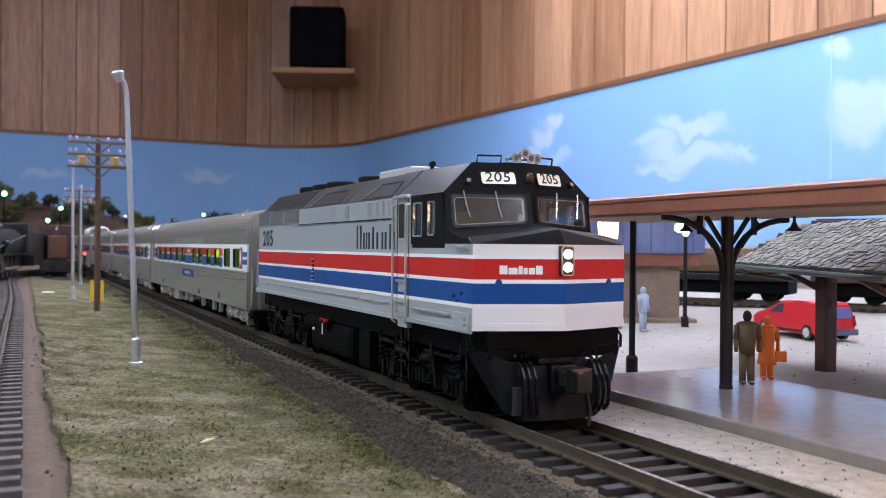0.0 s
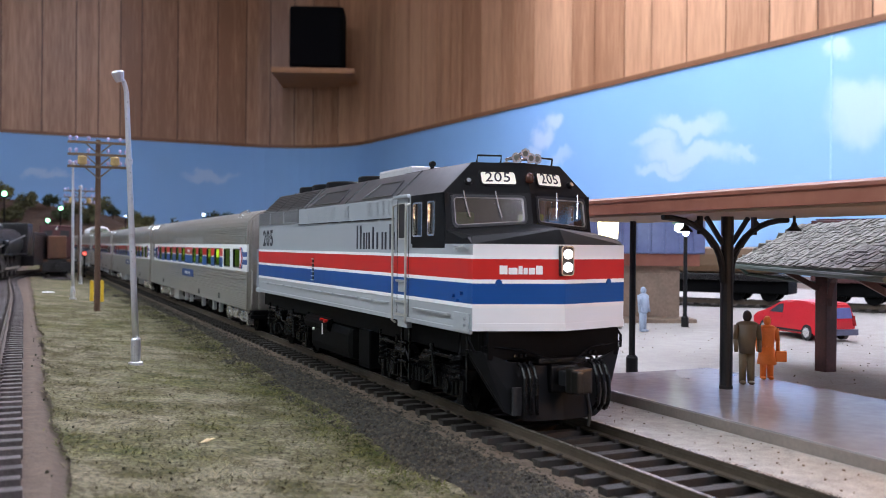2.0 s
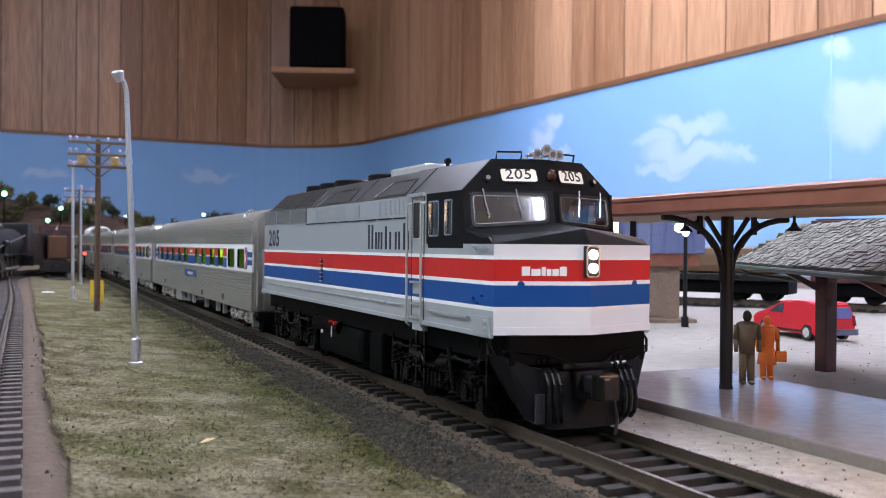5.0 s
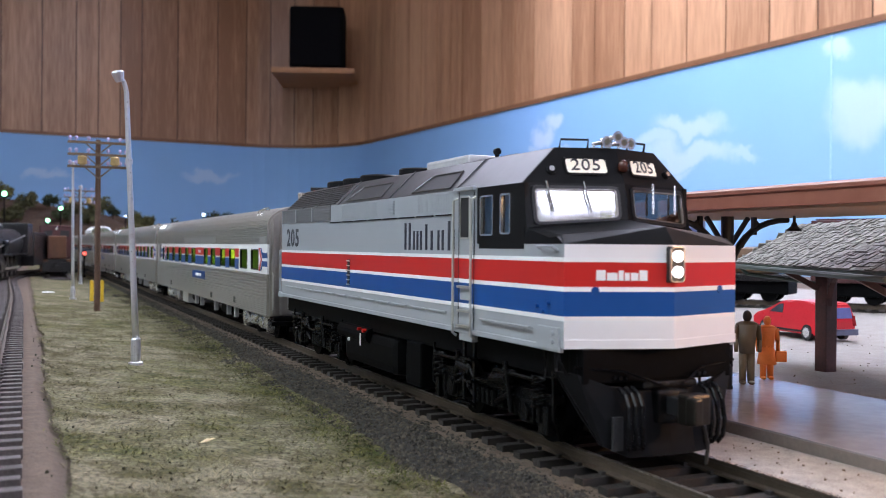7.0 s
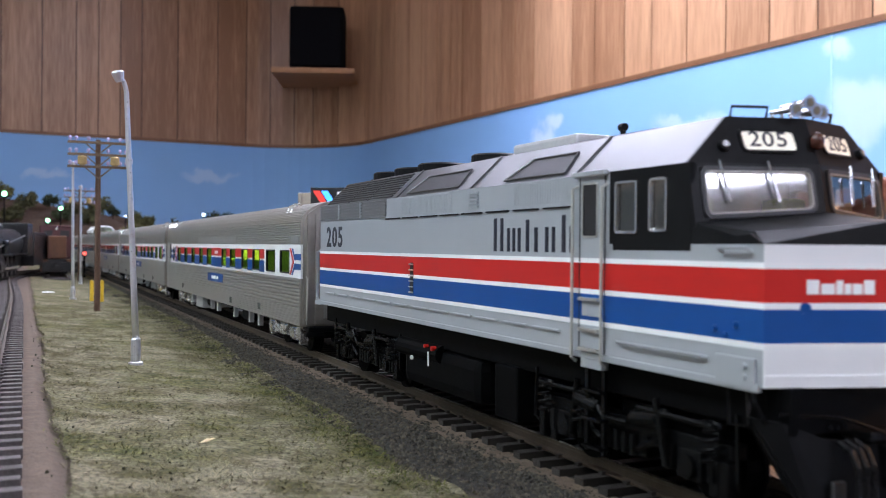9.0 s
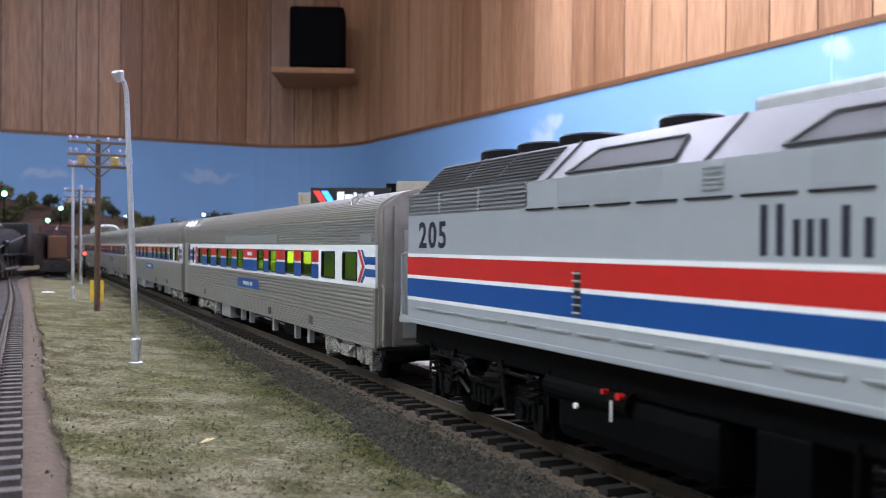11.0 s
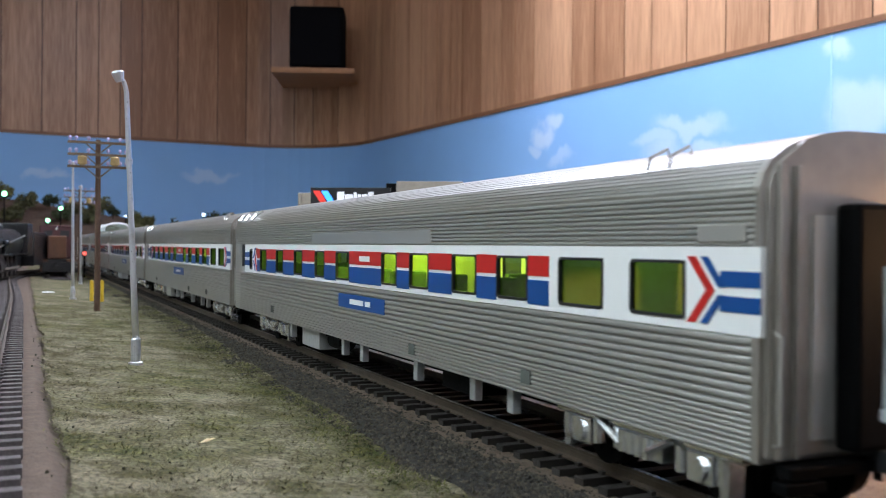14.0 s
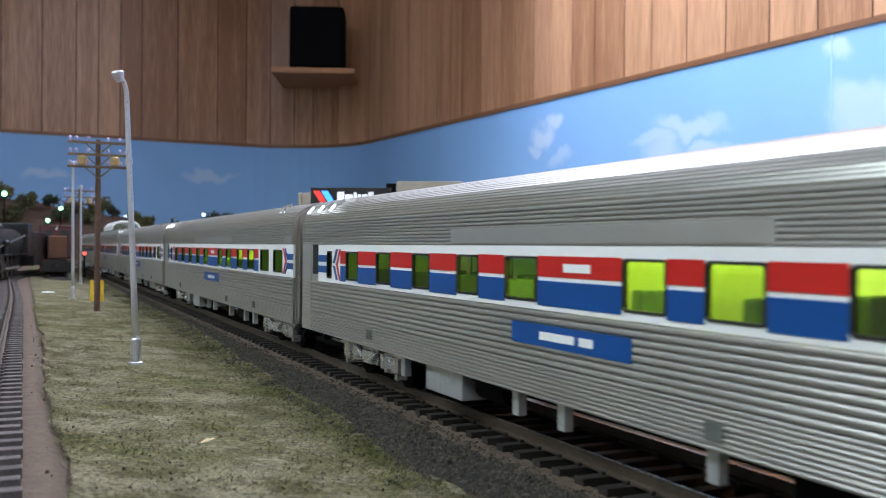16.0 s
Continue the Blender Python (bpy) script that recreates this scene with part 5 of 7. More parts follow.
# boards of the panelling along the far and the station wall
random.seed(4)
s, i = 1100.0, 0
while s < WALL_LEN - 1600:
    w = random.choice((66, 98, 98, 114, 131, 150, 82))
    part("plank", strip(bmesh.new(), wall_path(s + 1.6, s + w - 1.6, 2, 30), EDGE + 8, CEILING - 4, 1.9), M_WOOD, wall)
    s += w
part("upper_panelling", strip(bmesh.new(), wall_path(20, 1098, 2), EDGE + 8, CEILING - 4, 1.9), M_WOOD, wall)
part("upper_panelling", strip(bmesh.new(), wall_path(s + 2, WALL_LEN - 20, 2), EDGE + 8, CEILING - 4, 1.9), M_WOOD, wall)
part("backdrop_joint", strip(bmesh.new(), [room(U_R - 9.4, 976), room(U_R - 9.4, 973)], -60, EDGE, -0.6), mat("pale_joint", (0.36, 0.60, 0.80), 0.6), sky)

# ---- poles and lamps beside the tracks ----
M_ALU = mat("aluminium_paint", (0.62, 0.62, 0.66), 0.3, 0.75, 0.08, 300, 0.05)
M_POLE = mat("dark_brown_stained_pole", (0.085, 0.045, 0.028), 0.8, 0, 0.3, 300, 0.3)
M_ARM = mat("grey_brown_crossarm", (0.16, 0.11, 0.07), 0.8, 0, 0.3, 300, 0.3)
M_INS = mat("glass_insulator", (0.42, 0.38, 0.62), 0.2, 0.0, 0.1, 300)
M_TRANS = mat("ochre_transformer", (0.36, 0.25, 0.10), 0.5, 0, 0.2, 300)
M_YELLOW = mat("yellow_guard", (0.62, 0.40, 0.02), 0.5, 0, 0.1, 300)


def yard_lamp(x, y, z, top, lean):
    la = thing("street_lamp", x, y, z, "slim silver street lamp leaning over dry turf", "lamp", "silver yard lamps")
    part("base", lathe(bmesh.new(), [(2.3, z - 1.2), (2.2, z + 0.3), (1.5, z + 0.6), (1.45, z + 7.4), (1.1, z + 8.0)], x, y, 14), M_ALU, la)
    b = bmesh.new()
    pts = [(x, y, z + 6)]
    for k in span(0, 1, 6)[1:]:
        pts.append((x + lean * k * 0.72, y, z + 6 + (top - z - 12) * k))
    pts += [(x + lean * 0.78, y - 0.2, top - 4.5), (x + lean * 0.92, y - 0.6, top - 2.6), (x + lean * 1.2, y - 1.2, top - 1.4)]
    path_rod(b, pts, 1.05, 10, 0.65)
    part("pole", b, M_ALU, la, smooth=True)
    b = bmesh.new()
    hx_, hz_ = x + lean * 1.25, top - 1.6
    rod(b, (hx_ + 0.4, y - 1.2, hz_ - 1.3), (hx_ - 0.3, y - 1.4, hz_ + 1.4), 1.2, 12, 2.0)
    rod(b, (hx_ - 0.3, y - 1.4, hz_ + 1.4), (hx_ - 0.45, y - 1.45, hz_ + 2.0), 2.0, 12, 1.3)
    part("lamp_head", b, M_ALU, la)
    b = bmesh.new()
    rod(b, (x + lean * 0.52, y, z + 62), (x + lean * 0.53, y, z + 63.4), 1.15, 10)
    part("collar", b, M_ALU, la)
    return la


yard_lamp(-67, 301, -1.4, 88.5, -4.6)
yard_lamp(-68.5, 672, -1.4, 90.5, -0.6)
yard_lamp(-48, 968, -3.6, 92.0, -0.4)


def telephone_pole(x, y, z, h, label):
    tp = thing("telephone_pole", x, y, z, label, "utility pole", "telephone poles")
    part("pole", rod(bmesh.new(), (x, y, z - 2), (x, y, z + h), 1.75, 12, 1.35), M_POLE, tp)
    for k, zz in enumerate((h - 1.8, h - 8.6, h - 15.4)):
        a = part("crossarm", B(x - 16.2, x + 16.2, y - 2.4, y - 1.2, z + zz - 0.7, z + zz + 0.7, bevel=0.15), M_ARM, tp)
        b = bmesh.new()
        for s in (-1, 1):
            path_rod(b, [(x + s * 7.5, y - 2.5, z + zz), (x, y - 1.9, z + zz - 6.5)], 0.35)
        part("brace", b, M_ARM, tp)
        for dx in (-14.8, -11.6, -5.2, 5.2, 11.6, 14.8):
            part("insulator", lathe(bmesh.new(), [(0.35, z + zz + 0.6), (0.4, z + zz + 1.4), (0.95, z + zz + 1.5), (1.0, z + zz + 2.6), (0.6, z + zz + 3.3), (0.2, z + zz + 3.5)], x + dx, y - 1.8, 8), M_INS, a)
    for dx in (-8.6, 8.6):
        part("transformer", lathe(bmesh.new(), [(1.5, z + h - 14.8), (2.5, z + h - 14.2), (2.5, z + h - 10.4), (1.9, z + h - 9.7), (0.3, z + h - 9.4)], x + dx, y - 4.4, 14), M_TRANS, tp)
    return tp


telephone_pole(-61, 555, -3.2, 97.5, "dark brown telephone pole with three crossarms and insulators")
telephone_pole(-45, 1050, -3.8, 97.0, "distant brown telephone pole with three crossarms")

for dx in (-3.2, 3.2):
    gg = thing("marker_post", -54 + dx, 660, -3.2, "short yellow marker post standing in the turf", "post", "yellow marker posts")
    part("shaft", rod(bmesh.new(), (-54 + dx, 660, -4.4), (-54 + dx, 660, 10.4), 1.3, 12, 1.15), M_YELLOW, gg)
    part("cap", lathe(bmesh.new(), [(1.25, 10.3), (1.2, 10.8), (0.6, 11.3), (0.1, 11.4)], -54 + dx, 660, 12), M_YELLOW, gg)

# ---- signals ----
M_GREENLIT = mat("green_signal_lens", (0.6, 0.9, 0.7), 0.4, emit=(0.30, 1.0, 0.45), power=5.0)
M_REDLIT = mat("red_signal_lens", (0.9, 0.2, 0.15), 0.4, emit=(1.0, 0.10, 0.07), power=1.3)
M_BLUELIT = mat("blue_white_lens", (0.7, 0.8, 1.0), 0.4, emit=(0.62, 0.80, 1.0), power=5.0)


def signal(x, y, z0, z1, lens, label, r=2.6):
    sg = thing("signal_mast", x, y, z0, label, "signal", "line-side signals")
    part("mast", rod(bmesh.new(), (x, y, z0 - 1), (x, y, z1 + 3), 0.8, 8), M_UNDER, sg)
    part("base", B(x - 2, x + 2, y - 2, y + 2, z0 - 1, z0 + 3), M_UNDER, sg)
    part("head", lathe(bmesh.new(), [(r * 0.8, z1 - r * 1.5), (r * 1.3, z1 - r), (r * 1.3, z1 + r), (r * 0.8, z1 + r * 1.5)], x, y, 12), M_UNDER, sg)
    b = bmesh.new()
    rod(b, (x, y - r * 1.1, z1), (x, y - r * 1.5, z1), r, 14)
    part("lens", b, lens, sg, "glowing lens")
    return sg


signal(-125, 1495, 0, 107.5, M_GREENLIT, "black signal mast with glowing green lens", 3.6)
signal(-53, 1372, -4, 84, M_GREENLIT, "black signal mast showing green beside the yard", 2.8)
signal(-69, 1380, 0, 67, M_GREENLIT, "short black signal mast showing green", 2.8)
signal(131, 1323, -1, 78, M_BLUELIT, "yard light mast with pale blue glow", 2.2)
signal(51.5, 1579, -1, 81, M_BLUELIT, "far yard light mast with white glow", 1.4)
signal(-33, 1178, -4.5, 24, M_REDLIT, "dwarf signal showing red beside the main track", 2.4)

# ---- engines standing on the left ----
M_SMOKE = mat("oily_black_engine_paint", (0.012, 0.012, 0.014), 0.28, 0.1, 0.4, 300, 0.1)
M_ORANGE = mat("faded_orange_brown_paint", (0.11, 0.042, 0.017), 0.5, 0, 0.25, 120)
M_MAROON = mat("dull_maroon_paint", (0.075, 0.022, 0.024), 0.6, 0, 0.25, 120, 0.1)
track("yard_track", -66, 1030, 1290, 2.0, "yard track behind the siding", M_TIEGREY, 1000)


M_GREYBAND = mat("grey_boiler_band", (0.10, 0.10, 0.11), 0.4, 0.5, 0.2, 200)


def steam_engine(x, y, z, turn):
    se = thing("steam_locomotive", x, y + 110, z, "black model steam locomotive standing on the siding", "model locomotive", turn=turn)

    def ring(r, y0, y1, zc=31):
        return rod(bmesh.new(), (x, y0, z + zc), (x, y1, z + zc), r, 24)
    boiler = part("boiler", ring(13.2, y + 18, y + 150), M_SMOKE, se, smooth=False)
    for d in (24, 46, 68, 90, 112, 134):
        part("boiler_band", ring(13.5, y + d, y + d + 1.4), M_GREYBAND, boiler)
    part("smokebox", ring(13.6, y + 2, y + 22), M_SMOKE, se)
    part("smokebox_door", rod(bmesh.new(), (x, y + 2, z + 31), (x, y - 1, z + 31), 11.5, 20, 7), M_SMOKE, se)
    b = bmesh.new()
    rod(b, (x, y - 2.4, z + 34), (x, y + 2, z + 34), 2.4, 14)
    part("headlamp", b, M_SMOKE, se)
    part("chimney", lathe(bmesh.new(), [(4, z + 43), (3.4, z + 46), (4.2, z + 49)], x, y + 14, 14), M_SMOKE, se)
    for d in (48, 84):
        part("dome", lathe(bmesh.new(), [(6, z + 42), (6, z + 46), (4, z + 49), (0.5, z + 50)], x, y + d, 16), M_SMOKE, se)
    part("bell", lathe(bmesh.new(), [(2.2, z + 45), (1.8, z + 47), (0.4, z + 49)], x, y + 32, 10), M_CHROME, se)
    part("pilot_beam", B(x - 16, x + 16, y - 8, y - 3, z + 8, z + 14, bevel=0.6), M_SMOKE, se)
    b = bmesh.new()
    for i in range(9):
        rod(b, (x - 12 + i * 3, y - 8, z + 9), (x - 7 + i * 1.75, y - 15, z + 1.6), 0.6, 6)
    part("cowcatcher", b, M_SMOKE, se)
    part("running_board", B(x - 17, x + 17, y - 2, y + 170, z + 20, z + 21.2), M_SMOKE, se)
    part("frame", B(x - 8, x + 8, y - 4, y + 170, z + 6, z + 20), M_SMOKE, se)
    for s in (-1, 1):
        b = bmesh.new()
        rod(b, (x + s * 13, y + 6, z + 11), (x + s * 13, y + 26, z + 11), 5.4, 16)
        part("cylinder", b, M_SMOKE, se)
        part("valve_chest", rod(bmesh.new(), (x + s * 13, y + 6, z + 18), (x + s * 13, y + 26, z + 18), 3.2, 14), M_SMOKE, se)
        for d in (56, 78, 100, 122):
            b = bmesh.new()
            rod(b, (x + s * 8, y + d, z + 9.6), (x + s * 11, y + d, z + 9.6), 9.5, 24)
            rod(b, (x + s * 11, y + d, z + 9.6), (x + s * 11.8, y + d, z + 9.6), 4.0, 12)
            part("driving_wheel", b, M_SMOKE, se)
        part("side_rod", B(x + s * 13 - 0.7, x + s * 13 + 0.7, y + 50, y + 126, z + 7.6, z + 9.6, bevel=0.2), M_STEELF, se)
        b = bmesh.new()
        path_rod(b, [(x + s * 14.4, y + 4, z + 26), (x + s * 14.4, y + 150, z + 38)], 0.5)
        part("handrail", b, M_STEELF, se)
        part("air_pump", lathe(bmesh.new(), [(3.2, z + 21), (3.2, z + 32), (2, z + 33)], x + s * 15, y + 44, 12), M_SMOKE, se)
        part("step_plate", B(x + s * 14 - 3, x + s * 14 + 3, y - 5, y - 3, z + 3, z + 9), M_SMOKE, se)
    part("cab", B(x - 17, x + 17, y + 150, y + 182, z + 18, z + 50, bevel=1.5), M_SMOKE, se)
    part("tender", B(x - 17, x + 17, y + 190, y + 280, z + 8, z + 42, bevel=1.2), M_SMOKE, se)
    return se


steam_engine(-118, 824, 5, -8.5)


def hood_diesel(x, y, z):
    hd = thing("hood_diesel", x, y + 90, z, "orange-brown model diesel standing in the yard", "model locomotive")
    part("frame", B(x - 17, x + 17, y, y + 190, z + 12.5, z + 17, bevel=0.5), M_SMOKE, hd)
    part("short_hood", B(x - 9.5, x + 9.5, y + 6, y + 30, z + 17, z + 42, bevel=1.2), M_ORANGE, hd)
    cab = part("cab", B(x - 17, x + 17, y + 30, y + 56, z + 17, z + 52, bevel=1.5), M_MAROON, hd)
    for s in (-1, 1):
        part("cab_window", B(x + s * 8.5 - 4.5, x + s * 8.5 + 4.5, y + 29.7, y + 30.1, z + 41, z + 48), M_RUBBER, cab)
        part("side_window", B(x + s * 17.1 - 0.15, x + s * 17.1 + 0.15, y + 36, y + 50, z + 40, z + 47), M_RUBBER, cab)
        part("stanchion_rail", path_rod(bmesh.new(), [(x + s * 16.6, y + 1, z + 17), (x + s * 16.6, y + 1, z + 29), (x + s * 16.6, y + 30, z + 29)], 0.5), M_ORANGE, hd)
        part("step_panel", B(x + s * 13 - 4, x + s * 13 + 4, y - 1, y + 4, z + 4, z + 17), M_ORANGE, hd)
    part("long_hood", B(x - 9.5, x + 9.5, y + 56, y + 184, z + 17, z + 47, bevel=1.2), M_ORANGE, hd)
    part("cab_roof", B(x - 17.4, x + 17.4, y + 29, y + 57, z + 51.6, z + 53.4, bevel=0.6), M_MAROON, hd)
    part("headlight", rod(bmesh.new(), (x, y + 29.6, z + 50), (x, y + 28.4, z + 50), 1.6, 12), M_CHROME, hd)
    part("pilot", B(x - 15, x + 15, y - 1.5, y + 2, z + 3, z + 14, bevel=0.5), M_SMOKE, hd)
    part("coupler", B(x - 1.5, x + 1.5, y - 8, y - 1, z + 8, z + 11), M_RUBBER, hd)
    for d in (36, 150):
        part("truck", B(x - 14.5, x + 14.5, y + d - 26, y + d + 26, z + 3.5, z + 12, bevel=0.8), M_UNDER, hd)
    b = bmesh.new()
    for d in (18, 54, 132, 168):
        for s in (-1, 1):
            rod(b, (x + s * 7.4, y + d, z + 5.8), (x + s * 10.4, y + d, z + 5.8), 5.8, 18)
        rod(b, (x - 8, y + d, z + 5.8), (x + 8, y + d, z + 5.8), 1.2, 8)
    part("wheels", b, M_UNDER, hd)
    part("fuel_tank", B(x - 14, x + 14, y + 70, y + 118, z + 4, z + 12.6, bevel=1.5), M_UNDER, hd)
    return hd


hood_diesel(-66, 1075, 2)

# ---- hills and trees in the distance ----
M_HILL = mat("brown_earth_hill", (0.060, 0.036, 0.023), 0.95, 0, 0.4, 14, 0.6)
M_LEAF = mat("dark_green_foam_foliage", (0.030, 0.042, 0.016), 0.95, 0, 0.5, 60, 0.5, random_var=0.5)
M_LEAF2 = mat("olive_foam_foliage", (0.085, 0.085, 0.030), 0.95, 0, 0.5, 60, 0.5, random_var=0.4)


def hill_z(x, y):
    f = max(0.0, 1 - ((x + 120) / 410) ** 2) ** 0.6 if x > -120 else 1.0
    g = max(0.0, 1 - ((y - 2560) / 420) ** 2) ** 0.7
    return -8 + f * g * (146 + lumps(x, y, 130, 24)) + lumps(x, y, 30, 5) * f * g


part("hill", grid(bmesh.new(), span(-520, 300, 70), span(2130, 2990, 50), hill_z), M_HILL, kind="structure", label="brown earth hillside below the backdrop")


def clump(bm, c, r, n, flake):
    """A ragged crown: many small tilted leaf flakes round a few lobes."""
    for _ in range(n):
        d = Vector((random.gauss(0, 1), random.gauss(0, 1), random.gauss(0, 0.85)))
        d = d.normalized() * r * random.uniform(0.45, 1.08)
        p = Vector(c) + d
        a = Vector((random.gauss(0, 1), random.gauss(0, 1), random.gauss(0, 1))).normalized()
        b = a.cross(Vector((random.gauss(0, 1), random.gauss(0, 1), random.gauss(0, 1)))).normalized()
        k = flake * random.uniform(0.6, 1.4)
        bm.faces.new([bm.verts.new(p + a * k), bm.verts.new(p + b * k), bm.verts.new(p - a * k * 0.8), bm.verts.new(p - b * k * 0.9)])


def tree(x, y, z, h, w, mt):
    t = thing("tree", x, y, z, "dark green model tree on the far hillside" if mt is M_LEAF else "olive green model tree on the far hillside", "tree", "far trees")
    b = bmesh.new()
    rod(b, (x, y, z - 4), (x, y, z + h * 0.55), h * 0.045, 7, h * 0.02)
    for k in range(4):
        a = k * 1.6
        rod(b, (x, y, z + h * (0.25 + 0.06 * k)), (x + w * 0.35 * math.cos(a), y + w * 0.35 * math.sin(a), z + h * (0.5 + 0.07 * k)), h * 0.02, 5, h * 0.008)
    part("trunk", b, M_POLE, t)
    b = bmesh.new()
    for _ in range(7):
        clump(b, (x + random.uniform(-0.3, 0.3) * w, y + random.uniform(-0.3, 0.3) * w, z + h * random.uniform(0.42, 0.86)), w * random.uniform(0.2, 0.34), 90, w * 0.06)
    part("crown", b, mt, t)
    return t


random.seed(11)
for x, dy, h, w, mt in ((-150, 0, 62, 70, M_LEAF2), (-95, -40, 70, 60, M_LEAF2), (-40, 30, 48, 52, M_LEAF), (10, -60, 52, 60, M_LEAF2), (70, -20, 60, 66, M_LEAF2),
                        (105, 10, 56, 48, M_LEAF), (150, -40, 50, 60, M_LEAF2), (190, 20, 46, 54, M_LEAF2), (-190, 20, 60, 60, M_LEAF), (40, -160, 48, 56, M_LEAF2),
                        (-120, -190, 56, 64, M_LEAF2), (130, -200, 46, 60, M_LEAF2), (215, -120, 40, 50, M_LEAF2), (-20, -170, 46, 50, M_LEAF)):
    y = 2440 + dy
    tree(x, y, hill_z(x, y) - 2, h * 0.68, w * 0.85, mt)
for x, y, h, w in ((322, 2300, 122, 62), (352, 2340, 132, 58), (408, 2310, 128, 48), (285, 2330, 104, 70)):
    tree(x, y, -8, h, w, M_LEAF)
for x, y, h, w in ((240, 2290, 96, 80), (205, 2230, 84, 84)):
    tree(x, y, -8, h, w, M_LEAF2)

# ---- station ----
M_RUST = mat("rust_red_canopy_paint", (0.20, 0.058, 0.036), 0.55, 0, scale=40, fine=6, second=(0.27, 0.095, 0.060), bump=0.15)
M_SOFFIT = mat("tan_soffit", (0.34, 0.22, 0.15), 0.7, 0, 0.1, 60)
M_IRON = mat("black_iron_paint", (0.010, 0.010, 0.012), 0.5, 0, 0.3, 300, 0.1, spec=0.25)
M_POSTRED = mat("dark_red_post_paint", (0.075, 0.026, 0.022), 0.5, 0, 0.3, 200, 0.1)
M_SHINGLE = mat("weathered_grey_shingle", (0.22, 0.21, 0.19), 0.85, 0, 0.35, 300, 0.4, random_var=0.9)
M_EAVE = mat("dark_green_eave", (0.022, 0.045, 0.032), 0.5, 0, 0.2, 200)

cn = thing("platform_canopy", 57, 140, 1.7, "rust-red platform canopy on black iron posts", "canopy")
can = bmesh.new()
extrude(can, [(36.8, 44.2), (36.8, 48.0), (38.2, 48.6), (57, 50.0), (76.0, 48.6), (77.4, 48.0), (77.4, 44.2)], "y", -40, 236)
part("roof", can, M_RUST, cn, "rust-red canopy roof with stained edge")
part("soffit", B(37.6, 76.6, -39, 235, 43.6, 44.15), M_SOFFIT, cn, "tan soffit")
part("edge_moulding", B(36.4, 36.9, -40, 236, 47.1, 48.0, bevel=0.15), M_RUST, cn)


def box_between(bm, p0, p1, hw, hh):
    p0, p1 = Vector(p0), Vector(p1)
    q = (p1 - p0).to_track_quat("Y", "Z").to_matrix()
    vs = [bm.verts.new(p + q @ Vector((sx * hw, 0, sz * hh))) for p in (p0, p1) for sx, sz in ((-1, -1), (1, -1), (1, 1), (-1, 1))]
    for f in ((0, 1, 2, 3), (7, 6, 5, 4), (0, 4, 5, 1), (1, 5, 6, 2), (2, 6, 7, 3), (3, 7, 4, 0)):
        bm.faces.new([vs[i] for i in f])
    return bm


def canopy_post(y, r=1.55, arms=True):
    p = part("post", lathe(bmesh.new(), [(r + 0.12, 1.5), (r + 0.12, 2.4), (r, 2.6), (r, 43.7)], 57, y, 14), M_IRON, cn)
    for s in (-1, 1):
        b = bmesh.new()
        pts = []
        for k in span(0, 1, 9):
            a = k * math.pi / 2
            pts.append((57 + s * (1.2 + 18.2 * (1 - math.cos(a))), y, 27.5 + 15.6 * math.sin(a) ** 0.8))
        path_rod(b, pts, 0.85, 8, 0.7)
        for u, v, w in (((1.4, 37.0), (6.5, 43.4), 0.45), ((8.4, 39.2), (8.4, 43.6), 0.5), ((4.2, 36.2), (9.5, 42.4), 0.4)):
            part("strut", box_between(bmesh.new(), (57 + s * u[0], y, u[1]), (57 + s * v[0], y, v[1]), w, w), M_IRON, p)
        part("curved_bracket", b, M_IRON, p)
    return p


canopy_post(176)
canopy_post(60)
canopy_post(-20)
M_GLOWB = mat("blue_white_bulb", (0.8, 0.85, 1.0), 0.3, emit=(0.45, 0.48, 1.0), power=110.0)
M_GLOWG = mat("green_white_bulb", (0.9, 1.0, 0.9), 0.3, emit=(0.80, 1.0, 0.85), power=14.0)
M_GLOWY = mat("warm_lantern_glass", (1.0, 0.9, 0.6), 0.3, emit=(1.0, 0.86, 0.42), power=5.0)
for x, y, z in ((64.5, 162, 43.6), (54.6, 188.5, 43.6)):
    hl = thing("hanging_lamp", x, y, z, "black bell-shaped lamp hanging under the canopy", "lamp", "canopy lamps")
    part("stem", rod(bmesh.new(), (x, y, z), (x, y, z - 2.2), 0.35, 8), M_IRON, hl)
    part("shade", lathe(bmesh.new(), [(1.7, z - 3.6), (1.6, z - 3.2), (0.8, z - 2.5), (0.5, z - 1.6)], x, y, 16), M_IRON, hl, smooth=False)
bulb = bpy.data.objects["hanging_lamp.001"]
part("bulb", lathe(bmesh.new(), [(0.2, 38.9), (0.75, 39.3), (0.85, 39.9), (0.5, 40.4)], 54.6, 188.5, 12), M_GLOWB, bulb, "blue-white glowing bulb")


# a warm lamp under the canopy, near the platform edge
wl = thing("hanging_lamp", 46, 72, 43.6, "black hanging lamp with warm glowing bulb under the canopy", "lamp", "canopy lamps")
part("stem", rod(bmesh.new(), (46, 72, 43.6), (46, 72, 41.2), 0.35, 8), M_IRON, wl)
part("shade", lathe(bmesh.new(), [(1.2, 40.8), (0.9, 41.2), (0.5, 42.0)], 46, 72, 16), M_IRON, wl)
part("bulb", lathe(bmesh.new(), [(0.2, 37.6), (0.9, 38.2), (1.1, 39.4), (0.7, 40.6)], 46, 72, 12), mat("warm_bulb", (1.0, 0.8, 0.5), 0.3, emit=(1.0, 0.62, 0.30), power=20.0), wl, "warm glowing bulb")
warm = bpy.data.lights.new("canopy_bulb", "POINT")
warm.energy, warm.color, warm.shadow_soft_size = 0.08, (1.0, 0.58, 0.28), 0.0015
wo = new("canopy_bulb", warm)
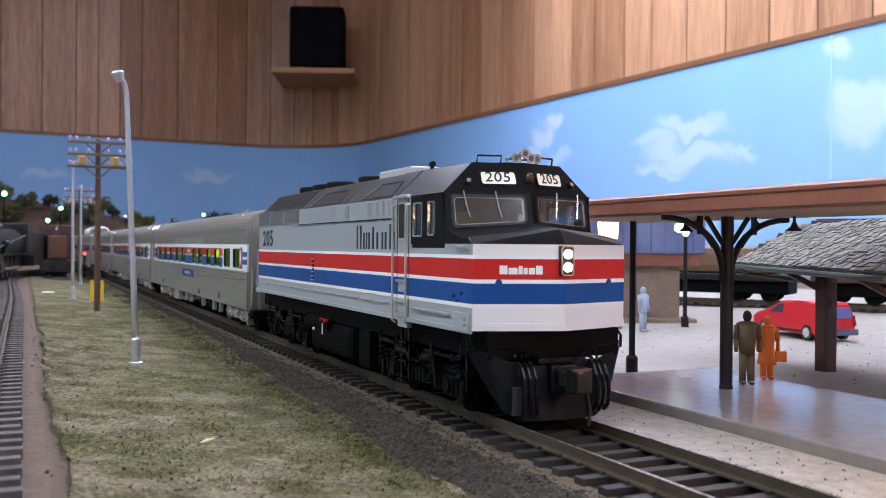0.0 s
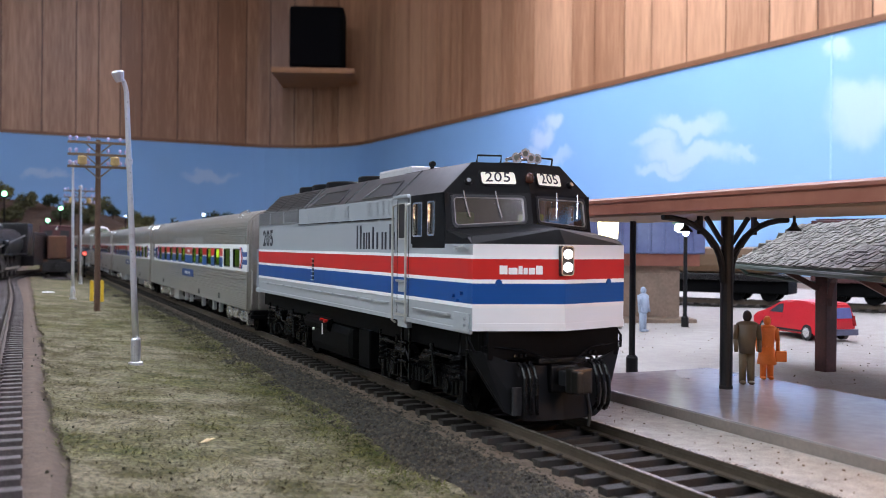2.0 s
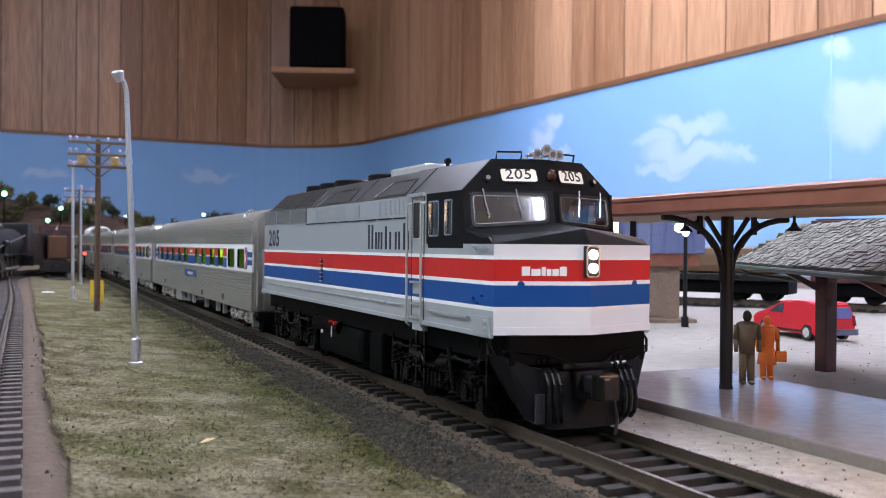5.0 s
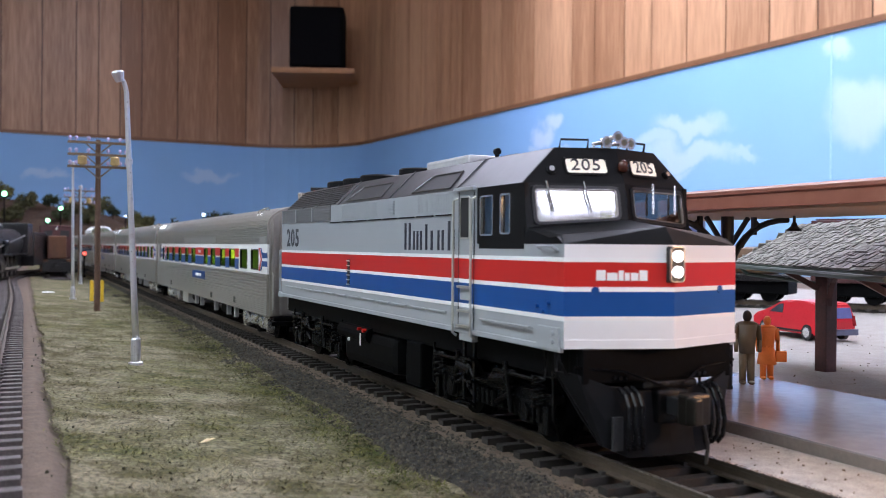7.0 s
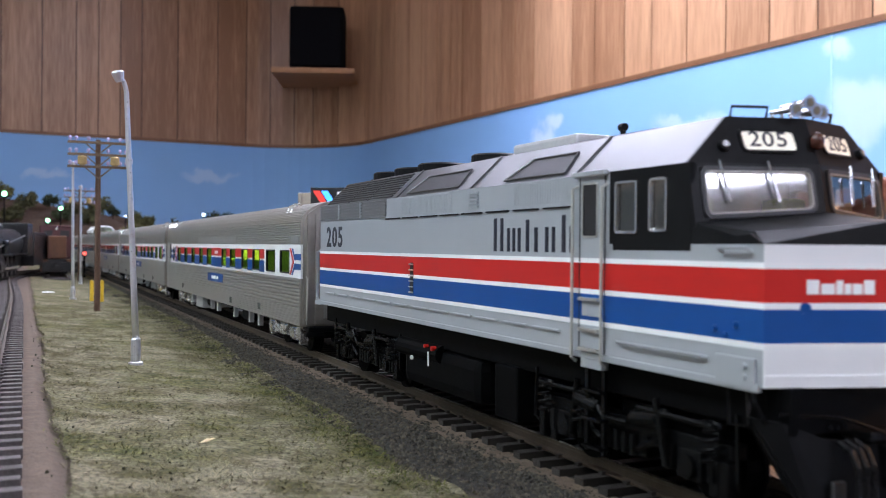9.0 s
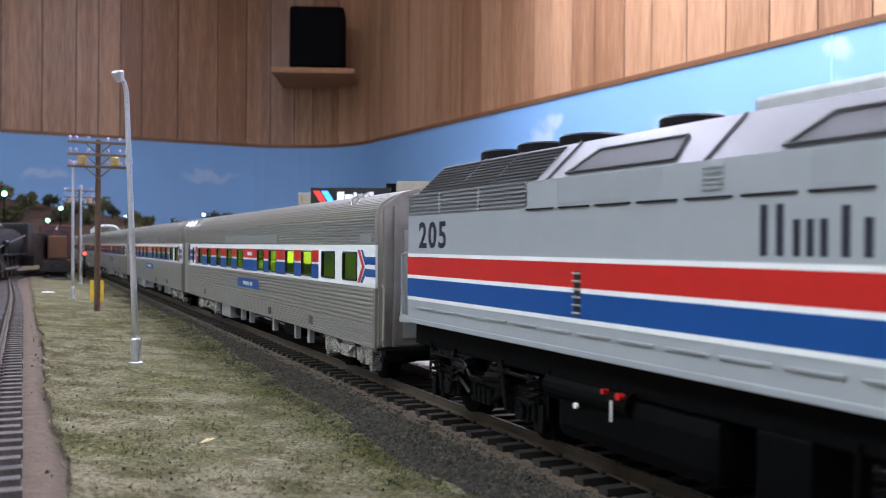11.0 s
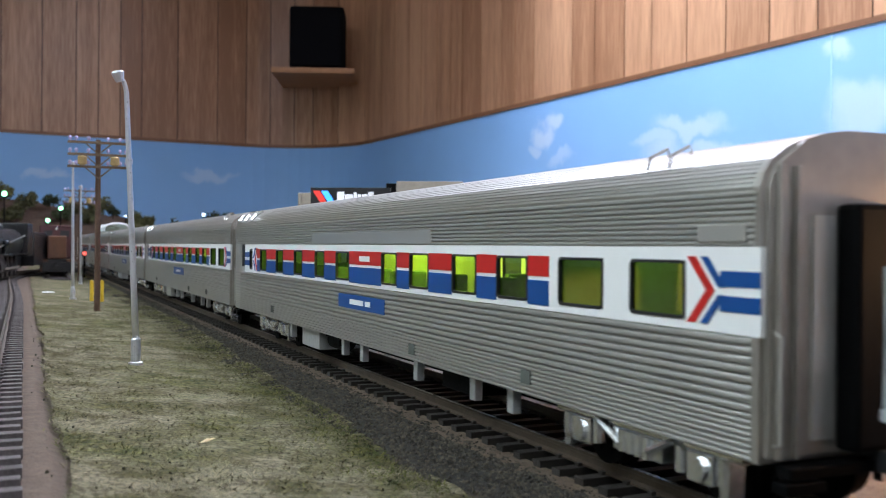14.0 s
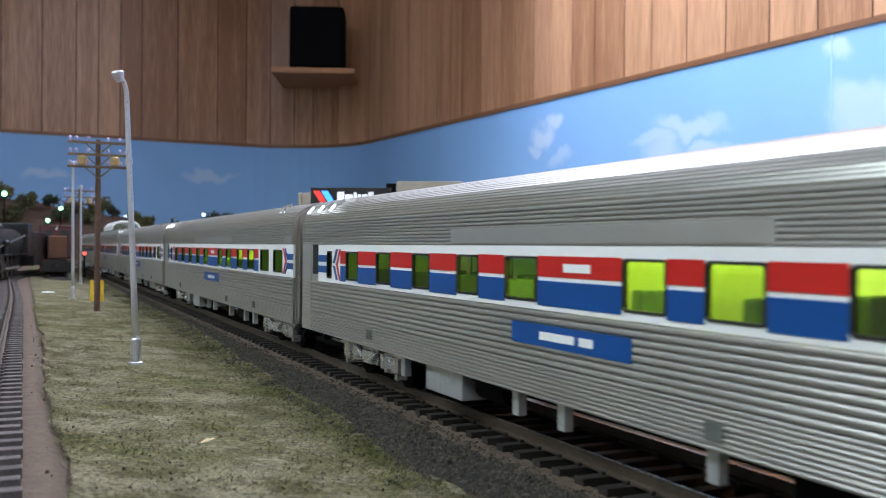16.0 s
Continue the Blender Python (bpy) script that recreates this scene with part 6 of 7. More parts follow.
wo.location = (46 * MM, 72 * MM, 36.4 * MM)


def slim_post(x, y, z, top, label):
    sp_ = thing("iron_post", x, y, z, label, "post", "slim iron posts")
    part("base", lathe(bmesh.new(), [(1.75, z - 0.4), (1.75, z + 4.2), (1.2, z + 5.0)], x, y, 12), M_IRON, sp_)
    part("shaft", rod(bmesh.new(), (x, y, z + 4), (x, y, top), 0.95, 10, 0.9), M_IRON, sp_)
    return sp_


slim_post(63.7, 223.4, -0.6, 43.8, "slim black iron post with heavy base under the canopy")
sl = slim_post(181.7, 344.6, -0.6, 46, "slim black iron lamp post in the yard")
for dx in (-3.6,):
    part("lamp_arm", rod(bmesh.new(), (181.7, 344.6, 49), (181.7 + dx * 1.2, 344.6 + 1, 49.6), 0.7, 8), M_IRON, sl)
    part("shade", lathe(bmesh.new(), [(3.6, 47.2), (3.2, 48.2), (1.0, 50.4), (0.4, 51.4)], 181.7 + dx, 344.6, 16), mat("green_enamel_shade", (0.03, 0.10, 0.06), 0.3), sl, "green enamel shade")
    part("bulb", lathe(bmesh.new(), [(0.4, 43.2), (2.1, 44.2), (2.3, 46.0), (1.4, 47.4)], 181.7 + dx, 344.6, 14), M_GLOWG, sl, "green-white glowing bulb")
part("shaft_top", rod(bmesh.new(), (181.7, 344.6, 45), (181.7, 344.6, 50), 1.0, 8), M_IRON, sl)
la = thing("lantern_post", 74, 251, -0.6, "iron post with glowing warm yellow lantern", "lamp")
part("shaft", rod(bmesh.new(), (74, 251, -1), (74, 251, 38.4), 1.1, 10), M_IRON, la)
part("lantern_glass", lathe(bmesh.new(), [(2.3, 38.4), (3.2, 39.0), (3.4, 44.6), (2.6, 45.6)], 74, 251, 14), M_GLOWY, la, "glowing warm glass")
part("lantern_cap", lathe(bmesh.new(), [(3.8, 45.4), (2.2, 46.8), (0.4, 48.4)], 74, 251, 14), mat("green_brass_cap", (0.10, 0.09, 0.03), 0.4, 0.4), la)

# shingled shelter, turned towards the yard
SH = (125.6, 249.0)
AX, BX = Vector((-0.466, -0.885)), Vector((0.885, -0.466))


def shel(a, b, z):
    p = Vector(SH) + AX * a + BX * b
    return (p.x, p.y, z)


E0, R0, HALF, LEN = 30.4, 43.0, 19.0, 126.0
st = thing("shelter", *shel(50, 19, -0.6), "open shelter with weathered grey shingle roof and red posts", "shelter")
core = hull([shel(0, 0, E0), shel(LEN, 0, E0), shel(LEN, 2 * HALF, E0), shel(0, 2 * HALF, E0), shel(9, HALF, R0), shel(LEN - 9, HALF, R0)])
part("roof_deck", core, M_EAVE, st)
fa = bmesh.new()
for p, q in (((0, 0), (LEN, 0)), ((0, 0), (0, 2 * HALF)), ((LEN, 0), (LEN, 2 * HALF)), ((0, 2 * HALF), (LEN, 2 * HALF))):
    box_between(fa, shel(p[0], p[1], E0 - 0.4), shel(q[0], q[1], E0 - 0.4), 0.6, 0.9)
part("eave_board", fa, M_EAVE, st)
ROWS = 16
tile = bmesh.new()
box(tile, 0, 2.2, 0, 2.0, 0.0, 0.45)
for v in tile.verts:
    if v.co.y < 0.1:
        v.co.z += 0.25
bmesh.ops.scale(tile, vec=(MM, MM, MM), verts=tile.verts)
tile_me = bpy.data.meshes.new("shingle")
tile.to_mesh(tile_me)
tile.free()
tile_me.materials.append(M_SHINGLE)
random.seed(7)


LAID = []


def lay(o, u_dir, v_dir, length_at, rows, step):
    """Courses of shingles up a slope from o; u_dir along the eave, v_dir up the slope."""
    nrm = u_dir.cross(v_dir).normalized()
    if nrm.z < 0:
        nrm = -nrm
    m3 = Matrix((u_dir, v_dir, u_dir.cross(v_dir).normalized())).transposed()
    for r in range(rows):
        u0, u1 = length_at(r / rows)
        u = u0 + random.uniform(-1.5, 0)
        while u < u1 - 1:
            wdt = random.uniform(0.75, 1.15)
            p = Vector(o) + u_dir * u + v_dir * (r * step + random.uniform(-0.15, 0.15)) + nrm * 0.35
            tilt = Matrix.Rotation(random.uniform(-0.05, 0.05), 4, "Z") @ Matrix.Rotation(random.uniform(0, 0.10), 4, "X")
            LAID.append((p, Matrix.Translation((p - ORIGIN[st]) * MM) @ m3.to_4x4() @ tilt @ Matrix.Diagonal((wdt, random.uniform(0.9, 1.15), random.uniform(0.7, 1.5), 1))))
            u += 2.2 * wdt + 0.12


ud = Vector((AX.x, AX.y, 0))
vd = (Vector(shel(50, HALF, R0)) - Vector(shel(50, 0, E0))).normalized()
slope_len = (Vector(shel(50, HALF, R0)) - Vector(shel(50, 0, E0))).length
lay(shel(0, 0, E0), ud, vd, lambda k: (9 * k, LEN - 9 * k), ROWS, slope_len / ROWS)
ud2 = -Vector((BX.x, BX.y, 0))
vd2 = (Vector(shel(9, HALF, R0)) - Vector(shel(0, HALF, E0))).normalized()
sl2 = (Vector(shel(9, HALF, R0)) - Vector(shel(0, HALF, E0))).length
lay(shel(0, 2 * HALF, E0), ud2, vd2, lambda k: (HALF * k, 2 * HALF - HALF * k), 10, sl2 / 10)
# the shingles of the nearer end are pieces, the rest one sheet of them
LAID.sort(key=lambda e: (Vector(shel(62, 6, 38)) - e[0]).length)
for _, m in LAID[:300]:
    ob = new("shingle", tile_me)
    ob.parent = st
    ob.matrix_basis = m
b = bmesh.new()
for _, m in LAID[300:]:
    vs = [b.verts.new(m @ v.co) for v in tile_me.vertices]
    for f in tile_me.polygons:
        b.faces.new([vs[i] for i in f.vertices])
rest_me = bpy.data.meshes.new("far_shingles")
b.to_mesh(rest_me)
b.free()
rest_me.materials.append(mat("weathered_grey_shingle_rest", (0.22, 0.21, 0.19), 0.85, 0, 0.35, 300, 0.4, island=True))
rest = new("far_shingles", rest_me)
rest.parent = st
tagged(rest, kind="stuff")
gt = bmesh.new()
path_rod(gt, [shel(0, -0.9, E0 - 0.6), shel(LEN, -0.9, E0 - 0.9)], 0.75, 8)
gut = part("gutter", gt, M_EAVE, st, "dark green gutter and drainpipe")
part("drainpipe", path_rod(bmesh.new(), [shel(10, -0.9, E0 - 1), shel(12, 1, E0 - 3), shel(36, 15, 25.5), shel(38.2, 15, 23), shel(38.2, 15, -0.8)], 0.6, 8), M_EAVE, gut)
for a in (41, 96):
    x, y, _ = shel(a, 16.4, 0)
    ps = part("post", B(x - 2.2, x + 2.2, y - 2.2, y + 2.2, -1.2, E0, bevel=0.3), M_POSTRED, st, "dark red timber post")
    b = bmesh.new()
    for d in (-1, 1):
        pts = [shel(a + d * (1.8 + 11 * (1 - math.cos(k))), 16.4, 19 + 10.6 * math.sin(k)) for k in span(0, math.pi / 2, 6)]
        for u, v in zip(pts, pts[1:]):
            box_between(b, u, v, 0.8, 0.8)
    box_between(b, shel(a, 14, 24), shel(a, 3, 30), 0.8, 0.8)
    part("brace", b, M_POSTRED, ps)

# figurines, each one plain piece
M_SUIT = mat("brown_figure_paint", (0.10, 0.075, 0.045), 0.6, 0, 0.1, 600)
M_COAT = mat("orange_figure_paint", (0.75, 0.20, 0.035), 0.6, 0, 0.08, 600)
M_PALE = mat("pale_blue_figure_paint", (0.35, 0.42, 0.55), 0.6, 0, 0.1, 600)
M_HAIR = mat("dark_figure_hair", (0.02, 0.015, 0.015), 0.6)
M_SKIN = mat("plain_tan_figure_paint", (0.50, 0.27, 0.15), 0.6)


def blob(bm, c, rx, ry, rz, mi=0):
    r = bmesh.ops.create_uvsphere(bm, u_segments=12, v_segments=8, radius=1.0)
    bmesh.ops.scale(bm, vec=(rx, ry, rz), verts=r["verts"])
    bmesh.ops.translate(bm, vec=c, verts=r["verts"])
    for f in {f for v in r["verts"] for f in v.link_faces}:
        f.material_index = mi
    return bm


def figurine(x, y, z, h, mats, coat, label, turn, case=False):
    k = h / 19.0
    b = bmesh.new()
    m0 = len(mats)
    for s in (-1, 1):
        rod(b, (x + s * 1.1 * k, y, z + 0.3), (x + s * 0.9 * k, y, z + 8.5 * k), 0.85 * k, 10, 1.15 * k)
        blob(b, (x + s * 1.1 * k, y - 0.7 * k, z + 0.5 * k), 0.8 * k, 1.5 * k, 0.55 * k)
        rod(b, (x + s * 2.7 * k, y, z + 15.2 * k), (x + s * 3.0 * k, y - 0.4 * k, z + 11.5 * k), 0.75 * k, 8, 0.65 * k)
        rod(b, (x + s * 3.0 * k, y - 0.4 * k, z + 11.5 * k), (x + s * 2.9 * k, y - 1.2 * k, z + 8.4 * k), 0.65 * k, 8, 0.5 * k)
    if coat:
        rod(b, (x, y, z + 4.6 * k), (x, y, z + 10.5 * k), 2.9 * k, 14, 2.0 * k)
    rod(b, (x, y, z + 8.0 * k), (x, y, z + 15.4 * k), 2.0 * k, 12, 2.5 * k)
    blob(b, (x, y, z + 15.2 * k), 2.9 * k, 1.6 * k, 1.2 * k)
    rod(b, (x, y, z + 15.6 * k), (x, y, z + 17 * k), 0.7 * k, 8)
    blob(b, (x, y - 0.1, z + 17.5 * k), 1.15 * k, 1.3 * k, 1.55 * k, 1)
    if case:
        box(b, x + 2.2 * k, x + 5.4 * k, y - 1.8 * k, y - 0.6 * k, z + 5.4 * k, z + 8.6 * k, 0.2)
    for v in b.verts:
        d = Vector((v.co.x - x, v.co.y - y))
        c, s_ = math.cos(radians(turn)), math.sin(radians(turn))
        v.co.x, v.co.y = x + c * d.x - s_ * d.y, y + s_ * d.x + c * d.y
    ob = part("figurine", b, mats, None, label, smooth=True, origin=(x, y, z))
    return tagged(ob, label, "figurine", "platform figurines")


figurine(67.2, 180.0, 1.7, 18.6, [M_SUIT, M_HAIR], False, "painted figurine in a brown suit on the platform", -30)
figurine(78.6, 185.0, 1.7, 16.6, [M_COAT, M_COAT], True, "painted figurine in an orange coat with orange suitcase", -30, True)
figurine(147, 330, -0.6, 19.5, [M_PALE, M_PALE], False, "pale blue painted figurine beside the station house", 20)


# red delivery van
def van(x, y, z):
    def narrowed(bm):
        """The sides lean in above the belt line, and the tail leans forward."""
        for v in bm.verts:
            k = max(0.0, v.co.z - z - 9.0)
            v.co.x = x + (v.co.x - x) * (1 - 0.019 * k)
            if v.co.y < y + 2:
                v.co.y += 0.16 * k
        return bm
    va = thing("delivery_van", x, y, z, "red model delivery van parked on the sandy yard", "van", turn=-8.6)
    red = mat("glossy_red_van_paint", (0.62, 0.022, 0.035), 0.3, 0, 0.05, 200, spec=0.4)
    prof = [(y - 3, z + 4), (y - 3.4, z + 9.5), (y - 2.4, z + 15.8), (y - 1.2, z + 17.2), (y + 10, z + 17.8), (y + 22, z + 17.6), (y + 27, z + 16.6), (y + 35.5, z + 11.8), (y + 43.0, z + 10.2), (y + 46.2, z + 9.2),
            (y + 46.4, z + 4), (y + 45.6, z + 2.6), (y - 2.4, z + 2.6)]
    b = bmesh.new()
    extrude(b, prof, "x", x - 10, x + 10)
    bmesh.ops.bevel(b, geom=list(b.edges), offset=1.25, segments=3, affect="EDGES", clamp_overlap=True)
    body = part("body", narrowed(b), red, va)
    gl = mat("smoked_van_glass", (0.05, 0.06, 0.08), 0.1)
    for s in (-1, 1):
        bb = bmesh.new()
        extrude(bb, [(y + 23.4, z + 11.4), (y + 23.4, z + 15.8), (y + 27.0, z + 15.4), (y + 33.4, z + 11.4)], "x", x + s * 10 - 0.12, x + s * 10 + 0.12)
        part("door_window", narrowed(bb), gl, body)
        for d in (5, 36.5):
            w = bmesh.new()
            rod(w, (x + s * 8.2, y + d, z + 3.6), (x + s * 10.3, y + d, z + 3.6), 3.6, 20)
            tyre = part("wheel", w, M_RUBBER, va)
            w = bmesh.new()
            rod(w, (x + s * 10.2, y + d, z + 3.6), (x + s * 10.5, y + d, z + 3.6), 2.3, 16)
            part("hub_cap", w, M_CHROME, tyre)
        part("tail_lamp", narrowed(B(x + s * 8.9 - 0.8, x + s * 8.9 + 0.8, y - 3.75, y - 2.6, z + 7, z + 11.6, bevel=0.1)), mat("dark_red_lens", (0.25, 0.01, 0.01), 0.2), va)
        part("trim_line", B(x + s * 10.05 - 0.08, x + s * 10.05 + 0.08, y + 6, y + 44, z + 3.4, z + 4.4), M_RUBBER, body)
    part("rear_window", narrowed(B(x - 8.0, x + 8.0, y - 3.7, y - 2.5, z + 10.4, z + 15.2, bevel=0.2)), mat("blue_tinted_rear_glass", (0.16, 0.17, 0.40), 0.1), body)
    part("rear_bumper", B(x - 10.2, x + 10.2, y - 4.6, y - 2.6, z + 2.8, z + 5.6, bevel=0.4), mat("grey_blue_bumper", (0.10, 0.10, 0.16), 0.4), va)
    part("windscreen", hull([(x - 8, y + 28.2, z + 16.2), (x + 8, y + 28.2, z + 16.2), (x - 8.6, y + 35.0, z + 12.3), (x + 8.6, y + 35.0, z + 12.3), (x, y + 29, z + 13)]), gl, body)
    return va


parked = van(195.5, 271, -0.7)
parked.scale = (0.88, 0.88, 0.88)

# station house behind the yard
M_BLUEWALL = mat("lavender_blue_fascia", (0.13, 0.16, 0.32), 0.35, 0, 0.12, 60)
M_BRICK = mat("dull_brown_brick", (0.24, 0.17, 0.13), 0.85, 0, 0.2, 120, 0.2)
M_DARK = mat("dark_interior", (0.02, 0.018, 0.02), 0.8)
hs = thing("station_house", 184, 402, -0.8, "low station house with lavender fascia and brown brick wall", "building", turn=-24)
part("wall", B(157.6, 212.6, 386, 434, -1.5, 27, bevel=0.4), M_BRICK, hs)
part("fascia", B(146.6, 223.6, 380, 440, 33, 52, bevel=0.5), M_BLUEWALL, hs, "lavender blue fascia")
for x0 in span(147.4, 217.8, 10):
    part("fascia_panel", B(x0, x0 + 5.6, 379.3, 380.1, 33.6, 51.6, bevel=0.2), M_BLUEWALL, hs)
part("rust_band", B(148.8, 221.4, 381.5, 438, 27, 33.2), M_RUST, hs)
part("doorway", B(159.8, 171.9, 385.4, 386.2, -1.0, 22), M_DARK, hs)
for x0 in (162, 172, 182):
    part("facade_panel", B(x0 + 14, x0 + 24, 385.3, 386.2, 1.5, 23, bevel=0.2), M_BRICK, hs)
part("roof_cap", B(145.5, 224.7, 379, 441, 51.9, 53.6, bevel=0.4), M_UNDER, hs)
part("porch_step", B(151, 217, 370, 386, -1.4, 1.2, bevel=0.3), M_BRICK, hs)

# freight cars in the yard, on their own track
YARD = 33.0
yt = thing("freight_track", 340, 430, -4, "yard track with dark ballast behind the station", "track", "tracks", "structure", turn=YARD)
part("roadbed", B(322, 358, 130, 900, -3.2, 0.0, bevel=0.8), M_BALLAST, yt)
for s in (-1, 1):
    part("rail", B(340 + s * 8.65 - 0.4, 340 + s * 8.65 + 0.4, 130, 900, 0.6, 3.2), M_RAIL, yt)
b = bmesh.new()
for y in span(130, 896, 110):
    box(b, 325, 355, y, y + 2.6, -0.4, 0.9)
part("ties", b, M_TIEGREY, yt, kind="stuff")


def freight_car(along, kind_, mt, label, length=150):
    c, s_ = math.cos(radians(YARD)), math.sin(radians(YARD))
    x, y = 340, 430 + along
    wx, wy = 340 - s_ * along, 430 + c * along
    fc = thing(kind_, x, y, 3.2 - 4 + 0.8, label, "freight car", "standing freight cars")
    ORIGIN[fc] = Vector((x, y, 0))
    z = 0.0
    a, b_ = y - length / 2, y + length / 2
    if kind_ == "boxcar":
        body = part("body", B(x - 17, x + 17, a, b_, 13, 50, bevel=0.6), mt, fc)
        part("door", B(x - 17.6, x - 16.9, y - 16, y + 10, 15, 46, bevel=0.2), mt, fc)
        rb = bmesh.new()
        for yy in span(a + 4, b_ - 4, 14):
            box(rb, x - 17.5, x - 16.9, yy - 0.5, yy + 0.5, 14, 49)
        part("side_ribs", rb, mt, body)
        part("roof_walk", B(x - 3, x + 3, a, b_, 50.6, 51.4), mt, fc)
    elif kind_ == "flat_load":
        part("deck", B(x - 17, x + 17, a, b_, 13, 17, bevel=0.4), M_SMOKE, fc)
        part("load", B(x - 13, x + 13, a + 8, b_ - 8, 17, 34, bevel=5), mt, fc)
    else:
        part("body", B(x - 17, x + 17, a, b_, 13, 36, bevel=0.6), mt, fc)
        part("rim", B(x - 17.6, x + 17.6, a, b_, 34.6, 36.2, bevel=0.3), mt, fc)
    part("underframe", B(x - 13, x + 13, a + 2, b_ - 2, 4.6, 13.2, bevel=0.8), M_UNDER, fc)
    for d in (a + 24, b_ - 24):
        t = bmesh.new()
        for s in (-1, 1):
            box(t, x + s * 11.5 - 1.2, x + s * 11.5 + 1.2, d - 15, d + 15, 5, 9.4, 0.5)
            for q in (-10, 10):
                rod(t, (x + s * 8, d + q, 5.2), (x + s * 10.8, d + q, 5.2), 5.2, 18)
        box(t, x - 10, x + 10, d - 3, d + 3, 6, 10)
        part("truck", t, M_UNDER, fc)
    fc.matrix_world = pose(wx * MM, wy * MM, 3.2 * MM, 0, 0, YARD)
    return fc


freight_car(-92, "boxcar", M_MAROON, "dull maroon boxcar standing in the yard", 165)
freight_car(72, "flat_load", mat("tan_tank_load", (0.15, 0.085, 0.045), 0.6), "flat car with a tan rounded load", 140)
freight_car(226, "gondola", mat("pale_grey_car_paint", (0.28, 0.29, 0.32), 0.6), "pale grey gondola standing in the yard", 150)

# building with the illuminated sign, behind the main line
M_BEIGE = mat("beige_plaster", (0.36, 0.32, 0.27), 0.85, 0, 0.12, 60, 0.1)
M_SIGN = mat("black_sign_face", (0.012, 0.012, 0.014), 0.4)
M_SIGNR = mat("red_sign_light", (0.8, 0.05, 0.04), 0.4, emit=(1.0, 0.06, 0.04), power=0.5)
M_SIGNB = mat("blue_sign_light", (0.05, 0.3, 0.9), 0.4, emit=(0.06, 0.35, 1.0), power=1.6)
M_SIGNW = mat("white_sign_light", (0.9, 0.9, 0.95), 0.4, emit=(0.85, 0.88, 1.0), power=0.45)
bd = thing("terminal_building", 110, 610, -0.8, "beige terminal building with roof blocks", "building", turn=-28)
part("wall", B(66, 190, 580, 650, -1.5, 58, bevel=0.5), M_BEIGE, bd)
part("cornice", B(64.6, 191.4, 578.6, 651.4, 56, 59.5, bevel=0.4), M_BEIGE, bd)
part("roof_block", B(70, 108, 612, 646, 59, 72.6, bevel=0.5), M_BEIGE, bd)
part("roof_block", B(140, 186, 604, 640, 59, 80.5, bevel=0.5), M_BEIGE, bd)
for x in (76, 86, 96):
    part("vent", rod(bmesh.new(), (x - 4, 611.6, 62), (x - 4, 611.6, 71.5), 0.9, 8), M_BEIGE, bd)
part("black_stack", B(133, 140, 604, 612, 59, 79, bevel=0.3), M_UNDER, bd)
for x0 in span(72, 176, 6):
    part("window", B(x0, x0 + 9, 579.6, 580.2, 18, 44), M_RUBBER, bd)
sg = thing("roof_sign", 98, 586, 58.7, "black roof sign with glowing red and blue slanted bars", "sign", turn=-28)
ORIGIN[sg] = Vector((98, 586, 58.7))
part("board", B(72.5, 126, 585, 587.5, 58.7, 74.5, bevel=0.2), M_SIGN, sg)
for x0, mt in ((74.2, M_SIGNR), (79.6, M_SIGNB)):
    b = bmesh.new()
    extrude(b, [(x0, 72.2), (x0 + 4.4, 72.2), (x0 + 11.0, 62.0), (x0 + 6.6, 62.0)], "y", 584.5, 585.1)
    part("glowing_bar", b, mt, sg)
for x0, w, hh in ((90.5, 4.6, 6.0), (95.8, 5.2, 4.4), (101.6, 2.0, 5.6), (104.2, 2.4, 4.4), (107.2, 3.6, 4.4), (111.4, 3.4, 6.0)):
    part("letter_shape", B(x0, x0 + w, 584.6, 585.1, 65.6, 65.6 + hh), M_SIGNW, sg)

# ---- small ground cover ----
sv = part("wood_splinter", hull([(-68.9, 175.6, -1.3), (-68.4, 175.3, -1.3), (-65.4, 177.6, -1.1), (-65.8, 178.0, -1.1), (-67.5, 176.4, -0.8), (-67, 176.7, -1.5)]),
          mat("pale_wood_splinter", (0.75, 0.62, 0.36), 0.7), None, "pale wood splinter lying on the turf", origin=(-67.5, 176.5, -1.5))
tagged(sv, category="wood chip")
sc_ = part("paper_scrap", hull([(-88, 733, -0.2), (-78.5, 732, -0.2), (-78, 738, -0.1), (-87, 739.5, -0.1), (-83, 735, 0.7), (-84, 736, -0.4)]),
           mat("white_paper_scrap", (0.72, 0.72, 0.74), 0.8), None, "white scrap lying on the turf", origin=(-83, 736, -0.2))
tagged(sc_, category="scrap")


def turf(name, count, material, label, spot, short, tall):
    """Loose fibres of static grass, joined."""
    vs, fs = [], []
    for _ in range(count):
        y = 60 + 560 * random.random() ** 1.7
        x = spot(y)
        if noise.noise(Vector((x / 14, y / 14, 2.0))) + random.uniform(-0.5, 0.5) < -0.12:
            continue
        z = ground_z(x, y) + 0.15 + lumps(x, y, 9, 0.35) + lumps(x, y, 2.5, 0.22)
        a, l = random.uniform(0, 6.28), random.uniform(short, tall)
        dx, dy, w = math.cos(a) * l * 0.9, math.sin(a) * l * 0.9, random.uniform(0.07, 0.15)
        i = len(vs)
        vs += [(x - dy * w, y + dx * w, z), (x + dy * w, y - dx * w, z), (x + dx, y + dy, z + l * random.uniform(0.12, 0.55))]
        fs.append((i, i + 1, i + 2))
    me = bpy.data.meshes.new(name)
    me.from_pydata([(p * MM, q * MM, r * MM) for p, q, r in vs], [], fs)
    me.materials.append(material)
    return tagged(new(name, me), label, "grass", kind="stuff")


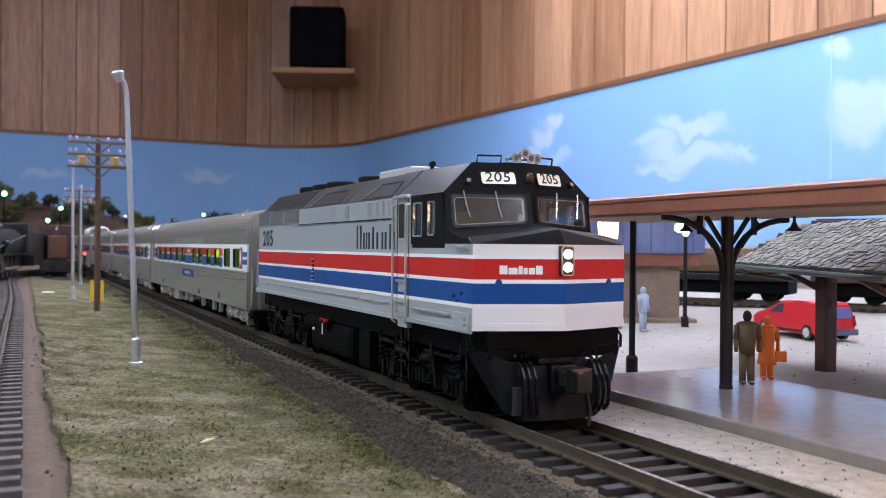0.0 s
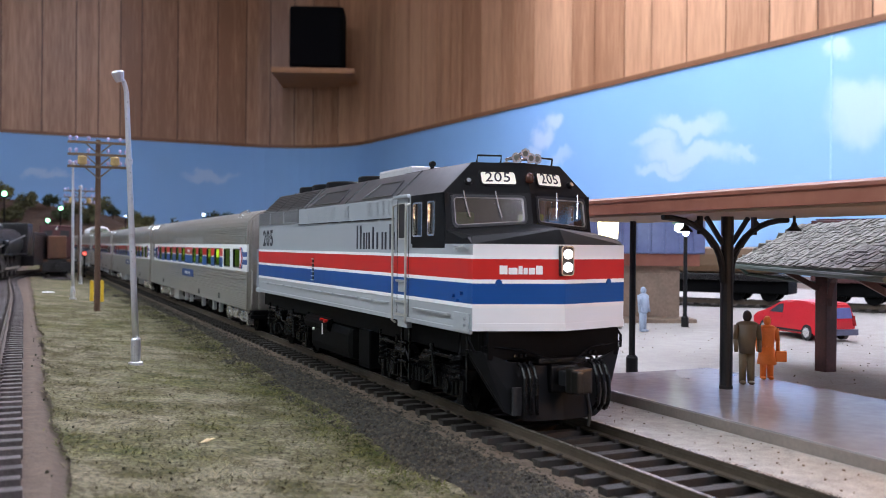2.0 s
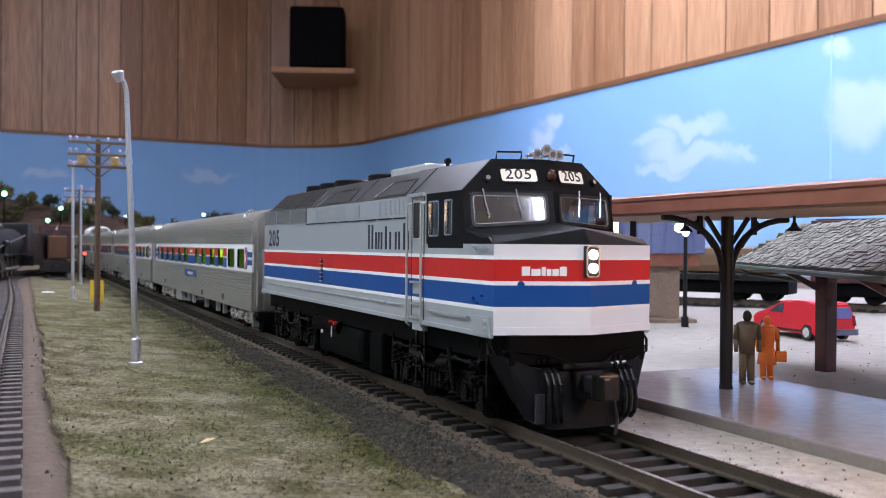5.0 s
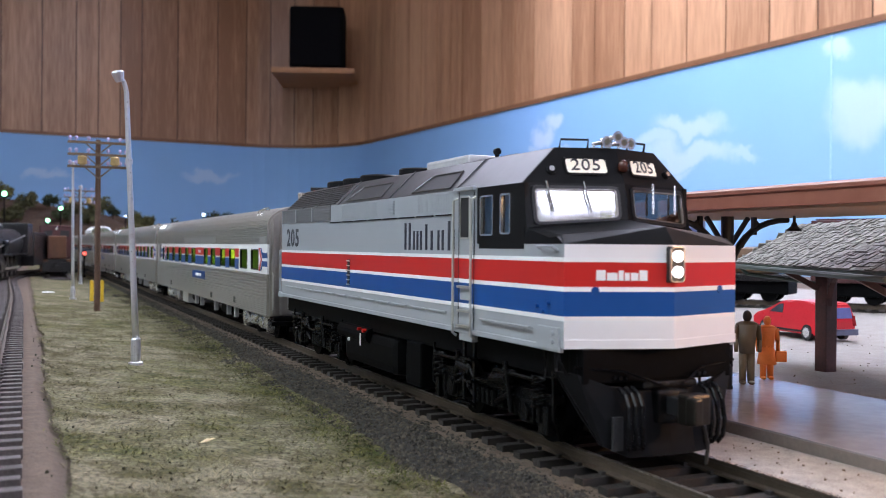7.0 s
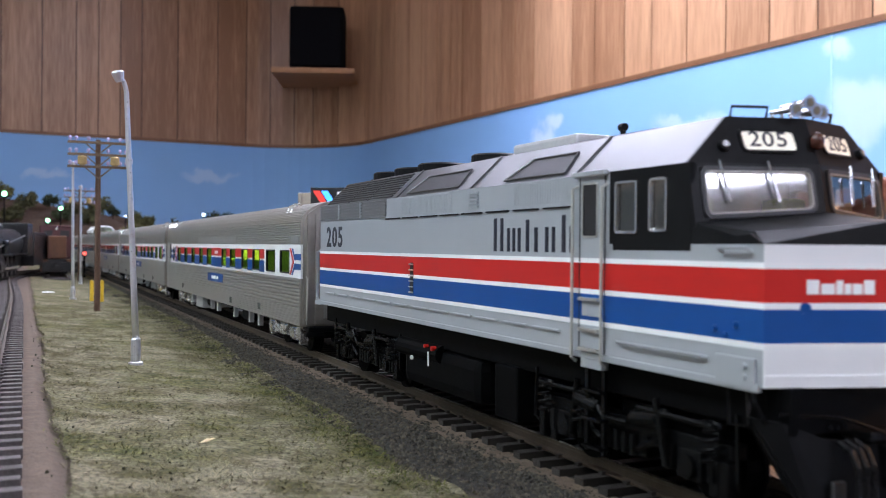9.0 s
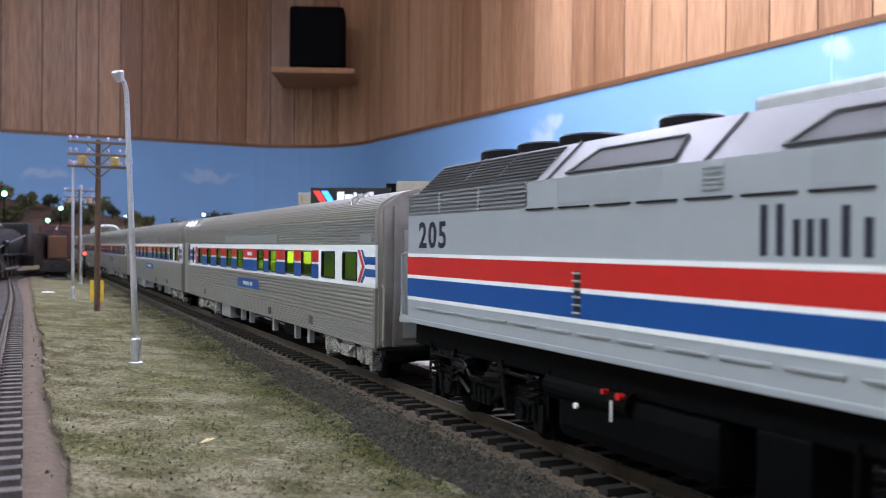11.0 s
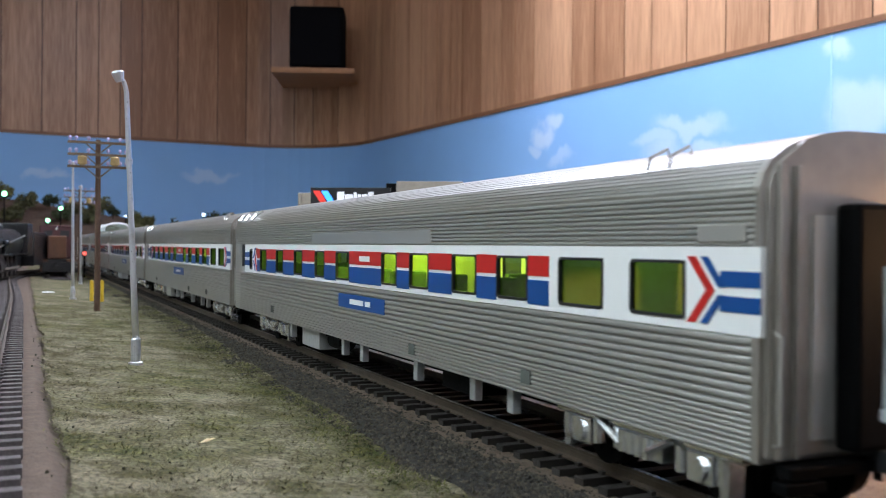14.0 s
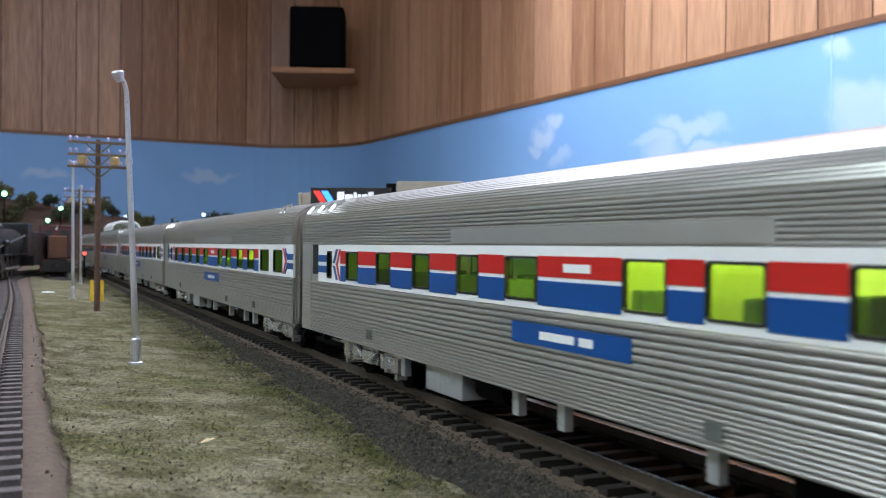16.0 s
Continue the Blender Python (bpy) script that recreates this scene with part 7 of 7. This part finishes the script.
random.seed(21)
turf("grass_tufts", 130000, M_BLADE, "short dry olive turf fibres on the ground", lambda y: random.uniform(dirt_edge(y) + 1, turf_edge(y) + 2.5), 0.5, 1.8)
turf("green_turf_edge", 26000, M_EDGE, "deep green turf along the ballast edge", lambda y: turf_edge(y) + 2.0 - abs(random.gauss(0, 1)) * 7, 0.6, 1.9)
turf("dark_turf_patches", 3500, M_EDGE, "dark green patches in the dry turf", lambda y: dirt_edge(y) + 2 + (turf_edge(y) - dirt_edge(y)) * abs(math.sin(y * 0.37 + 3 * math.sin(y * 0.11))) + random.gauss(0, 3), 0.5, 1.5)


def pebbles(name, count, place, r0, r1, material, label):
    """Loose stones: small irregular solids, joined."""
    v_, f_ = [], []
    base = [(1, 0, 0), (-1, 0, 0), (0, 1, 0), (0, -1, 0), (0, 0, 1), (0, 0, -1)]
    tri = [(0, 2, 4), (2, 1, 4), (1, 3, 4), (3, 0, 4), (2, 0, 5), (1, 2, 5), (3, 1, 5), (0, 3, 5)]
    for _ in range(count):
        x, y, z = place()
        r = random.uniform(r0, r1)
        q = Euler((random.uniform(0, 6), random.uniform(0, 6), random.uniform(0, 6))).to_matrix()
        i = len(v_)
        for p in base:
            w = q @ (Vector(p) * r * random.uniform(0.6, 1.25))
            v_.append(((x + w.x) * MM, (y + w.y) * MM, (z + w.z) * MM))
        f_ += [(a + i, b + i, c + i) for a, b, c in tri]
    m_ = bpy.data.meshes.new(name)
    m_.from_pydata(v_, [], f_)
    m_.materials.append(material)
    return tagged(new(name, m_), label, "gravel", kind="stuff")


def ballast_spot():
    y = 70 + 700 * random.random() ** 1.8
    x = random.uniform(-36, -15.5) if random.random() < 0.85 else random.uniform(-15, 9)
    return x, y, ground_z(x, y) + lumps(x, y, 2.2, 0.32) + 0.1


M_STONE = mat("grey_ballast_stone", (0.012, 0.010, 0.0075), 0.9, 0, scale=200, second=(0.095, 0.078, 0.058), island=True, contrast=0.6)
pebbles("ballast_stones", 24000, ballast_spot, 0.18, 0.58, M_STONE, "dark grey ballast stones on the track shoulder")


def clod_spot():
    y = 70 + 420 * random.random() ** 1.5
    x = dirt_edge(y) + abs(random.gauss(0, 1)) * 14 - 2
    return x, y, ground_z(x, y) + 0.4


pebbles("turf_clods", 170, clod_spot, 0.12, 0.4, mat("dark_turf_clod", (0.035, 0.032, 0.018), 0.95), "dark crumbs of turf at the dirt edge")


def sand_spot():
    y = random.uniform(70, 420)
    x = random.uniform(11, 28) if random.random() < 0.4 else random.uniform(82, 240)
    return x, y, -0.72


pebbles("sand_grains", 900, sand_spot, 0.1, 0.35, mat("brown_sand_grain", (0.16, 0.12, 0.09), 0.9), "loose brown grit on the yard")


# seconds and the train's way along the track (mm)
WAY = [(0.0, 0.0), (3.0, 0.0), (3.3, -0.25), (3.6, -1.0), (4.0, -3.1), (4.2, -4.3), (5.0, -9.0), (5.6, -12.9), (6.0, -15.9), (6.3, -19.2), (6.5, -22.9),
       (7.0, -34.0), (7.5, -45.2), (8.0, -56.5), (8.5, -67.7), (9.0, -79.0), (9.6, -94.0), (10.2, -114.5), (10.8, -139.5), (11.5, -170.8), (12.0, -193.2),
       (12.5, -215.6), (13.0, -238.5), (13.5, -261.2), (14.0, -283.4), (14.5, -305.8), (15.0, -329.2), (15.5, -355.8), (16.0, -385.5)]


def way(t):
    for (a, p), (b, q) in zip(WAY, WAY[1:]):
        if t <= b:
            return p + (q - p) * (t - a) / (b - a)
    return WAY[-1][1]


def motions():
    for ob in TRAIN:
        x, y, z = ORIGIN[ob]
        walk(ob, [(t, pose(x * MM, (y + d) * MM, z * MM)) for t, d in WAY])
    for w, r in WHEELS:
        x, y, z = w.location
        rows, t = [], 0.0
        last = None
        while t <= 16.001:
            turn = way(t) / r
            if last is None or abs(turn - last) > 0.35 or t > 15.99:
                rows.append((t, Matrix.Translation((x, y, z)) @ Matrix.Rotation(-turn, 4, "X")))
                last = turn
            t = round(t + 0.1, 3)
        walk(w, rows)


motions()
